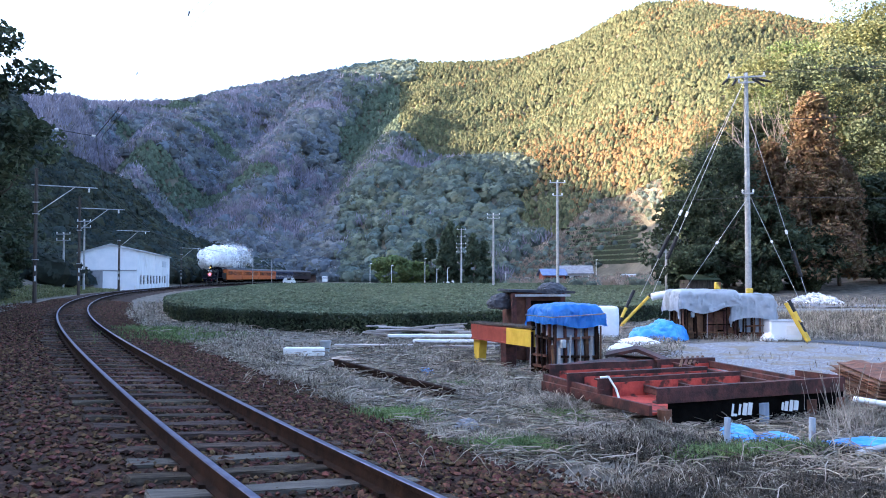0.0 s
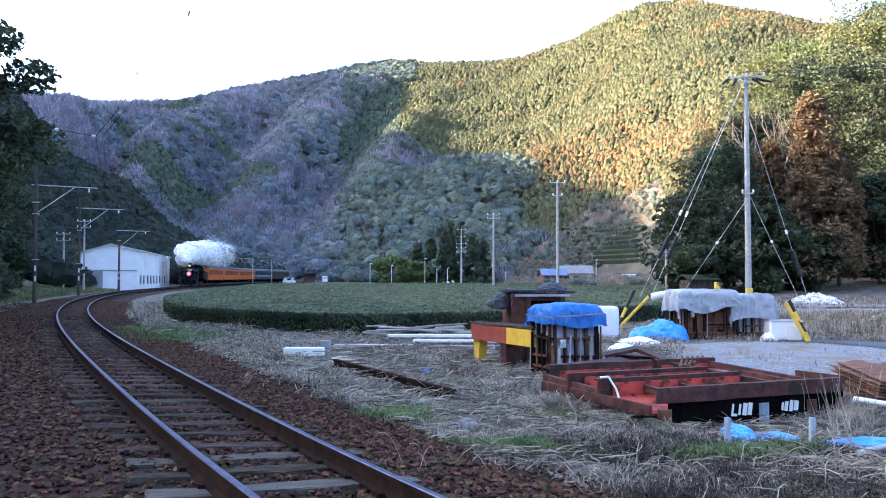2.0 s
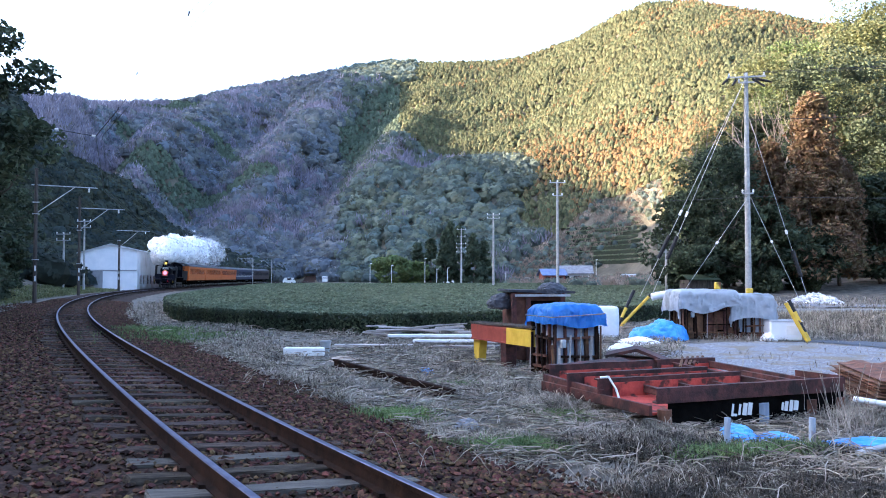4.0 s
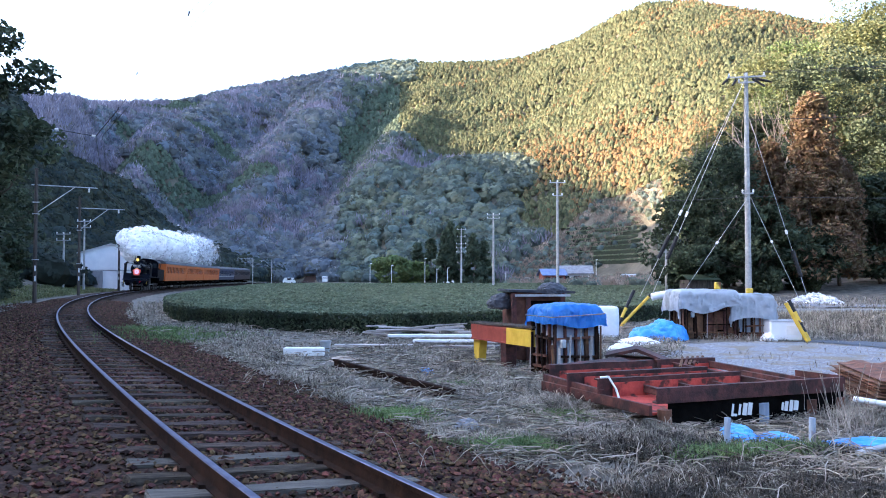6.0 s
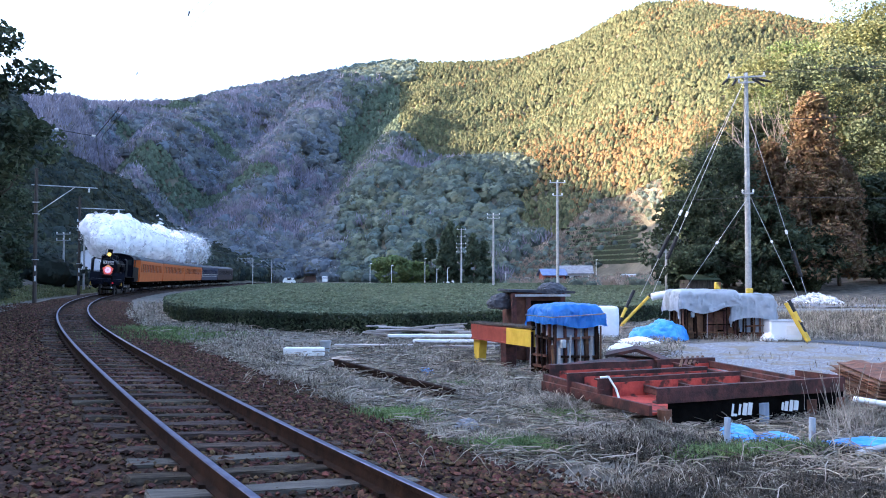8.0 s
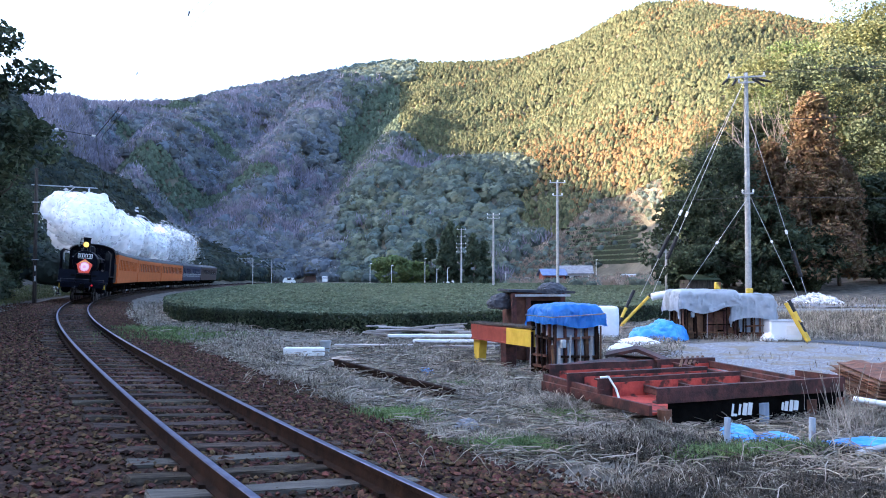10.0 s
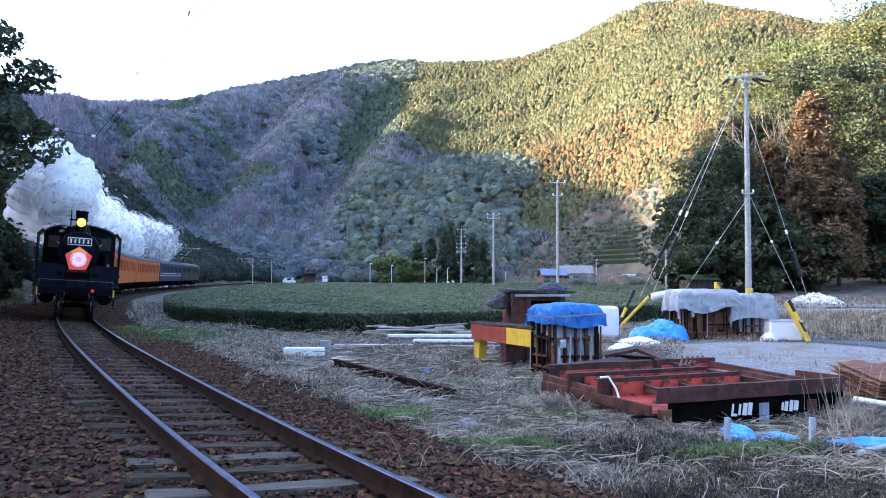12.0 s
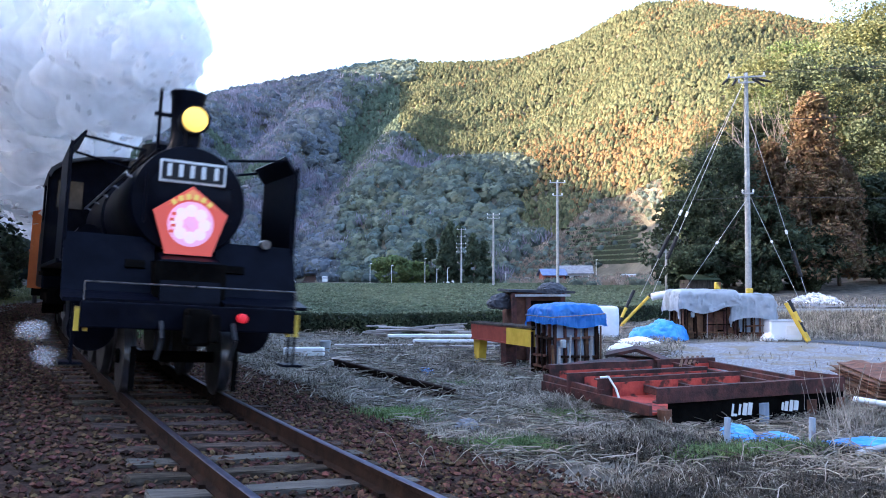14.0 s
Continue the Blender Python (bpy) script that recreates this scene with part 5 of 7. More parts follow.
def core_mesh(k, material):
    """The dense heart of one billow: a ball with rounded knobs."""
    bm = bmesh.new()
    bmesh.ops.create_icosphere(bm, subdivisions=4, radius=0.80)
    for v in bm.verts:
        d = v.co.normalized()
        q = v.co * 1.5 + Vector((k * 7.0, 3.0, 0))
        cell = noise.voronoi(q * 1.3)[0][0]
        v.co += d * (0.20 - 0.42 * cell * cell + 0.10 * noise.fractal(q * 2.2, 0.9, 2.1, 3))
    me = bpy.data.meshes.new("billow_core")
    bm.to_mesh(me), bm.free()
    me.materials.append(material)
    me.polygons.foreach_set("use_smooth", np.full(len(me.polygons), True))
    return me


def fringe_mesh(k, material, count=1100, flake=0.085, loose=1.0):
    """The ragged outside of a billow: small shreds of vapour gathered in knobs, thinning outwards."""
    rng = np.random.default_rng(60 + k)
    knobs = rng.normal(size=(26, 3))
    knobs /= np.linalg.norm(knobs, axis=1)[:, None]
    knobs *= rng.uniform(0.45, 0.80, 26)[:, None]
    size = rng.uniform(0.20, 0.44, 26)
    i = rng.integers(0, 26, count)
    d = rng.normal(size=(count, 3))
    d /= np.linalg.norm(d, axis=1)[:, None]
    p = knobs[i] + d * (size[i] * (0.55 + loose * np.abs(rng.normal(0, 0.42, count))))[:, None]
    nrm = p / np.linalg.norm(p, axis=1)[:, None] + d * 0.8 + rng.normal(0, 0.35, (count, 3))
    nrm /= np.linalg.norm(nrm, axis=1)[:, None]
    e = np.cross(nrm, rng.normal(size=(count, 3)))
    e /= np.linalg.norm(e, axis=1)[:, None]
    g = np.cross(nrm, e)
    s = (flake * rng.uniform(0.5, 1.6, count))[:, None]
    v = np.stack([p - e * s, p - g * s * 0.8, p + e * s, p + g * s * 0.8], 1).reshape(-1, 3)
    q = np.arange(count)[:, None] * 4
    f = np.concatenate([q + [0, 1, 2], q + [0, 2, 3]], 1).reshape(-1, 3)
    ob = tri_mesh("billow_fringe", v, f, material)
    me = ob.data
    bpy.data.objects.remove(ob)
    return me


def build_steam():
    rr = random.Random(8)
    root = tagged(new("steam_plume"), "billowing white steam plume trailing from the chimney", "steam")
    puffs = []
    core = [core_mesh(k, M["steam"]) for k in range(4)]
    dense = [fringe_mesh(k, M["steam_mid"], 420, 0.075, 0.9) for k in range(4)]
    mid = [fringe_mesh(k + 4, M["steam_mid"], 800, 0.10, 1.4) for k in range(3)]
    thin = [fringe_mesh(k + 7, M["steam_thin"], 1300, 0.12, 1.7) for k in range(3)]
    wisp = fringe_mesh(12, M["steam_wisp"], 1500, 0.07, 1.8)
    for k in range(74):
        q = (k / 73) ** 1.12
        back = 0.75 + 95 * q                                  # metres behind the headmark
        grow = 1 - math.exp(-back / 2.2)
        spread = grow * (1 if back < 40 else 1.1)
        rise = 4.1 + 1.25 * grow + 0.008 * back + rr.uniform(-1, 1) * 1.0 * spread
        drift = -0.1 - 0.70 * grow - 0.012 * back + rr.uniform(-1, 1) * 0.65 * spread
        size = 0.36 + 1.12 * grow + 0.011 * back + rr.uniform(-0.12, 0.25) * grow
        u = back + rr.uniform(-7, 7)
        o = new("steam_puff", rr.choice(dense) if u < 50 else rr.choice(mid) if u < 70 else rr.choice(thin))
        o.parent, o.scale = root, (size, size, size * 0.92)
        tagged(o, kind="stuff")
        if u < 58:
            heart = new("puff_core", rr.choice(core))
            heart.parent = o
        puffs.append((o, back, rise, drift, rr.uniform(0, 360), rr.uniform(-4, 4)))
    # leak of steam at the cylinder cocks
    for k in range(3):
        o = new("steam_puff", wisp)
        o.parent, o.scale = root, (0.19, 0.19, 0.16)
        tagged(o, kind="stuff")
        puffs.append((o, 0.75 + 0.35 * k, 0.55 + 0.08 * k, -1.40 - 0.08 * k, 40.0 * k, 3))
    return puffs


PUFFS = build_steam()
# ---- poles and wires ----
def ground_z(x, y):
    return float(height(np.array([float(x)]), np.array([float(y)]))[0])


def wire(name, p, q, sag, r, label, n=14, material="wire"):
    p, q = Vector(p), Vector(q)
    pts = [p.lerp(q, t) - Vector((0, 0, 4 * sag * t * (1 - t))) for t in np.linspace(0, 1, n)]
    bm = bmesh.new()
    tube(bm, pts, r, 5)
    return tagged(part(name, bm, M[material]), label, "wire")


def power_pole(x, y, top, arms, label, r=0.17, material="concrete", turn=0.0, rungs=0):
    """A tapered pole with cross arms (height, half length) and insulators."""
    z0 = ground_z(x, y) - 0.3
    root = tagged(new("utility_pole"), label, "utility pole", "utility poles")
    root.matrix_basis = pose(x, y, 0, 0, 0, turn)
    part("pole", made(rod, (0, 0, z0), (0, 0, top), r, r * 0.62, 14), M[material], root, smooth=True)
    for z, half in arms:
        part("cross_arm", made(box, (2 * half, 0.09, 0.09), (0, -r, z)), M["galv"], root, "galvanised cross arm")
        n = 3 if half > 0.6 else 2
        for k in range(n):
            u = -half * 0.9 + 1.8 * half * k / (n - 1)
            bm = bmesh.new()
            lathe(bm, ((0.03, 0.04), (0.07, 0.08), (0.04, 0.14), (0.07, 0.17), (0.03, 0.25)), 10, Matrix.Translation((u, -r, z)))
            part("insulator", bm, M["white"], root, "white porcelain insulator")
    for k in range(rungs):
        part("step_bolt", made(rod, (-0.22, 0, z0 + 2.4 + 0.45 * k), (0.22, 0, z0 + 2.4 + 0.45 * k), 0.012, None, 5), M["galv"], root)
    return root


def catenary_pole(s, lat, top, reach, z_arm, label, wood=True, r=0.14):
    """A trackside mast with a bracket arm, its strut and an insulator over the track."""
    x, y, _ = track(s, lat)
    x, y = float(x), float(y)
    root = tagged(new("catenary_pole"), label, "catenary pole", "catenary poles")
    root.matrix_basis = pose(x, y, 0, 0, 0, math.degrees(track_turn(s)))
    z0 = ground_z(x, y) - 0.3
    part("pole", made(rod, (0, 0, z0), (0, 0, top), r, r * 0.75, 12), M["wood_pole" if wood else "concrete"], root, smooth=True)
    part("bracket_arm", made(rod, (-0.3, 0, z_arm), (reach, 0, z_arm - 0.1), 0.035), M["galv"], root)
    part("strut", made(rod, (0.1, 0, z_arm - 1.9), (reach * 0.62, 0, z_arm - 0.1), 0.03), M["galv"], root)
    bm = bmesh.new()
    lathe(bm, ((0.03, -0.42), (0.08, -0.36), (0.04, -0.28), (0.08, -0.22), (0.03, -0.12)), 10, Matrix.Translation((reach * 0.86, 0, z_arm)))
    part("insulator", bm, M["white"], root)
    for z in (z_arm - 2.0, z_arm - 1.2, 2.6):
        part("clamp", made(box, (0.4, 0.34, 0.06), (0, 0, z)), M["galv"], root)
    for z in (2.0, 1.3):
        part("sign_plate", made(box, (0.10, 0.02, 0.36), (0.03, -0.15, z)), M["white"], root, "small white pole plate")
    return root


catenary_pole(59.5, -3.7, 8.9, 3.9, 7.75, "weathered wooden catenary mast with a bracket arm beside the track")
catenary_pole(77, -3.0, 8.6, 3.8, 7.6, "dark wooden catenary mast behind the bend")
catenary_pole(100.5, -3.0, 5.6, 3.4, 6.9, "dark wooden catenary mast before the white shed")
catenary_pole(153, -3.4, 6.9, 3.4, 6.7, "slim catenary mast far along the curve", r=0.10)
catenary_pole(200, 3.2, 6.2, -3.2, 6.0, "slim pale catenary mast far along the curve", False, 0.10)
catenary_pole(224, 3.2, 6.2, -3.2, 6.0, "slim pale catenary mast far along the curve", False, 0.10)
for pole_x, pole_y, _top in ((-41.0, 94.5, 8.0), (-42.2, 92, 6.4)):
    power_pole(pole_x, pole_y, _top, ((_top - 0.2, 0.8), (_top - 0.9, 0.8)), "slim concrete pole with cross arms behind the bend", 0.14)
main_pole = power_pole(19.0, 51.5, 14.2, ((13.9, 1.15), (13.55, 0.5), (6.6, 0.35)), "tall grey concrete utility pole with cross arms and guys", 0.20, turn=-12, rungs=18)
for _x0, _x1, _z1 in ((-1.15, -1.45, 13.45), (-0.6, -0.85, 13.35), (0.35, 1.05, 13.20), (0.55, 1.45, 13.45)):
    part("cable_terminal", made(rod, (_x0, -0.25, 13.75), (_x1, -0.45, _z1), 0.085, 0.06, 10), M["black"], main_pole, "black cable terminal")
power_pole(11.5, 83, 11.2, ((10.9, 0.8), (9.6, 0.5)), "grey concrete utility pole beyond the tea field", 0.17)
power_pole(7.2, 118, 10.6, ((10.3, 0.95), (9.8, 0.9)), "grey concrete utility pole beyond the tea field", 0.18)
power_pole(3.6, 163, 11.0, ((10.8, 0.9), (8.0, 1.0), (7.2, 1.0), (6.4, 1.0), (9.4, 0.8)), "grey concrete utility pole with many cross arms", 0.19)
power_pole(17.8, 66, 3.6, ((3.4, 0.3),), "short concrete pole below the trees", 0.13)


def build_wires():
    top = (19.0, 51.3, 14.0)
    for k, (dx, zz) in enumerate(((-1.0, 14.15), (0.0, 14.2), (1.0, 14.15))):
        wire("overhead_wire", (19.0 + dx * 0.9, 51.3, zz), (60, 38 + k, 15.0), 0.6, 0.012, "thin black overhead power wire")
    wire("overhead_wire", (19.1, 51.3, 11.2), (60, 40, 12.0), 0.5, 0.018, "thin black overhead power wire")
    wire("overhead_wire", (19.1, 51.3, 6.4), (60, 40, 6.0), 0.4, 0.018, "black telephone cable on the pole")
    wire("overhead_wire", (18.9, 51.3, 6.4), (11.5, 83, 9.6), 0.4, 0.014, "thin black overhead power wire")
    wire("overhead_wire", (18.9, 51.3, 13.9), (11.5, 83, 10.9), 0.4, 0.010, "thin black overhead power wire")
    wire("overhead_wire", (11.5, 83, 10.9), (7.2, 118, 10.3), 0.4, 0.012, "thin black overhead power wire")
    wire("overhead_wire", (7.2, 118, 10.3), (3.6, 163, 10.8), 0.4, 0.014, "thin black overhead power wire")
    # guys with pale insulators and dark guards
    for p, q, t0, t1, ins in ((top, (12.0, 51.5, -0.3), 0.70, 0.80, (0.60,)), ((18.8, 51.2, 13.7), (12.6, 51.0, -0.3), 0.70, 0.80, (0.60,)),
                              ((18.9, 51.2, 6.3), (14.2, 50.8, -0.3), 0, 0, (0.42,)), ((19.1, 51.2, 11.2), (21.9, 49.5, -0.2), 0.72, 0.86, (0.62,)),
                              ((19.1, 51.2, 6.3), (21.4, 49.5, -0.2), 0, 0, (0.42,))):
        p, q = Vector(p), Vector(q)
        root = tagged(new("guy_wire"), "steel guy wire with pale insulator anchoring the utility pole", "guy wire", "guy wires")
        part("cable", made(rod, p, q, 0.014, None, 6), M["galv"], root)
        if t1:
            part("guard", made(rod, p.lerp(q, t0), p.lerp(q, t1), 0.12, None, 10), M["black"], root, "black plastic guy guard")
        for t in ins:
            part("insulator", made(rod, p.lerp(q, t - 0.01), p.lerp(q, t + 0.012), 0.075, None, 8), M["white"], root)
    # contact line over the rails, drawn straight from mast to mast, and its pull-off to the bank
    mast, pull = Vector(track(59.5, 0.2, 7.45)), Vector((-14.6, 34.6, 7.3))
    for off, r in ((0.0, 0.017), (0.28, 0.012)):
        bm = bmesh.new()
        o = Vector((off, 0, 0))
        tube(bm, [Vector(track(200, 0, 6.6)) + o, Vector(track(153, 0, 6.6)) + o, Vector(track(100.5, 0.2, 6.8)) + o, mast + o, pull + o, Vector((-11.4, 28.9, 7.3)) + o], r, 5)
        tube(bm, [Vector((-11.4, 28.9, 7.3)) + o, Vector((-5.7, 18.4, 7.3)) + o, Vector((6.0, -2.0, 7.3)) + o], 0.005, 5)
        ob = tagged(part("contact_wire", bm, M["wire"]), "overhead electric line wire above the track", "wire")
        if not off:
            for c in ((-11.4, 28.9, 7.3), (-8.9, 23.9, 7.3), (-5.7, 18.4, 7.3)):
                part("wire_clamp", made(rod, Vector(c) + Vector((0, 0, 0.05)), Vector(c) - Vector((0.02, 0, 0.06)), 0.022, 0.016, 8), M["black"], ob)
    p, q = Vector((-24.5, 34.2, 9.0)), pull
    root = tagged(new("span_wire"), "thin span wire with white insulators beside the track", "wire")
    part("cable", made(rod, p, q, 0.018, None, 5), M["wire"], root)
    for t in (0.60, 0.83, 0.985):
        part("insulator", made(rod, p.lerp(q, t), p.lerp(q, t + 0.014), 0.05, None, 8), M["white"], root)


build_wires()


# ---- buildings and far small things ----
M["shed_wall"] = mat("pale_corrugated_wall", (0.70, 0.72, 0.75), (0.80, 0.81, 0.83), 0.8, 0.6, 0.1, 0.05, 9, spots=(0.62, 0.62, 0.63), spot_scale=0.4, spot_level=0.62)
M["shed_dark"] = mat("grey_shed_panel", (0.20, 0.21, 0.23), (0.28, 0.29, 0.31), 0.8, 0.7, 0, 0.05, 9)
M["shed_roof"] = mat("pale_metal_roof", (0.50, 0.52, 0.55), (0.62, 0.64, 0.67), 0.6, 0.45, 0.3, 0.05, 9)
M["tin_blue"] = mat("blue_tin_roof", (0.10, 0.15, 0.28), (0.16, 0.22, 0.38), 1, 0.55, 0.1, 0.1, 8)
M["brick_red"] = mat("dull_red_wall", (0.26, 0.075, 0.06), (0.36, 0.11, 0.08), 1, 0.85, 0, 0.1, 8)
M["tile_grey"] = mat("grey_tile_roof", (0.14, 0.15, 0.17), (0.26, 0.27, 0.29), 1.5, 0.7, 0, 0.3, 8)


def build_shed():
    """Long white warehouse with a shallow gable, beside the outer rail."""
    root = tagged(new("warehouse"), "white corrugated warehouse with low gable roof beside the track", "warehouse")
    root.matrix_basis = pose(-41.2, 111.5, -0.2, 0, 0, 12.2)      # near corner by the track; y runs along the track, -x away from it
    w, ln, eave, ridge = 7.4, 39.0, 5.2, 6.0
    body = part("wall", made(extrude, [(0, -0.3), (0, eave), (-w * 0.45, ridge), (-w, eave - 0.35), (-w, -0.3)], "y", 0, ln), M["shed_wall"], root)
    bm = bmesh.new()
    extrude(bm, [(0.25, eave - 0.03), (0.25, eave + 0.07), (-w * 0.45, ridge + 0.12), (-w - 0.2, eave - 0.33), (-w - 0.2, eave - 0.43), (-w * 0.45, ridge + 0.02)], "y", -0.3, ln + 0.3)
    part("roof", bm, M["shed_roof"], root, "pale metal roof")
    part("gable_band", made(box, (w - 0.1, 0.08, 0.10), (-w / 2, -0.06, 2.55)), M["shed_dark"], root)
    part("loading_door", made(box, (2.9, 0.10, 2.6), (-w + 1.6, -0.07, 1.15)), M["shed_dark"], root, "grey loading door")
    for k in range(9):
        part("wall_rib", made(box, (0.08, 0.12, eave), (0.03, 2.2 + 4.2 * k, eave / 2 - 0.1)), M["shed_wall"], root)
    for k in range(10):
        win = part("window", made(box, (0.10, 1.3, 1.25), (0.02, 3.0 + 3.6 * k, 1.25)), M["pane"], root, "dark shed window")
        part("frame", made(box, (0.06, 0.08, 1.25), (0.09, 3.0 + 3.6 * k, 1.25)), M["shed_wall"], win)
    part("door", made(box, (0.1, 1.6, 2.2), (0.03, 35.5, 1.0)), M["shed_roof"], root)
    part("vent", made(box, (0.12, 5.0, 1.0), (0.04, 30.5, 3.8)), M["shed_roof"], root)


def house(name, x, y, w, d, h, rise, wall, roof, turn, label):
    root = tagged(new(name), label, "house", "houses beyond the field")
    root.matrix_basis = pose(x, y, ground_z(x, y) - 0.2, 0, 0, turn)
    part("wall", made(extrude, [(-d / 2, 0), (-d / 2, h), (0, h + rise), (d / 2, h), (d / 2, 0)], "x", -w / 2, w / 2), wall, root)
    for s in (-1, 1):
        bm = bmesh.new()
        extrude(bm, [(0, h + rise), (0, h + rise + 0.14), (s * (d / 2 + 0.6), h - 0.1), (s * (d / 2 + 0.6), h - 0.24)], "x", -w / 2 - 0.5, w / 2 + 0.5)
        part("roof", bm, roof, root)
    for k in range(3):
        win = part("window", made(box, (w * 0.16, 0.08, h * 0.42), (-w * 0.3 + w * 0.3 * k, -d / 2 - 0.03, h * 0.55)), M["pane"], root)
        part("sill", made(box, (w * 0.18, 0.14, 0.08), (-w * 0.3 + w * 0.3 * k, -d / 2 - 0.05, h * 0.32)), M["white"], win)


def small_car(x, y, turn, label, truck=False):
    root = tagged(new("parked_car"), label, "car", "cars beyond the field")
    root.matrix_basis = pose(x, y, max(ground_z(x, y), -0.45) - 0.02, 0, 0, turn)
    bm = bmesh.new()
    extrude(bm, [(-1.65, 0.25), (-1.65, 0.95), (-1.45, 1.05), (-1.1, 1.75), (0.2 if truck else 1.2, 1.8), (0.35 if truck else 1.55, 1.0), (1.65, 0.95), (1.65, 0.25)], "x", -0.72, 0.72)
    part("body", bm, M["white"], root)
    for s in (-1, 1):
        part("side_window", made(box, (0.02, 1.2, 0.5), (s * 0.73, -0.3, 1.38)), M["pane"], root)
        for yy in (-1.05, 1.05):
            part("wheel", made(rod, (s * 0.6, yy, 0.28), (s * 0.76, yy, 0.28), 0.28, None, 14), M["black"], root)
    part("windscreen", made(box, (1.2, 0.03, 0.55), (0, -1.3, 1.4), (-62, 0, 0)), M["pane"], root)


def street_lamp(x, y, high):
    root = tagged(new("street_lamp"), "slim white street lamp beyond the tea field", "street lamp", "street lamps")
    root.location = (x, y, ground_z(x, y))
    part("post", made(rod, (0, 0, -0.2), (0, 0, high), 0.07, 0.05, 8), M["white"], root)
    part("lamp_head", made(box, (0.5, 0.16, 0.12), (0.2, 0, high)), M["white"], root)


build_shed()
house("house", 25.0, 190, 5.0, 5, 2.6, 1.2, M["brick_red"], M["tin_blue"], 6, "small house with dull red walls and blue tin roof")
house("house", 31.2, 195, 7.0, 6, 3.0, 1.6, M["white"], M["tile_grey"], -6, "white farmhouse with grey tiled roof")
house("house", 43.0, 190, 3.2, 3, 1.6, 0.5, M["white"], M["shed_roof"], 10, "small white field hut with pale roof")
for _u, _d, _t, _tr in ((512, 236, 80, False), (575, 236, 10, True), (693, 232, 75, False), (793, 226, 95, True), (930, 212, 88, True)):
    small_car((_u - 784) / 1464 * _d, _d, _t, "small white parked car beyond the tea field", _tr)
for _u, _h in ((655, 4.7), (693, 4.4), (773, 3.6), (792, 3.9), (752, 6.0), (895, 3.0), (1055, 5.5)):
    street_lamp((_u - 784) / 1464 * 184, 184, _h)


def build_terraces():
    """Strips of clipped tea on the far slope, on low walls."""
    rng = np.random.default_rng(33)
    for k in range(9):
        root = tagged(new("tea_terrace"), "narrow strip of clipped tea on a hillside terrace", "tea terrace", "tea terraces")
        a0, a1 = (8.5, 13.7 - 0.05 * k) if k != 5 else (8.7, 13.2)
        n = 24
        a = np.radians(np.linspace(a0, a1, n))
        level = 5.4 + 1.45 * k
        rs = np.linspace(180, 330, 160)
        zz = height(np.sin(a)[:, None] * rs, np.cos(a)[:, None] * rs)
        r = np.array([np.interp(level, np.maximum.accumulate(row), rs) for row in zz])
        r = np.convolve(np.pad(r, 2, mode="edge"), np.ones(5) / 5, "valid")
        x, y = np.sin(a) * r, np.cos(a) * r
        z = np.full(n, level)
        bm = bmesh.new()
        prev = None
        for i in range(n):
            ring = [bm.verts.new((x[i] + dx, y[i] + dy, z[i] + dz)) for dx, dy, dz in ((0, -1.3, -1.0), (0, -1.3, 0.45), (0, -1.0, 0.7), (0, 0.9, 0.75), (0, 1.3, -0.6))]
            if prev:
                for j in range(4):
                    bm.faces.new((prev[j], prev[j + 1], ring[j + 1], ring[j]))
            prev = ring
        part("hedge_body", bm, M["tea_shade"], root)
        m = 900
        i = rng.integers(0, n - 1, m)
        t = rng.uniform(0, 1, m)
        c = np.stack([x[i] * (1 - t) + x[i + 1] * t, y[i] * (1 - t) + y[i + 1] * t + rng.uniform(-1.25, 1.0, m), z[i] * (1 - t) + z[i + 1] * t + 0.75 + rng.uniform(-0.1, 0.1, m)], 1)
        v, f = leaf_quads(c, np.full(m, 0.32), rng, 0.2)
        tri_mesh("leaf_canopy", v, f, M["tea_top"]).parent = root


build_terraces()
# ---- the scrap yard beside the track ----
M["rust"] = mat("rusty_red_steel", (0.034, 0.0145, 0.013), (0.118, 0.041, 0.033), 5, 0.7, 0.1, 0.5, 40, spots=(0.028, 0.016, 0.014), spot_scale=4.0, spot_level=0.56)
M["rust_brown"] = mat("brown_rust", (0.075, 0.036, 0.022), (0.19, 0.092, 0.052), 4, 0.88, 0.1, 0.4, 40, spots=(0.06, 0.035, 0.025), spot_scale=2.5, spot_level=0.6, objrand=0.25)
M["red_lead"] = mat("red_lead_paint", (0.34, 0.042, 0.030), (0.56, 0.085, 0.055), 5, 0.75, 0, 0.4, 30, spots=(0.085, 0.028, 0.020), spot_scale=6.0, spot_level=0.55)
M["red_beam"] = mat("faded_red_paint", (0.22, 0.045, 0.035), (0.33, 0.075, 0.05), 3, 0.7, 0, 0.2, 30, spots=(0.10, 0.05, 0.035), spot_scale=3.0, spot_level=0.64)
M["blue_grey"] = mat("blue_grey_machine_paint", (0.20, 0.25, 0.32), (0.36, 0.42, 0.50), 3, 0.6, 0.1, 0.2, 30, spots=(0.13, 0.065, 0.038), spot_scale=4.0, spot_level=0.62, stretch=(1.6, 1.6, 0.5))
M["tarp_blue"] = mat("blue_tarpaulin", (0.040, 0.255, 0.72), (0.105, 0.40, 0.88), 3.5, 0.36, 0, 0.4, 14, spec=0.5)
M["tarp_grey"] = mat("silver_grey_tarpaulin", (0.52, 0.57, 0.63), (0.70, 0.75, 0.81), 1.4, 0.5, 0, 0.25, 12, spots=(0.36, 0.39, 0.42), spot_scale=1.1, spot_level=0.58, spec=0.4)
M["tarp_dark"] = mat("dark_grey_tarpaulin", (0.020, 0.023, 0.030), (0.055, 0.058, 0.07), 3, 0.5, 0, 0.3, 12)
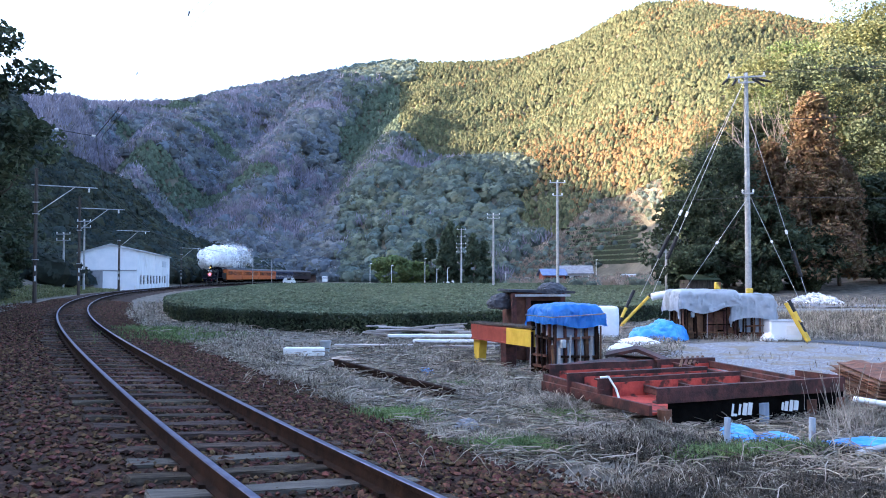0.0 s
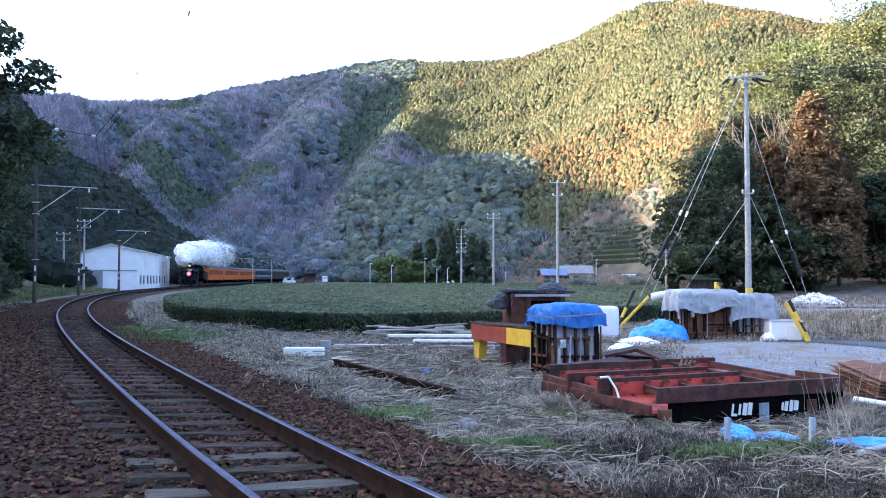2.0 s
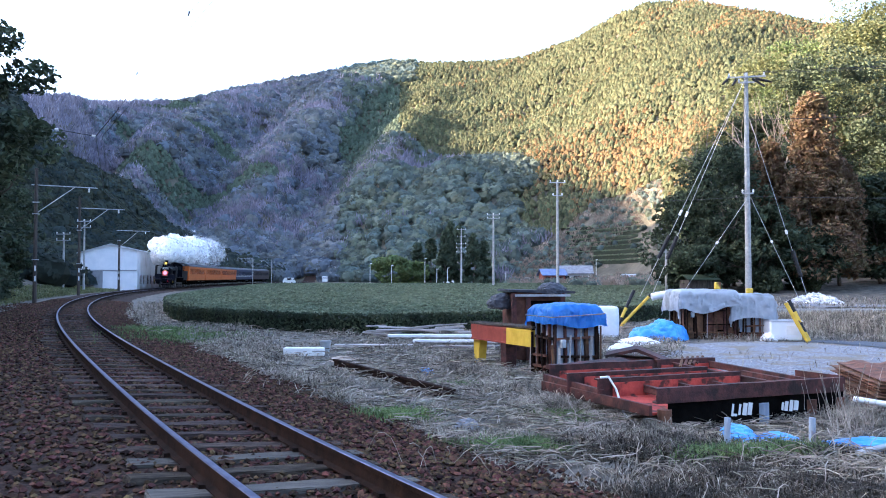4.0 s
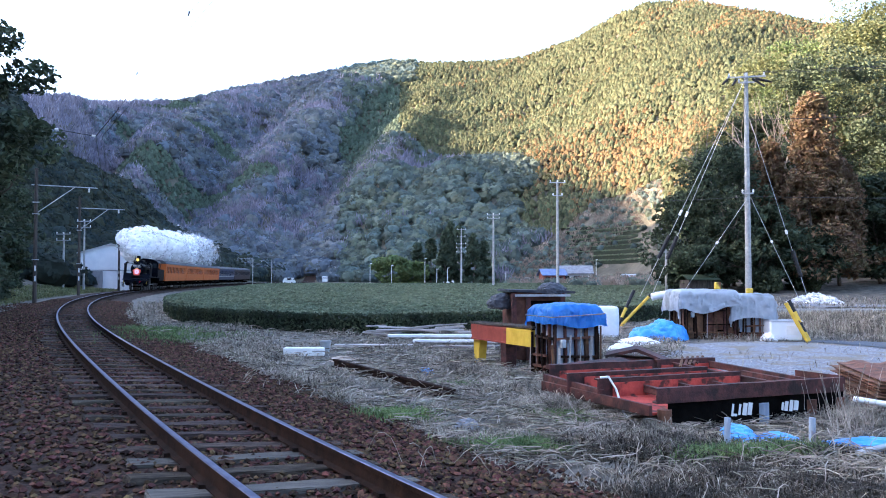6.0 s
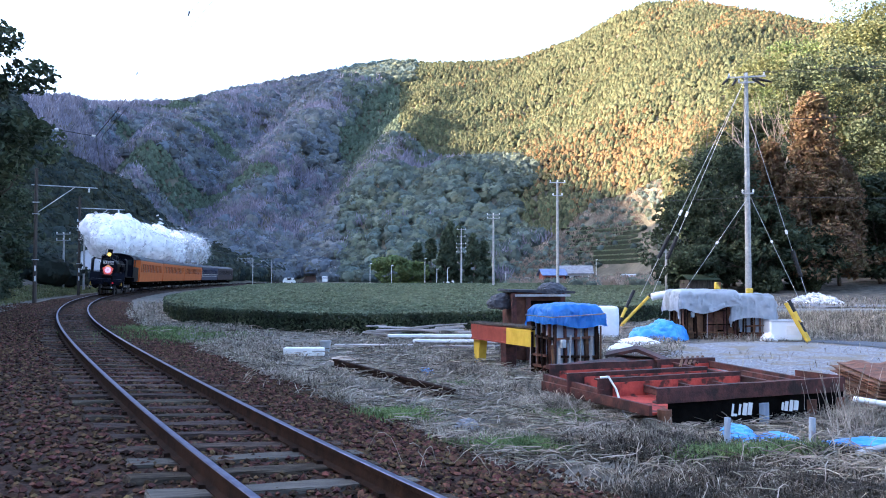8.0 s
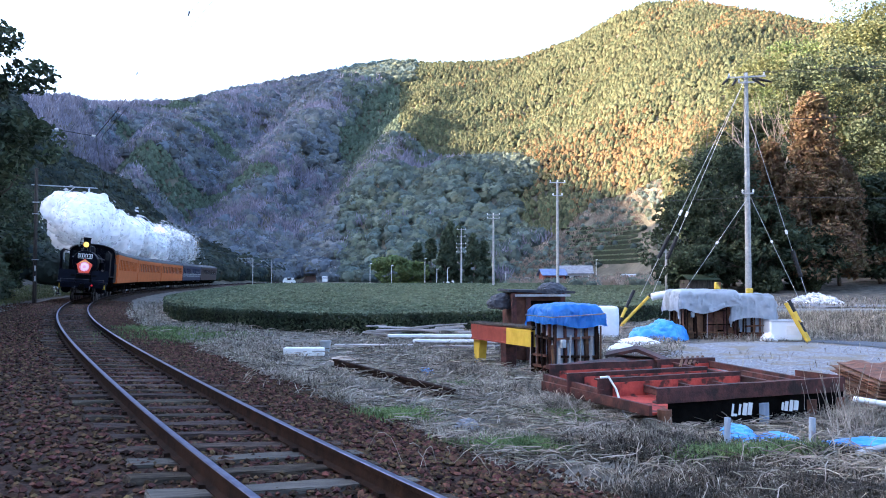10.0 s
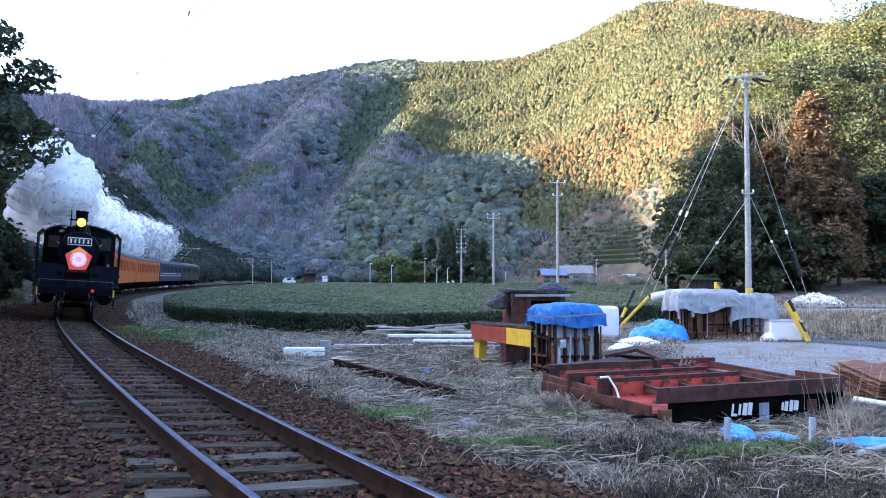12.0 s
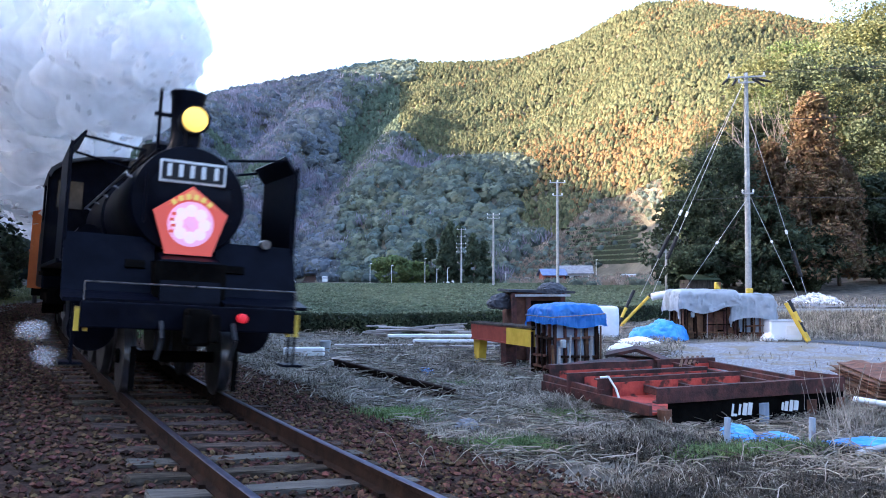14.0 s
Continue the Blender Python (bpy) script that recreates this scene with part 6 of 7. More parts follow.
M["white_bag"] = mat("white_woven_bag", (0.70, 0.71, 0.72), (0.84, 0.84, 0.84), 3, 0.75, 0, 0.3, 16)
M["gravel"] = mat("pale_gravel", (0.105, 0.112, 0.125), (0.30, 0.305, 0.32), 14, 0.95, 0, 0.8, 30, spots=(0.19, 0.165, 0.125), spot_scale=1.3, spot_level=0.53)
M["asphalt"] = mat("wet_asphalt", (0.045, 0.052, 0.065), (0.075, 0.085, 0.10), 4, 0.6, 0, 0.4, 60)
M["plank"] = mat("grey_plank", (0.27, 0.24, 0.22), (0.42, 0.38, 0.35), 4, 0.9, 0, 0.4, 30, objrand=0.3, stretch=(0.7, 6, 6))
M["zinc"] = mat("zinc_bucket", (0.30, 0.33, 0.35), (0.42, 0.45, 0.47), 5, 0.6, 0.3, 0.1, 30)
M["pale_stone"] = mat("pale_rubble", (0.45, 0.46, 0.47), (0.66, 0.66, 0.66), 3, 0.9, 0, 0.4, 20, island=0.3)
GZ = -0.45


def drape(name, size, at, turn, material, label, drop=0.35, seed=0, parent=None, rope=True, sag=0.05, category="tarpaulin"):
    """A sheet laid over a box-shaped load: creased top, hanging hems of uneven length, real thickness."""
    rr = Vector((seed * 3.7, seed * 1.9, 0))
    w, d = size
    n = 64
    bm = bmesh.new()
    grid = []
    for j in range(n + 1):
        row = []
        for i in range(n + 1):
            u, v = 2 * i / n - 1, 2 * j / n - 1
            ex, ey = w / 2 + drop, d / 2 + drop
            x, y = u * ex, v * ey
            ox, oy = max(0, abs(x) - w / 2), max(0, abs(y) - d / 2)
            hang = max(ox, oy) + 0.25 * min(ox, oy)
            k = noise.fractal(Vector((x * 2.2, y * 2.2, 0)) + rr, 0.9, 2.0, 4)
            hem = 1 + 0.5 * noise.noise(Vector((x * 1.0, y * 1.0, 4)) + rr)
            px = max(-w / 2, min(w / 2, x)) + math.copysign(min(ox, 0.05 + 0.06 * abs(k) + hang * 0.10), x)
            py = max(-d / 2, min(d / 2, y)) + math.copysign(min(oy, 0.05 + 0.06 * abs(k) + hang * 0.10), y)
            crease = abs(noise.noise(Vector((x * 4.5 + 2 * y, y * 4.5 - x, 7)) + rr)) + 0.6 * abs(noise.noise(Vector((x * 9 - 3 * y, y * 8, 2)) + rr))
            fold = min(1, hang / 0.15) * (0.020 * math.sin(26 * (x if oy > ox else y) + 4 * k) + 0.012 * math.sin(57 * (x if oy > ox else y) + 9 * k) + 0.03 * crease)
            z = 0.018 * k + 0.024 * crease + sag * (1 - u * u) * (1 - v * v) - hang * hem
            if ox > oy:
                px += math.copysign(fold, x)
            else:
                py += math.copysign(fold, y) if hang else 0
            row.append(bm.verts.new((px, py, z)))
        grid.append(row)
    for j in range(n):
        for i in range(n):
            bm.faces.new((grid[j][i], grid[j][i + 1], grid[j + 1][i + 1], grid[j + 1][i]))
    bmesh.ops.solidify(bm, geom=bm.faces[:], thickness=0.012)
    ob = part(name, bm, material, parent, "" if parent else label, True)
    ob.matrix_basis = pose(*at, 0, 0, turn)
    if not parent:
        tagged(ob, label, category)
    if rope:
        bm = bmesh.new()
        z = -drop * 0.55
        c = [(-w / 2 - 0.11, -d / 2 - 0.11, z), (w / 2 + 0.11, -d / 2 - 0.11, z + 0.05), (w / 2 + 0.11, d / 2 + 0.11, z), (-w / 2 - 0.11, d / 2 + 0.11, z), (-w / 2 - 0.11, -d / 2 - 0.11, z)]
        tube(bm, c, 0.010, 5)
        part("rope", bm, M["vine"], ob)
    return ob


def heap(name, at, size, material, label, seed, category, creases=3.0, amp=0.22):
    """A crumpled sheet or soft load lying on the ground."""
    bm = bmesh.new()
    bmesh.ops.create_icosphere(bm, subdivisions=5, radius=1.0)
    for v in bm.verts:
        k = abs(noise.noise(v.co * creases + Vector((seed * 5.1, 0, 0)))) + 0.5 * abs(noise.noise(v.co * creases * 2.3 + Vector((0, seed * 3.3, 0))))
        d = v.co.normalized()
        v.co = Vector((v.co.x, v.co.y, max(v.co.z, -0.12))) + d * (amp * k)
        v.co.x *= size[0]
        v.co.y *= size[1]
        v.co.z *= size[2]
    ob = part(name, bm, material, None, "", True)
    ob.matrix_basis = pose(at[0], at[1], at[2] if len(at) > 2 else GZ, 0, 0, seed * 37)
    return tagged(ob, label, category)


def build_frame():
    """Upturned steel wagon frame: channel beams, cross members, red-lead floor."""
    root = tagged(new("wagon_frame"), "rusty red steel wagon frame lying on the dead grass", "wagon frame")
    root.matrix_basis = pose(2.50, 9.72, GZ, 0, 0, 22)

    def channel(x0, x1, y, z0, z1, name="beam", mt="rust"):
        t = 0.09
        bm = bmesh.new()
        extrude(bm, [(y, z0), (y + t, z0), (y + t, z0 + 0.02), (y + 0.02, z0 + 0.02), (y + 0.02, z1 - 0.02), (y + t, z1 - 0.02), (y + t, z1), (y, z1)], "x", x0, x1)
        bmesh.ops.subdivide_edges(bm, edges=[e for e in bm.edges if abs(e.verts[0].co.x - e.verts[1].co.x) > 0.5], cuts=14)
        for v in bm.verts:
            v.co += Vector((0, 0.012, 0.010)) * noise.noise(v.co * 1.7) + Vector((0.004, 0.005, 0.005)) * noise.noise(v.co * 11)
        return part(name, bm, M[mt], root)
    channel(0.0, 2.95, 0.0, 0.34, 0.52)
    channel(-0.15, 2.15, 1.02, 0.20, 0.52)
    channel(-0.20, 2.15, 1.70, 0.20, 0.52)
    channel(-0.05, 1.75, 2.45, 0.22, 0.56)
    channel(1.9, 3.0, 2.55, 0.20, 0.55)
    for x, y0, y1 in ((-0.1, 1.0, 2.5), (0.55, 0.1, 1.0), (1.1, 0.1, 1.0), (1.65, 0.1, 1.0), (2.2, 0.1, 2.6), (2.88, 0.05, 2.6), (0.8, 1.1, 1.7), (1.6, 1.1, 1.7), (2.5, 0.1, 1.4)):
        part("cross_member", made(box, (0.07, y1 - y0, 0.10), (x, (y0 + y1) / 2, 0.36 if x < 2.1 else 0.42), (1.5, 2, 0), bevel=0.01), M["rust"], root)
    part("floor_plate", made(box, (2.2, 0.88, 0.03), (1.1, 0.57, 0.24), (5, 0, 0)), M["red_lead"], root, "bright red-lead painted floor plate")
    part("floor_plate", made(box, (2.2, 0.6, 0.03), (1.0, 1.42, 0.27), (6, 0, 0)), M["red_lead"], root, "bright red-lead painted floor plate")
    part("floor_plate", made(box, (0.66, 1.5, 0.03), (2.55, 1.7, 0.30), (6, 0, 0)), M["red_lead"], root, "bright red-lead painted floor plate")
    part("end_beam", made(box, (0.05, 2.5, 0.13), (-0.13, 1.22, 0.27), (0, 0, 1), bevel=0.008), M["rust"], root)
    # inner faces painted bright
    for y, x0, x1 in ((0.99, 0.05, 2.1), (1.67, 0.05, 2.1), (2.42, 0.1, 1.7), (2.52, 1.95, 2.95)):
        part("painted_web", made(box, (x1 - x0, 0.012, 0.22), ((x0 + x1) / 2, y, 0.36)), M["red_lead"], root)
    # front skirt with stencilled marks
    skirt = part("skirt", made(box, (2.75, 0.03, 0.40), (1.57, 0.045, 0.15)), M["under"], root, "black skirt plate with white stencil marks")
    for x, wd, hi in ((1.13, 0.026, 0.15), (1.16, 0.07, 0.03), (1.24, 0.028, 0.13), (1.32, 0.06, 0.15), (1.40, 0.06, 0.15), (1.92, 0.03, 0.10), (1.98, 0.05, 0.12), (2.06, 0.05, 0.14), (2.14, 0.07, 0.12)):
        part("stencil_bar", made(box, (wd, 0.008, hi), (x, 0.026, 0.20 if hi > 0.05 else 0.14), (0, 9, 0)), M["white"], skirt)
    for x in (0.15, 1.62, 2.4, 2.9):
        part("stub", made(rod, (x, 0.06, -0.05), (x, 0.06, 0.26), 0.085, None, 12), M["blue_grey" if x == 1.62 else "rust_brown"], root)
    # end gusset, rope, junk on the rear corner
    part("end_plate", made(box, (0.03, 0.75, 0.34), (2.96, 0.45, 0.36), (0, 0, 3)), M["rust"], root)
    bm = bmesh.new()
    tube(bm, [(-0.12, 1.02, 0.54), (-0.02, 0.98, 0.55), (0.04, 0.9, 0.40), (0.05, 0.75, 0.12), (0.1, 0.6, 0.0)], 0.014, 6)
    part("rope", bm, M["white_bag"], root, "frayed white rope")
    bm = bmesh.new()
    box(bm, (1.5, 0.45, 0.04), (1.0, 2.95, 0.46), (8, -2, 8))
    box(bm, (1.4, 0.05, 0.30), (1.0, 2.74, 0.30), (0, -2, 6))
    part("bent_plate", bm, M["rust"], root)
    for k in range(5):
        part("junk_bar", made(rod, (2.05 + 0.14 * k, 2.2 + 0.08 * k, 0.47), (2.5 + 0.10 * k, 2.72, 0.55), 0.022, None, 7), M["rust_brown"], root)


def build_machine(at, turn, w, d, h, seed, panel, label, ribs=7):
    """An old machine block: panels, upright ribs, pipes, rusty base."""
    rr = random.Random(seed)
    root = tagged(new("scrap_machine"), label, "machine", "covered scrap machines")
    root.matrix_basis = pose(at[0], at[1], GZ, 0, 0, turn)
    # the dark between the panels comes from this near-black core
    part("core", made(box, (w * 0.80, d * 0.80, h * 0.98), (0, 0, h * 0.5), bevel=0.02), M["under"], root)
    for k in range(2):
        part("base_beam", made(box, (w * 1.04, 0.12, 0.14), (0, (k - 0.5) * d * 0.9, 0.10 + 0.02 * k), bevel=0.01), M["rust_brown"], root)
    # recessed painted panels on the four sides, rusty ribs and pipes before them
    for side in range(4):
        turned = Matrix.Rotation(radians(90) * side, 4, "Z")
        wide, deep = (w, d) if side % 2 == 0 else (d, w)
        n = max(3, round(ribs * 0.6 * wide / w))
        for k in range(n):
            x = -wide / 2 + wide * (k + 0.5) / n
            bm = made(box, (wide / n * 0.82, 0.03, h * rr.uniform(0.66, 0.84)), (x, -deep / 2 + 0.05, h * rr.uniform(0.50, 0.56)), (0, rr.uniform(-1.5, 1.5), 0), bevel=0.008)
            bmesh.ops.transform(bm, matrix=turned, verts=bm.verts)
            part("panel", bm, M[panel if rr.random() < 0.85 else "rust_brown"], root)
        for k in range(n + 1):
            x = -wide / 2 + wide * k / n
            bm = made(box, (rr.uniform(0.035, 0.07), 0.06, h * rr.uniform(0.78, 0.97)), (x, -deep / 2, h * 0.49), (0, rr.uniform(-2, 2), 0), bevel=0.008)
            bmesh.ops.transform(bm, matrix=turned, verts=bm.verts)
            part("upright", bm, M[rr.choice(("rust", "rust_brown", "rust_dark"))], root)
            bm = made(rod, (x + 0.05, -deep / 2 - 0.05, rr.uniform(0.0, 0.2)), (x + 0.05 + rr.uniform(-0.03, 0.03), -deep / 2 - 0.06, h * rr.uniform(0.5, 0.85)), rr.uniform(0.012, 0.03), None, 8)
            bmesh.ops.transform(bm, matrix=turned, verts=bm.verts)
            part("pipe", bm, M[rr.choice(("rust_brown", "rust_dark", "plank"))], root)
        for zf in (0.16, 0.34, 0.64):
            x0, x1 = sorted((rr.uniform(-0.5, -0.1), rr.uniform(0.15, 0.52)))
            bm = made(box, ((x1 - x0) * wide, 0.08, 0.04), ((x0 + x1) / 2 * wide, -deep / 2 - 0.02, h * zf), (0, rr.uniform(-2.5, 2.5), 0))
            bmesh.ops.transform(bm, matrix=turned, verts=bm.verts)
            part("flange", bm, M[rr.choice(("rust_brown", "rust_dark"))], root)
    part("valve", made(box, (0.10, 0.09, 0.15), (-w * 0.36, -d / 2 - 0.09, h * 0.56), bevel=0.02), M["zinc"], root, "pale green-grey valve box")
    return root


def build_yard():
    build_frame()
    build_machine((2.27, 15.5), 20, 0.86, 0.86, 1.12, 1, "blue_grey", "old blue-grey machine block with rusty pipes under a blue tarpaulin", 7)
    drape("blue_tarpaulin", (0.86, 0.88), (2.27, 15.5, GZ + 1.27), 20, M["tarp_blue"], "bright blue tarpaulin roped over a machine", 0.30, 2, sag=0.07)
    # brown steel box behind with a dark sheet
    root = tagged(new("steel_box"), "rusty brown steel box with a dark sheet on top", "steel box")
    root.matrix_basis = pose(1.98, 18.2, GZ, 0, 0, 8)
    part("shell", made(box, (1.15, 1.1, 1.42), (0, 0, 0.78), bevel=0.02), M["rust_brown"], root)
    # a near-black plate on the front stands in for a shaded recess
    part("recess_plate", made(box, (0.62, 0.05, 0.95), (0.12, -0.54, 0.85)), M["under"], root)
    for x in (-0.56, -0.26, 0.5):
        part("stiffener", made(box, (0.09, 0.10, 1.42), (x, -0.57, 0.78)), M["rust"], root)
    part("lid", made(box, (1.45, 1.2, 0.05), (0.05, 0, 1.52), (0, 1.5, 0)), M["tarp_dark"], root)
    part("lid_rail", made(box, (1.2, 0.06, 0.05), (0.05, -0.62, 1.44)), M["galv"], root)
    heap("dark_sheet", (1.28, 18.0, 0.75), (0.26, 0.3, 0.26), M["tarp_dark"], "crumpled dark grey sheet hung on a steel box", 3, "sheet")
    heap("dark_sheet", (2.35, 17.9, 1.05), (0.3, 0.3, 0.20), M["tarp_dark"], "crumpled dark grey sheet laid on a steel box", 5, "sheet")
    # painted gantry beam
    root = tagged(new("gantry_beam"), "red and yellow painted steel beam on short legs", "steel beam")
    a, b = Vector((0.74, 18.0)), Vector((1.80, 15.75))
    ang = math.degrees(math.atan2(b.y - a.y, b.x - a.x))
    root.matrix_basis = pose(a.x, a.y, GZ, 0, 0, ang)
    ln = (b - a).length
    part("beam", made(extrude, [(-0.15, 0.50), (0.15, 0.50), (0.15, 0.53), (0.02, 0.53), (0.02, 0.79), (0.15, 0.79), (0.15, 0.82), (-0.15, 0.82), (-0.15, 0.79), (-0.13, 0.53), (-0.15, 0.53)], "x", 0, ln * 0.62), M["red_beam"], root)
    part("beam_end", made(extrude, [(-0.15, 0.50), (0.15, 0.50), (0.15, 0.82), (-0.15, 0.82)], "x", ln * 0.62, ln), M["yellow"], root, "yellow painted beam end")
    part("leg", made(extrude, [(0.0, 0.5), (0.30, 0.5), (0.22, -0.02), (0.06, -0.02)], "y", -0.09, 0.09), M["yellow"], root, "yellow painted leg")
    part("leg", made(box, (0.22, 0.24, 0.52), (ln * 0.55, 0, 0.24), bevel=0.01), M["rust"], root)
    for k in range(3):
        part("cover_strip", made(box, (ln * 1.02, 0.09, 0.04), (ln / 2, -0.11 + 0.11 * k, 0.86 + 0.012 * (k % 2)), (0, -0.6, 0.5)), M["wood_pole"], root)
    # loads further back
    bm = made(box, (0.66, 0.62, 0.96), (0, 0, 0.48), (0, 0, 4), bevel=0.07)
    bmesh.ops.subdivide_edges(bm, edges=bm.edges[:], cuts=5, use_grid_fill=True)
    for v in bm.verts:
        v.co += Vector((v.co.x, v.co.y, 0)) * 0.10 * math.sin(3.1 * max(0.0, v.co.z)) + Vector((1, 1, 0.6)) * 0.018 * noise.noise(v.co * 6)
    bag = part("bulk_bag", bm, M["white_bag"], None, "", True)
    bag.location = (4.86, 24.9, GZ)
    tagged(bag, "tall white woven bulk bag standing on the ground", "bag")
    heap("blue_sheet", (6.45, 24.2), (0.66, 0.6, 0.52), M["tarp_blue"], "heap under a crumpled bright blue sheet", 6, "tarpaulin", 2.4)
    heap("blue_sheet", (5.70, 23.6), (0.42, 0.4, 0.40), M["tarp_blue"], "crumpled blue plastic sheet on the ground", 7, "tarpaulin", 2.4)
    heap("white_sheet", (5.25, 22.3), (0.55, 0.5, 0.20), M["white_bag"], "crumpled white plastic sheet on the ground", 8, "plastic sheet", 2.6)
    heap("white_sheet", (4.25, 19.6), (0.40, 0.4, 0.24), M["white_bag"], "crumpled white plastic sheet on the ground", 9, "plastic sheet", 2.6)
    build_machine((7.80, 24.9), 3, 1.50, 1.1, 1.30, 11, "rust_brown", "rusty pipe-filled machine under a grey tarpaulin", 9)
    drape("grey_tarpaulin", (1.62, 1.2), (7.76, 24.9, GZ + 1.43), 3, M["tarp_grey"], "weathered silver-grey tarpaulin over scrap machinery", 0.62, 12, rope=False, sag=0.03)
    build_machine((9.10, 24.9), -2, 0.95, 1.0, 1.18, 13, "blue_grey", "rusty machine with blue-grey panels under a grey tarpaulin", 6)
    drape("grey_tarpaulin", (1.05, 1.1), (9.12, 24.9, GZ + 1.30), -2, M["tarp_grey"], "weathered silver-grey tarpaulin over scrap machinery", 0.66, 14, rope=False, sag=0.03)
    for x, z in ((8.35, 1.05), (9.32, 0.86)):
        ob = part("orange_block", made(box, (0.17, 0.16, 0.36), (x, 25.2, z), bevel=0.02), M["yellow"])
        tagged(ob, "small orange-yellow block on top of a covered load", "block")
    # striped pale roll behind the crates
    bm = bmesh.new()
    tube(bm, [(6.7 + 0.17 * k, 26.6, 0.74 + 0.10 * math.sin(k * 0.42)) for k in range(8)], 0.12, 10)
    tagged(part("rolled_sheet", bm, M["white_bag"], None, "", True), "pale rolled plastic sheet behind the covered loads", "roll")
    root = tagged(new("white_tank"), "low white plastic tank beside the covered machines", "tank")
    root.matrix_basis = pose(9.86, 24.1, GZ, 0, 0, -3)
    part("body", made(box, (0.92, 0.6, 0.56), (0, 0, 0.28), bevel=0.05), M["shed_wall"], root)
    part("panel", made(box, (0.30, 0.02, 0.26), (0.16, -0.305, 0.30), bevel=0.005), M["white"], root, "white square panel")
    part("lid", made(box, (0.95, 0.63, 0.03), (0, 0, 0.57)), M["shed_roof"], root)
    heap("white_rag", (9.30, 23.7), (0.22, 0.2, 0.22), M["white_bag"], "small white rag on the ground", 15, "rag")
    ob = part("scrap_block", made(box, (0.7, 0.5, 0.40), (9.75, 25.6, 0.0), bevel=0.02), M["rust"])
    tagged(ob, "rusty steel block behind the white tank", "scrap")

    def striped(p, q, marks, label):
        p, q = Vector(p), Vector(q)
        r = tagged(new("barrier_pole"), label, "pole", "yellow barrier poles")
        part("pole", made(rod, p, q, 0.055, None, 10), M["yellow"], r)
        for t0, t1 in marks:
            part("black_band", made(rod, p.lerp(q, t0), p.lerp(q, t1), 0.058, None, 10), M["black"], r)
    striped((10.33, 23.5, GZ), (9.80, 23.7, 0.64), (), "leaning yellow steel pole beside the road")
    striped((10.42, 23.6, GZ), (10.02, 24.0, 0.70), ((0.22, 0.45), (0.72, 1.0)), "leaning yellow pole with black bands")
    striped((6.50, 30.5, GZ), (7.75, 30.9, 0.74), ((0.93, 1.0),), "long leaning yellow steel pole")
    striped((6.05, 29.0, GZ), (6.80, 29.5, 0.90), ((0.55, 1.0), (0.0, 0.3)), "leaning yellow pole with black bands")
    # scrap between the frame and the machines
    root = tagged(new("bent_steel_cover"), "bent rusty steel cover lying on scrap", "scrap")
    root.matrix_basis = pose(3.55, 15.2, GZ, 0, 0, -14)
    part("sheet", made(extrude, [(-0.55, 0.42), (0.0, 0.55), (0.62, 0.30), (0.72, 0.26), (0.72, 0.22), (0.0, 0.49), (-0.55, 0.37)], "y", -0.4, 0.4), M["rust"], root)
    part("stand", made(box, (0.9, 0.6, 0.36), (0.05, 0, 0.18), (0, 3, 0), bevel=0.02), M["rust"], root)
    # corrugated sheet piles
    for k in range(13):
        bm = bmesh.new()
        prof = []
        for i in range(13):
            u = -0.72 + 1.44 * i / 12
            prof.append((u, 0.020 * (1 if (i // 2) % 2 else -1)))
        extrude(bm, prof + [(u, w - 0.012) for u, w in prof[::-1]], "y", 0, 2.35 + 0.08 * math.sin(k * 2.3))
        ob = part("steel_sheet", bm, M["rust_brown"])
        ob.matrix_basis = pose(6.22 + 0.03 * math.sin(k * 1.7), 10.35 + 0.03 * math.cos(k * 2.9), GZ + 0.04 + 0.041 * k, 0, 0, -12 + 0.8 * math.sin(k * 3))
        tagged(ob, "rusty ribbed steel sheet lying in a stack", "steel sheet", "stacked steel sheets")
    # near edge: posts, sheets, pipes
    for x in (3.01, 3.91):
        ob = part("short_post", made(rod, (x, 8.84, GZ - 0.1), (x + 0.01, 8.84, -0.12), 0.035, 0.033, 12), M["blue_grey"], None, "", True)
        tagged(ob, "short weathered grey-blue post in the grass", "post", "short posts in the grass")
    heap("blue_sheet", (3.30, 9.32), (0.36, 0.17, 0.16), M["tarp_blue"], "crumpled blue plastic sheet in the grass", 17, "tarpaulin", 3.2)
    heap("blue_sheet", (3.70, 9.15), (0.26, 0.12, 0.11), M["tarp_blue"], "crumpled blue plastic sheet in the grass", 18, "tarpaulin", 3.2)
    heap("blue_sheet", (4.62, 8.72), (0.56, 0.20, 0.13), M["tarp_blue"], "long crumpled blue plastic sheet in the grass", 19, "tarpaulin", 3.2)
    ob = part("grey_pipe", made(rod, (4.05, 8.15, GZ + 0.10), (5.3, 8.45, GZ + 0.30), 0.03, None, 10), M["zinc"], None, "", True)
    tagged(ob, "grey plastic pipe lying on a blue sheet", "pipe")
    ob = part("white_pipe", made(rod, (4.84, 9.8, -0.06), (5.8, 9.6, -0.20), 0.032, None, 12), M["white_bag"], None, "", True)
    tagged(ob, "white plastic pipe leaning on steel sheets", "pipe")
    # pieces near the field
    root = tagged(new("concrete_block"), "long white concrete block lying in dry grass", "block")
    root.matrix_basis = pose(-3.18, 19.0, GZ, 0, 0, 2)
    part("body", made(box, (0.92, 0.30, 0.20), (0, 0, 0.12), bevel=0.03), M["white"], root)
    root = tagged(new("bucket"), "grey bucket standing in dry grass", "bucket")
    root.location = (-2.82, 19.9, GZ)
    bm = bmesh.new()
    lathe(bm, ((0.10, 0.0), (0.135, 0.28), (0.15, 0.285), (0.15, 0.30), (0.125, 0.29), (0.09, 0.03)), 18)
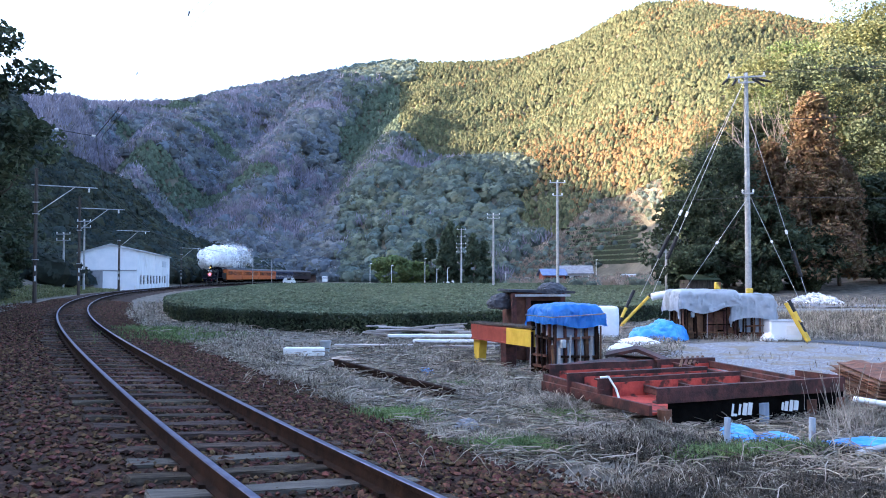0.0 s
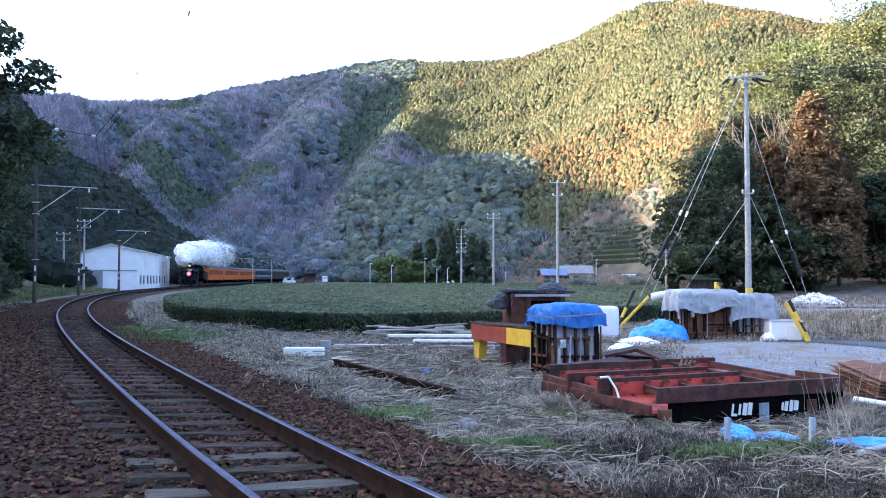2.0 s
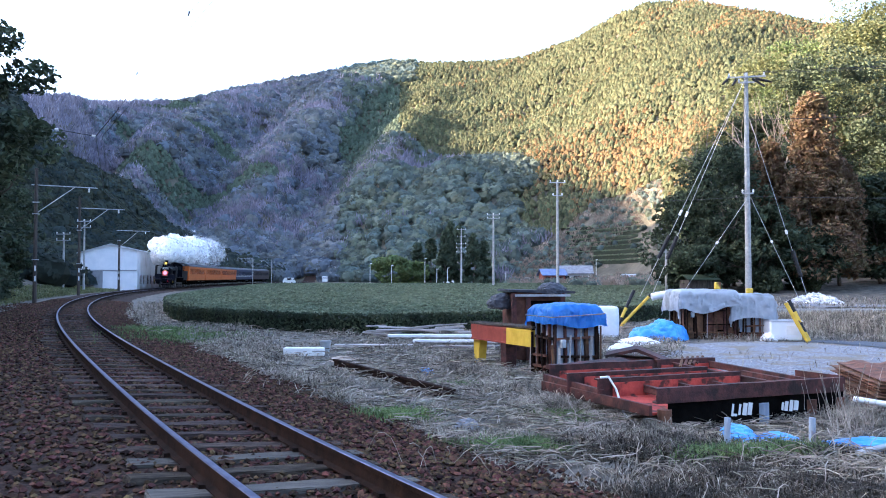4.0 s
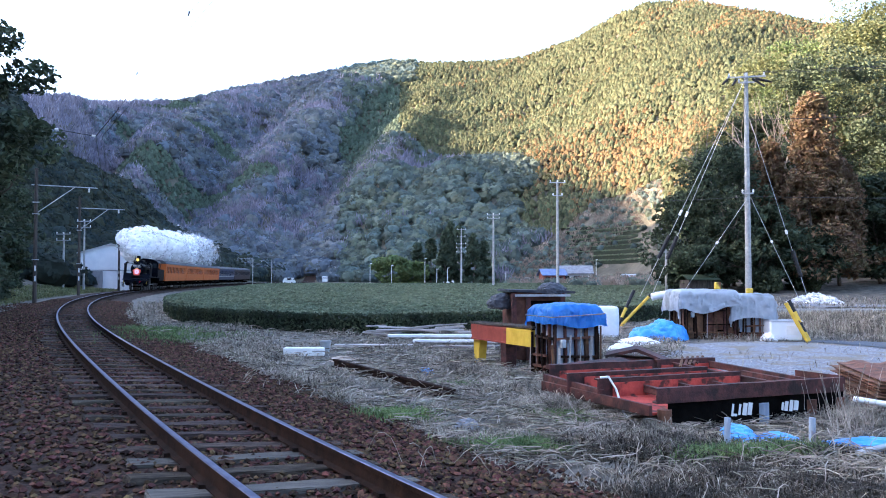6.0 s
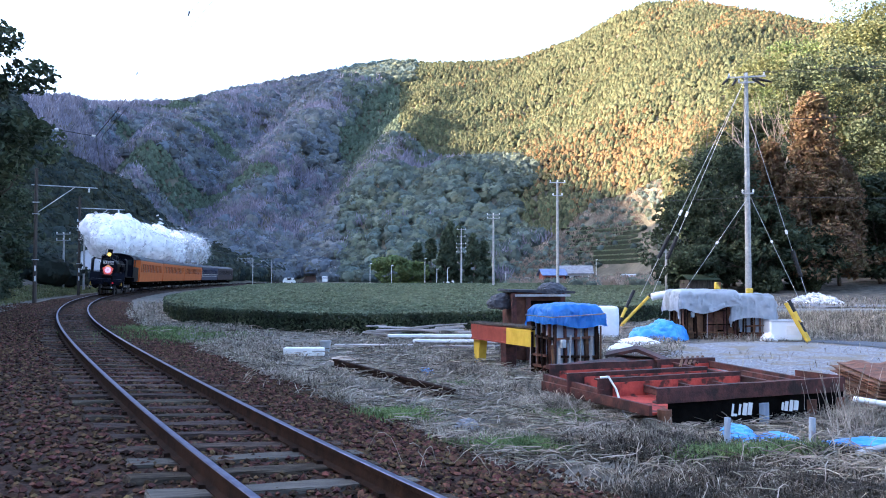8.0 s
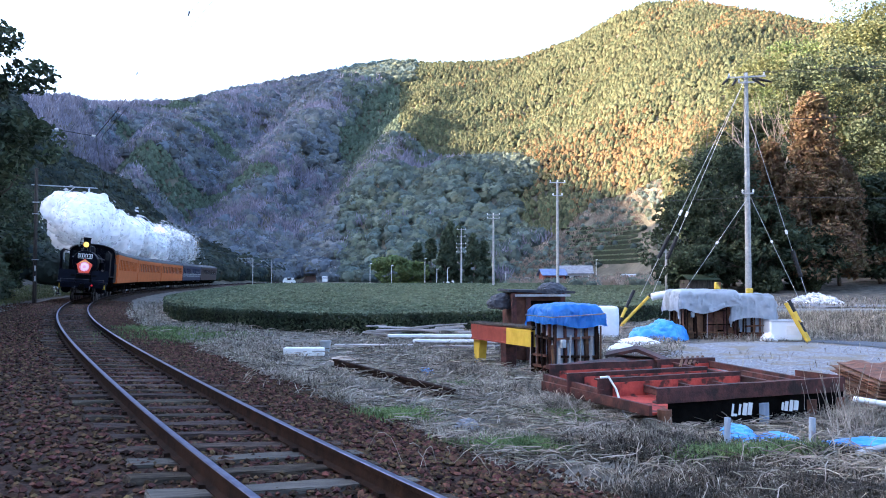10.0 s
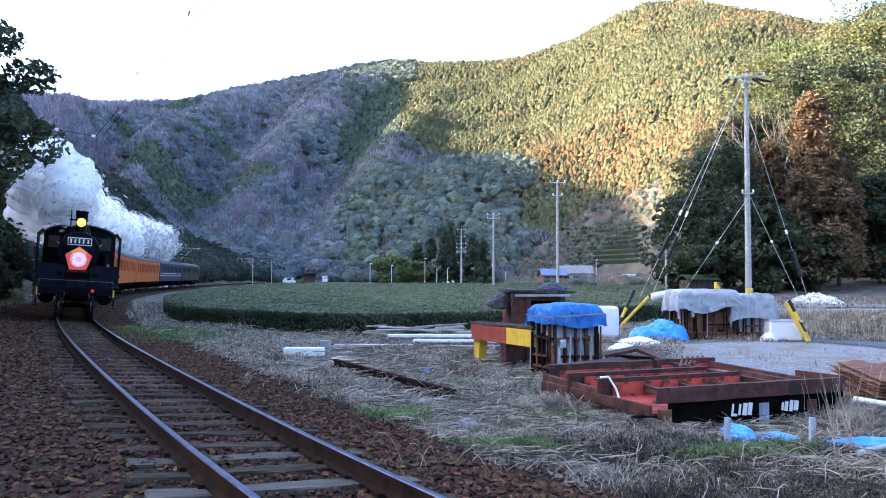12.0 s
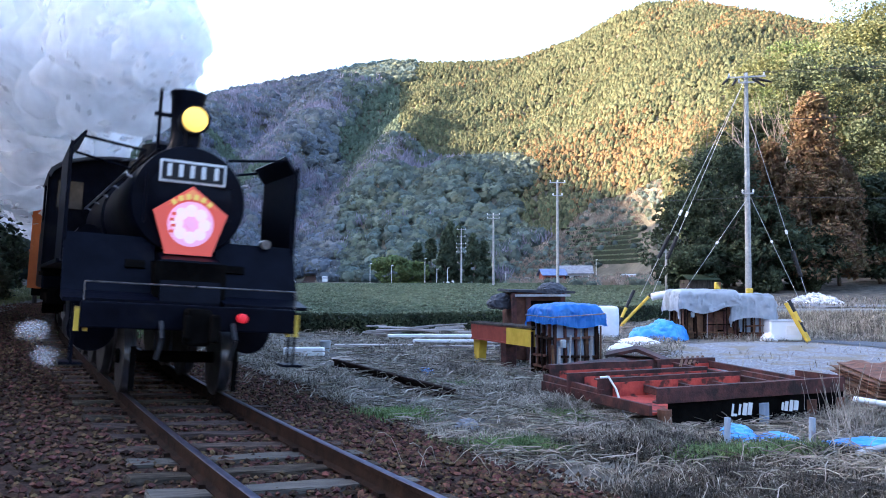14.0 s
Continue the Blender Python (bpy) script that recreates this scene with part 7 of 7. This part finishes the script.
    part("body", bm, M["zinc"], root, smooth=True)
    part("handle", made(rod, (-0.14, 0, 0.28), (0.14, 0.02, 0.30), 0.01, None, 6), M["galv"], root)
    for x0, x1, y, z, th in ((-2.75, -0.75, 21.0, 0.06, 0.07), (-1.5, 1.7, 22.6, 0.20, 0.07), (-0.8, 2.4, 22.1, 0.10, 0.06), (-1.9, 0.6, 23.6, 0.30, 0.05), (-0.5, 3.0, 21.4, 0.02, 0.05), (0.4, 2.2, 23.0, 0.28, 0.05)):
        ob = part("plank", made(box, (x1 - x0, 0.30, th), ((x0 + x1) / 2, y, GZ + z + th / 2), (0, 0, 2 * math.sin(x0 * 9)), bevel=0.006), M["white" if y in (22.6, 22.1) else "plank"])
        tagged(ob, "long weathered board lying in dry grass" if y not in (22.6, 22.1) else "long pale board lying in dry grass", "board", "boards by the field")
    rr = random.Random(77)
    for k in range(16):
        x, y = rr.uniform(-1.9, 0.4), rr.uniform(23.2, 24.6)
        a = rr.uniform(-0.5, 0.5)
        ob = part("scrap_wood", made(box, (rr.uniform(0.5, 1.3), 0.10, 0.035), (x, y, GZ + 0.10 + 0.026 * k), (rr.uniform(-6, 6), rr.uniform(-6, 6), math.degrees(a))), M["plank"])
        tagged(ob, "broken grey piece of wood in a heap", "scrap wood", "heap of scrap wood")
    # pale dirt with straw, modelled as a low crumpled lump
    heap("pale_rubble_bag", (-2.15, 17.9), (0.42, 0.3, 0.11), M["litter"], "low lump of pale straw-coloured dirt in the grass", 23, "sack", 2.6)
    heap("blue_scrap", (-0.32, 15.6), (0.16, 0.14, 0.12), M["tarp_blue"], "scrap of blue plastic in dead vines", 24, "plastic scrap", 3.0)
    heap("field_stone", (0.28, 9.95), (0.16, 0.12, 0.13), M["gravel"], "grey stone lying in the grass", 25, "stone", 1.5)
    # old rail half buried
    a, b = Vector((-2.15, 16.5, GZ + 0.10)), Vector((0.15, 12.1, GZ + 0.09))
    bm = bmesh.new()
    ln = (b - a).length
    extrude(bm, [(px * 1.3, pz + 0.1) for px, pz in RAIL], "y", 0, ln)
    ob = part("old_rail", bm, M["rust_dark"])
    ob.matrix_basis = Matrix.Translation(a) @ (b - a).to_track_quat("Y", "Z").to_matrix().to_4x4()
    tagged(ob, "rusty old rail lying half buried in grass", "rail")
    # marker posts by the outer rail
    for s, lat in ((98, -2.3), (108, -2.4)):
        x, y, _ = track(s, lat)
        ob = part("marker_post", made(box, (0.22, 0.22, 0.8), (float(x), float(y), -0.05), bevel=0.02), M["white"])
        tagged(ob, "short white marker post beside the track", "post", "trackside marker posts")


build_yard()


# ---- hut and mound below the trees ----
def build_hut():
    root = tagged(new("wooden_hut"), "small dark wooden hut below the evergreen trees", "hut")
    root.matrix_basis = pose(19.4, 63.0, ground_z(19.4, 63.0), 0, 0, 8)
    part("wall", made(box, (2.2, 1.6, 1.5), (0, 0, 0.75)), M["wood_pole"], root)
    for k in range(7):
        part("batten", made(box, (0.09, 0.06, 1.5), (-1.0 + 0.33 * k, -0.83, 0.75)), M["wood_pole"], root)
    part("roof", made(extrude, [(-1.1, 1.45), (0, 1.8), (1.1, 1.45), (1.1, 1.53), (0, 1.89), (-1.1, 1.53)], "x", -1.3, 1.3), M["leaf_dark"], root)
    heap("mossy_mound", (18.6, 55.5), (1.6, 1.0, 1.0), M["leaf_olive"], "low mossy green mound before the hut", 31, "mound", 2.5)


build_hut()


# ---- gravel yard, road, path wall ----
def flat_patch(name, outline, lift, material, label, cell=0.5):
    """A thin sheet on the ground inside an outline."""
    o = np.array(outline)
    lo, hi = o.min(0), o.max(0)
    nx, ny = int((hi[0] - lo[0]) / cell) + 2, int((hi[1] - lo[1]) / cell) + 2
    gx, gy = np.meshgrid(lo[0] + cell * np.arange(nx), lo[1] + cell * np.arange(ny))
    gz = height(gx, gy) + lift
    v = np.stack([gx, gy, gz], -1).reshape(-1, 3)
    cx, cy = gx[:-1, :-1] + cell / 2, gy[:-1, :-1] + cell / 2
    ok = inside(cx + 0.3 * wavy(cx, cy, 0.6), cy + 0.3 * wavy(cy, cx, 0.7), list(outline))
    j, i = np.nonzero(ok)
    p = j * nx + i
    f = np.concatenate([np.stack([p, p + 1, p + nx + 1], 1), np.stack([p, p + nx + 1, p + nx], 1)])
    return tagged(tri_mesh(name, v, f, material, True), label, name, kind="structure")


flat_patch("gravel_yard", [(4.0, 15.5), (5.2, 13.2), (12.5, 13.0), (15, 19), (12.0, 22.6), (9.0, 23.0), (5.0, 21.5)], 0.03, M["gravel"], "pale crushed gravel yard", 0.14)
flat_patch("road", [(10.2, 23.6), (10.6, 22.2), (12.5, 19.0), (30, 14.0), (30, 16.5), (14.0, 21.0), (11.2, 24.2)], 0.05, M["asphalt"], "dark asphalt lane leaving the yard", 0.12)


def build_path_wall():
    root = tagged(new("path_wall"), "low grey concrete edging wall of the far path", "wall", kind="structure")
    for k in range(11):
        x0 = 15.4 + 1.6 * k
        y0 = 40.4 - 0.06 * k
        bm = bmesh.new()
        box(bm, (1.58, 0.5, 0.7), (x0, y0, -0.50), (0, 0, -2), bevel=0.02)
        part("wall_block", bm, M["concrete"], root)
    rng = np.random.default_rng(44)
    n = 260
    a, r = rng.uniform(0, 6.283, n), np.sqrt(rng.uniform(0, 1, n))
    x, y = 21.8 + 1.6 * r * np.cos(a), 48.6 + 1.2 * r * np.sin(a)
    z = height(x, y) + 0.62 * (1 - r) ** 0.8
    v0, f0 = ico(1)
    s = rng.uniform(0.08, 0.19, n)
    v, f = scatter(v0, f0, np.stack([x, y, z], 1), np.stack([s, s * 0.8, s * 0.7], 1), rng, 0.2)
    tagged(tri_mesh("stone_heap", v, f, M["pale_stone"]), "heap of pale broken stones by the path", "stones", kind="stuff")


flat_patch("path", [(15.6, 41.8), (33, 41.4), (36, 45.5), (24, 46.6), (16.4, 47.0)], 0.06, M["gravel"], "pale dry gravel path above a low wall", 0.3)
build_path_wall()


# ---- everything that moves ----
def motions():
    for ob, wheels, front, rear, mid in TRAIN:
        rows = [(k / 4, vehicle_pose(k / 4, front, rear, mid)) for k in range(57)]
        walk(ob, rows)
        for ax, y, r in wheels:
            at = ax.location.copy()
            step = 2 if r > 0.5 else 1
            rows = []
            for k in range(0, 421, step):
                t = k / 30
                turn = (front_at(0) - front_at(t)) / r
                rows.append((t, Matrix.Translation(at) @ Matrix.Rotation(-turn, 4, "X")))
            walk(ax, rows)
    for ob, back, rise, drift, a, spin in PUFFS:
        rows = []
        for k in range(29):
            t = k / 2
            reach = 0.48 + 0.52 * float(smoothstep(0, 11, t))       # the plume lengthens as the train comes on
            p = track(front_at(t) + 0.75 + (back - 0.75) * reach, drift, 0)
            rows.append((t, pose(p[0], p[1], rise + 0.12 * math.sin(1.7 * t + a), 6 * math.sin(t + a), 5 * math.cos(0.8 * t + a), a + spin * t)))
        walk(ob, rows)


motions()
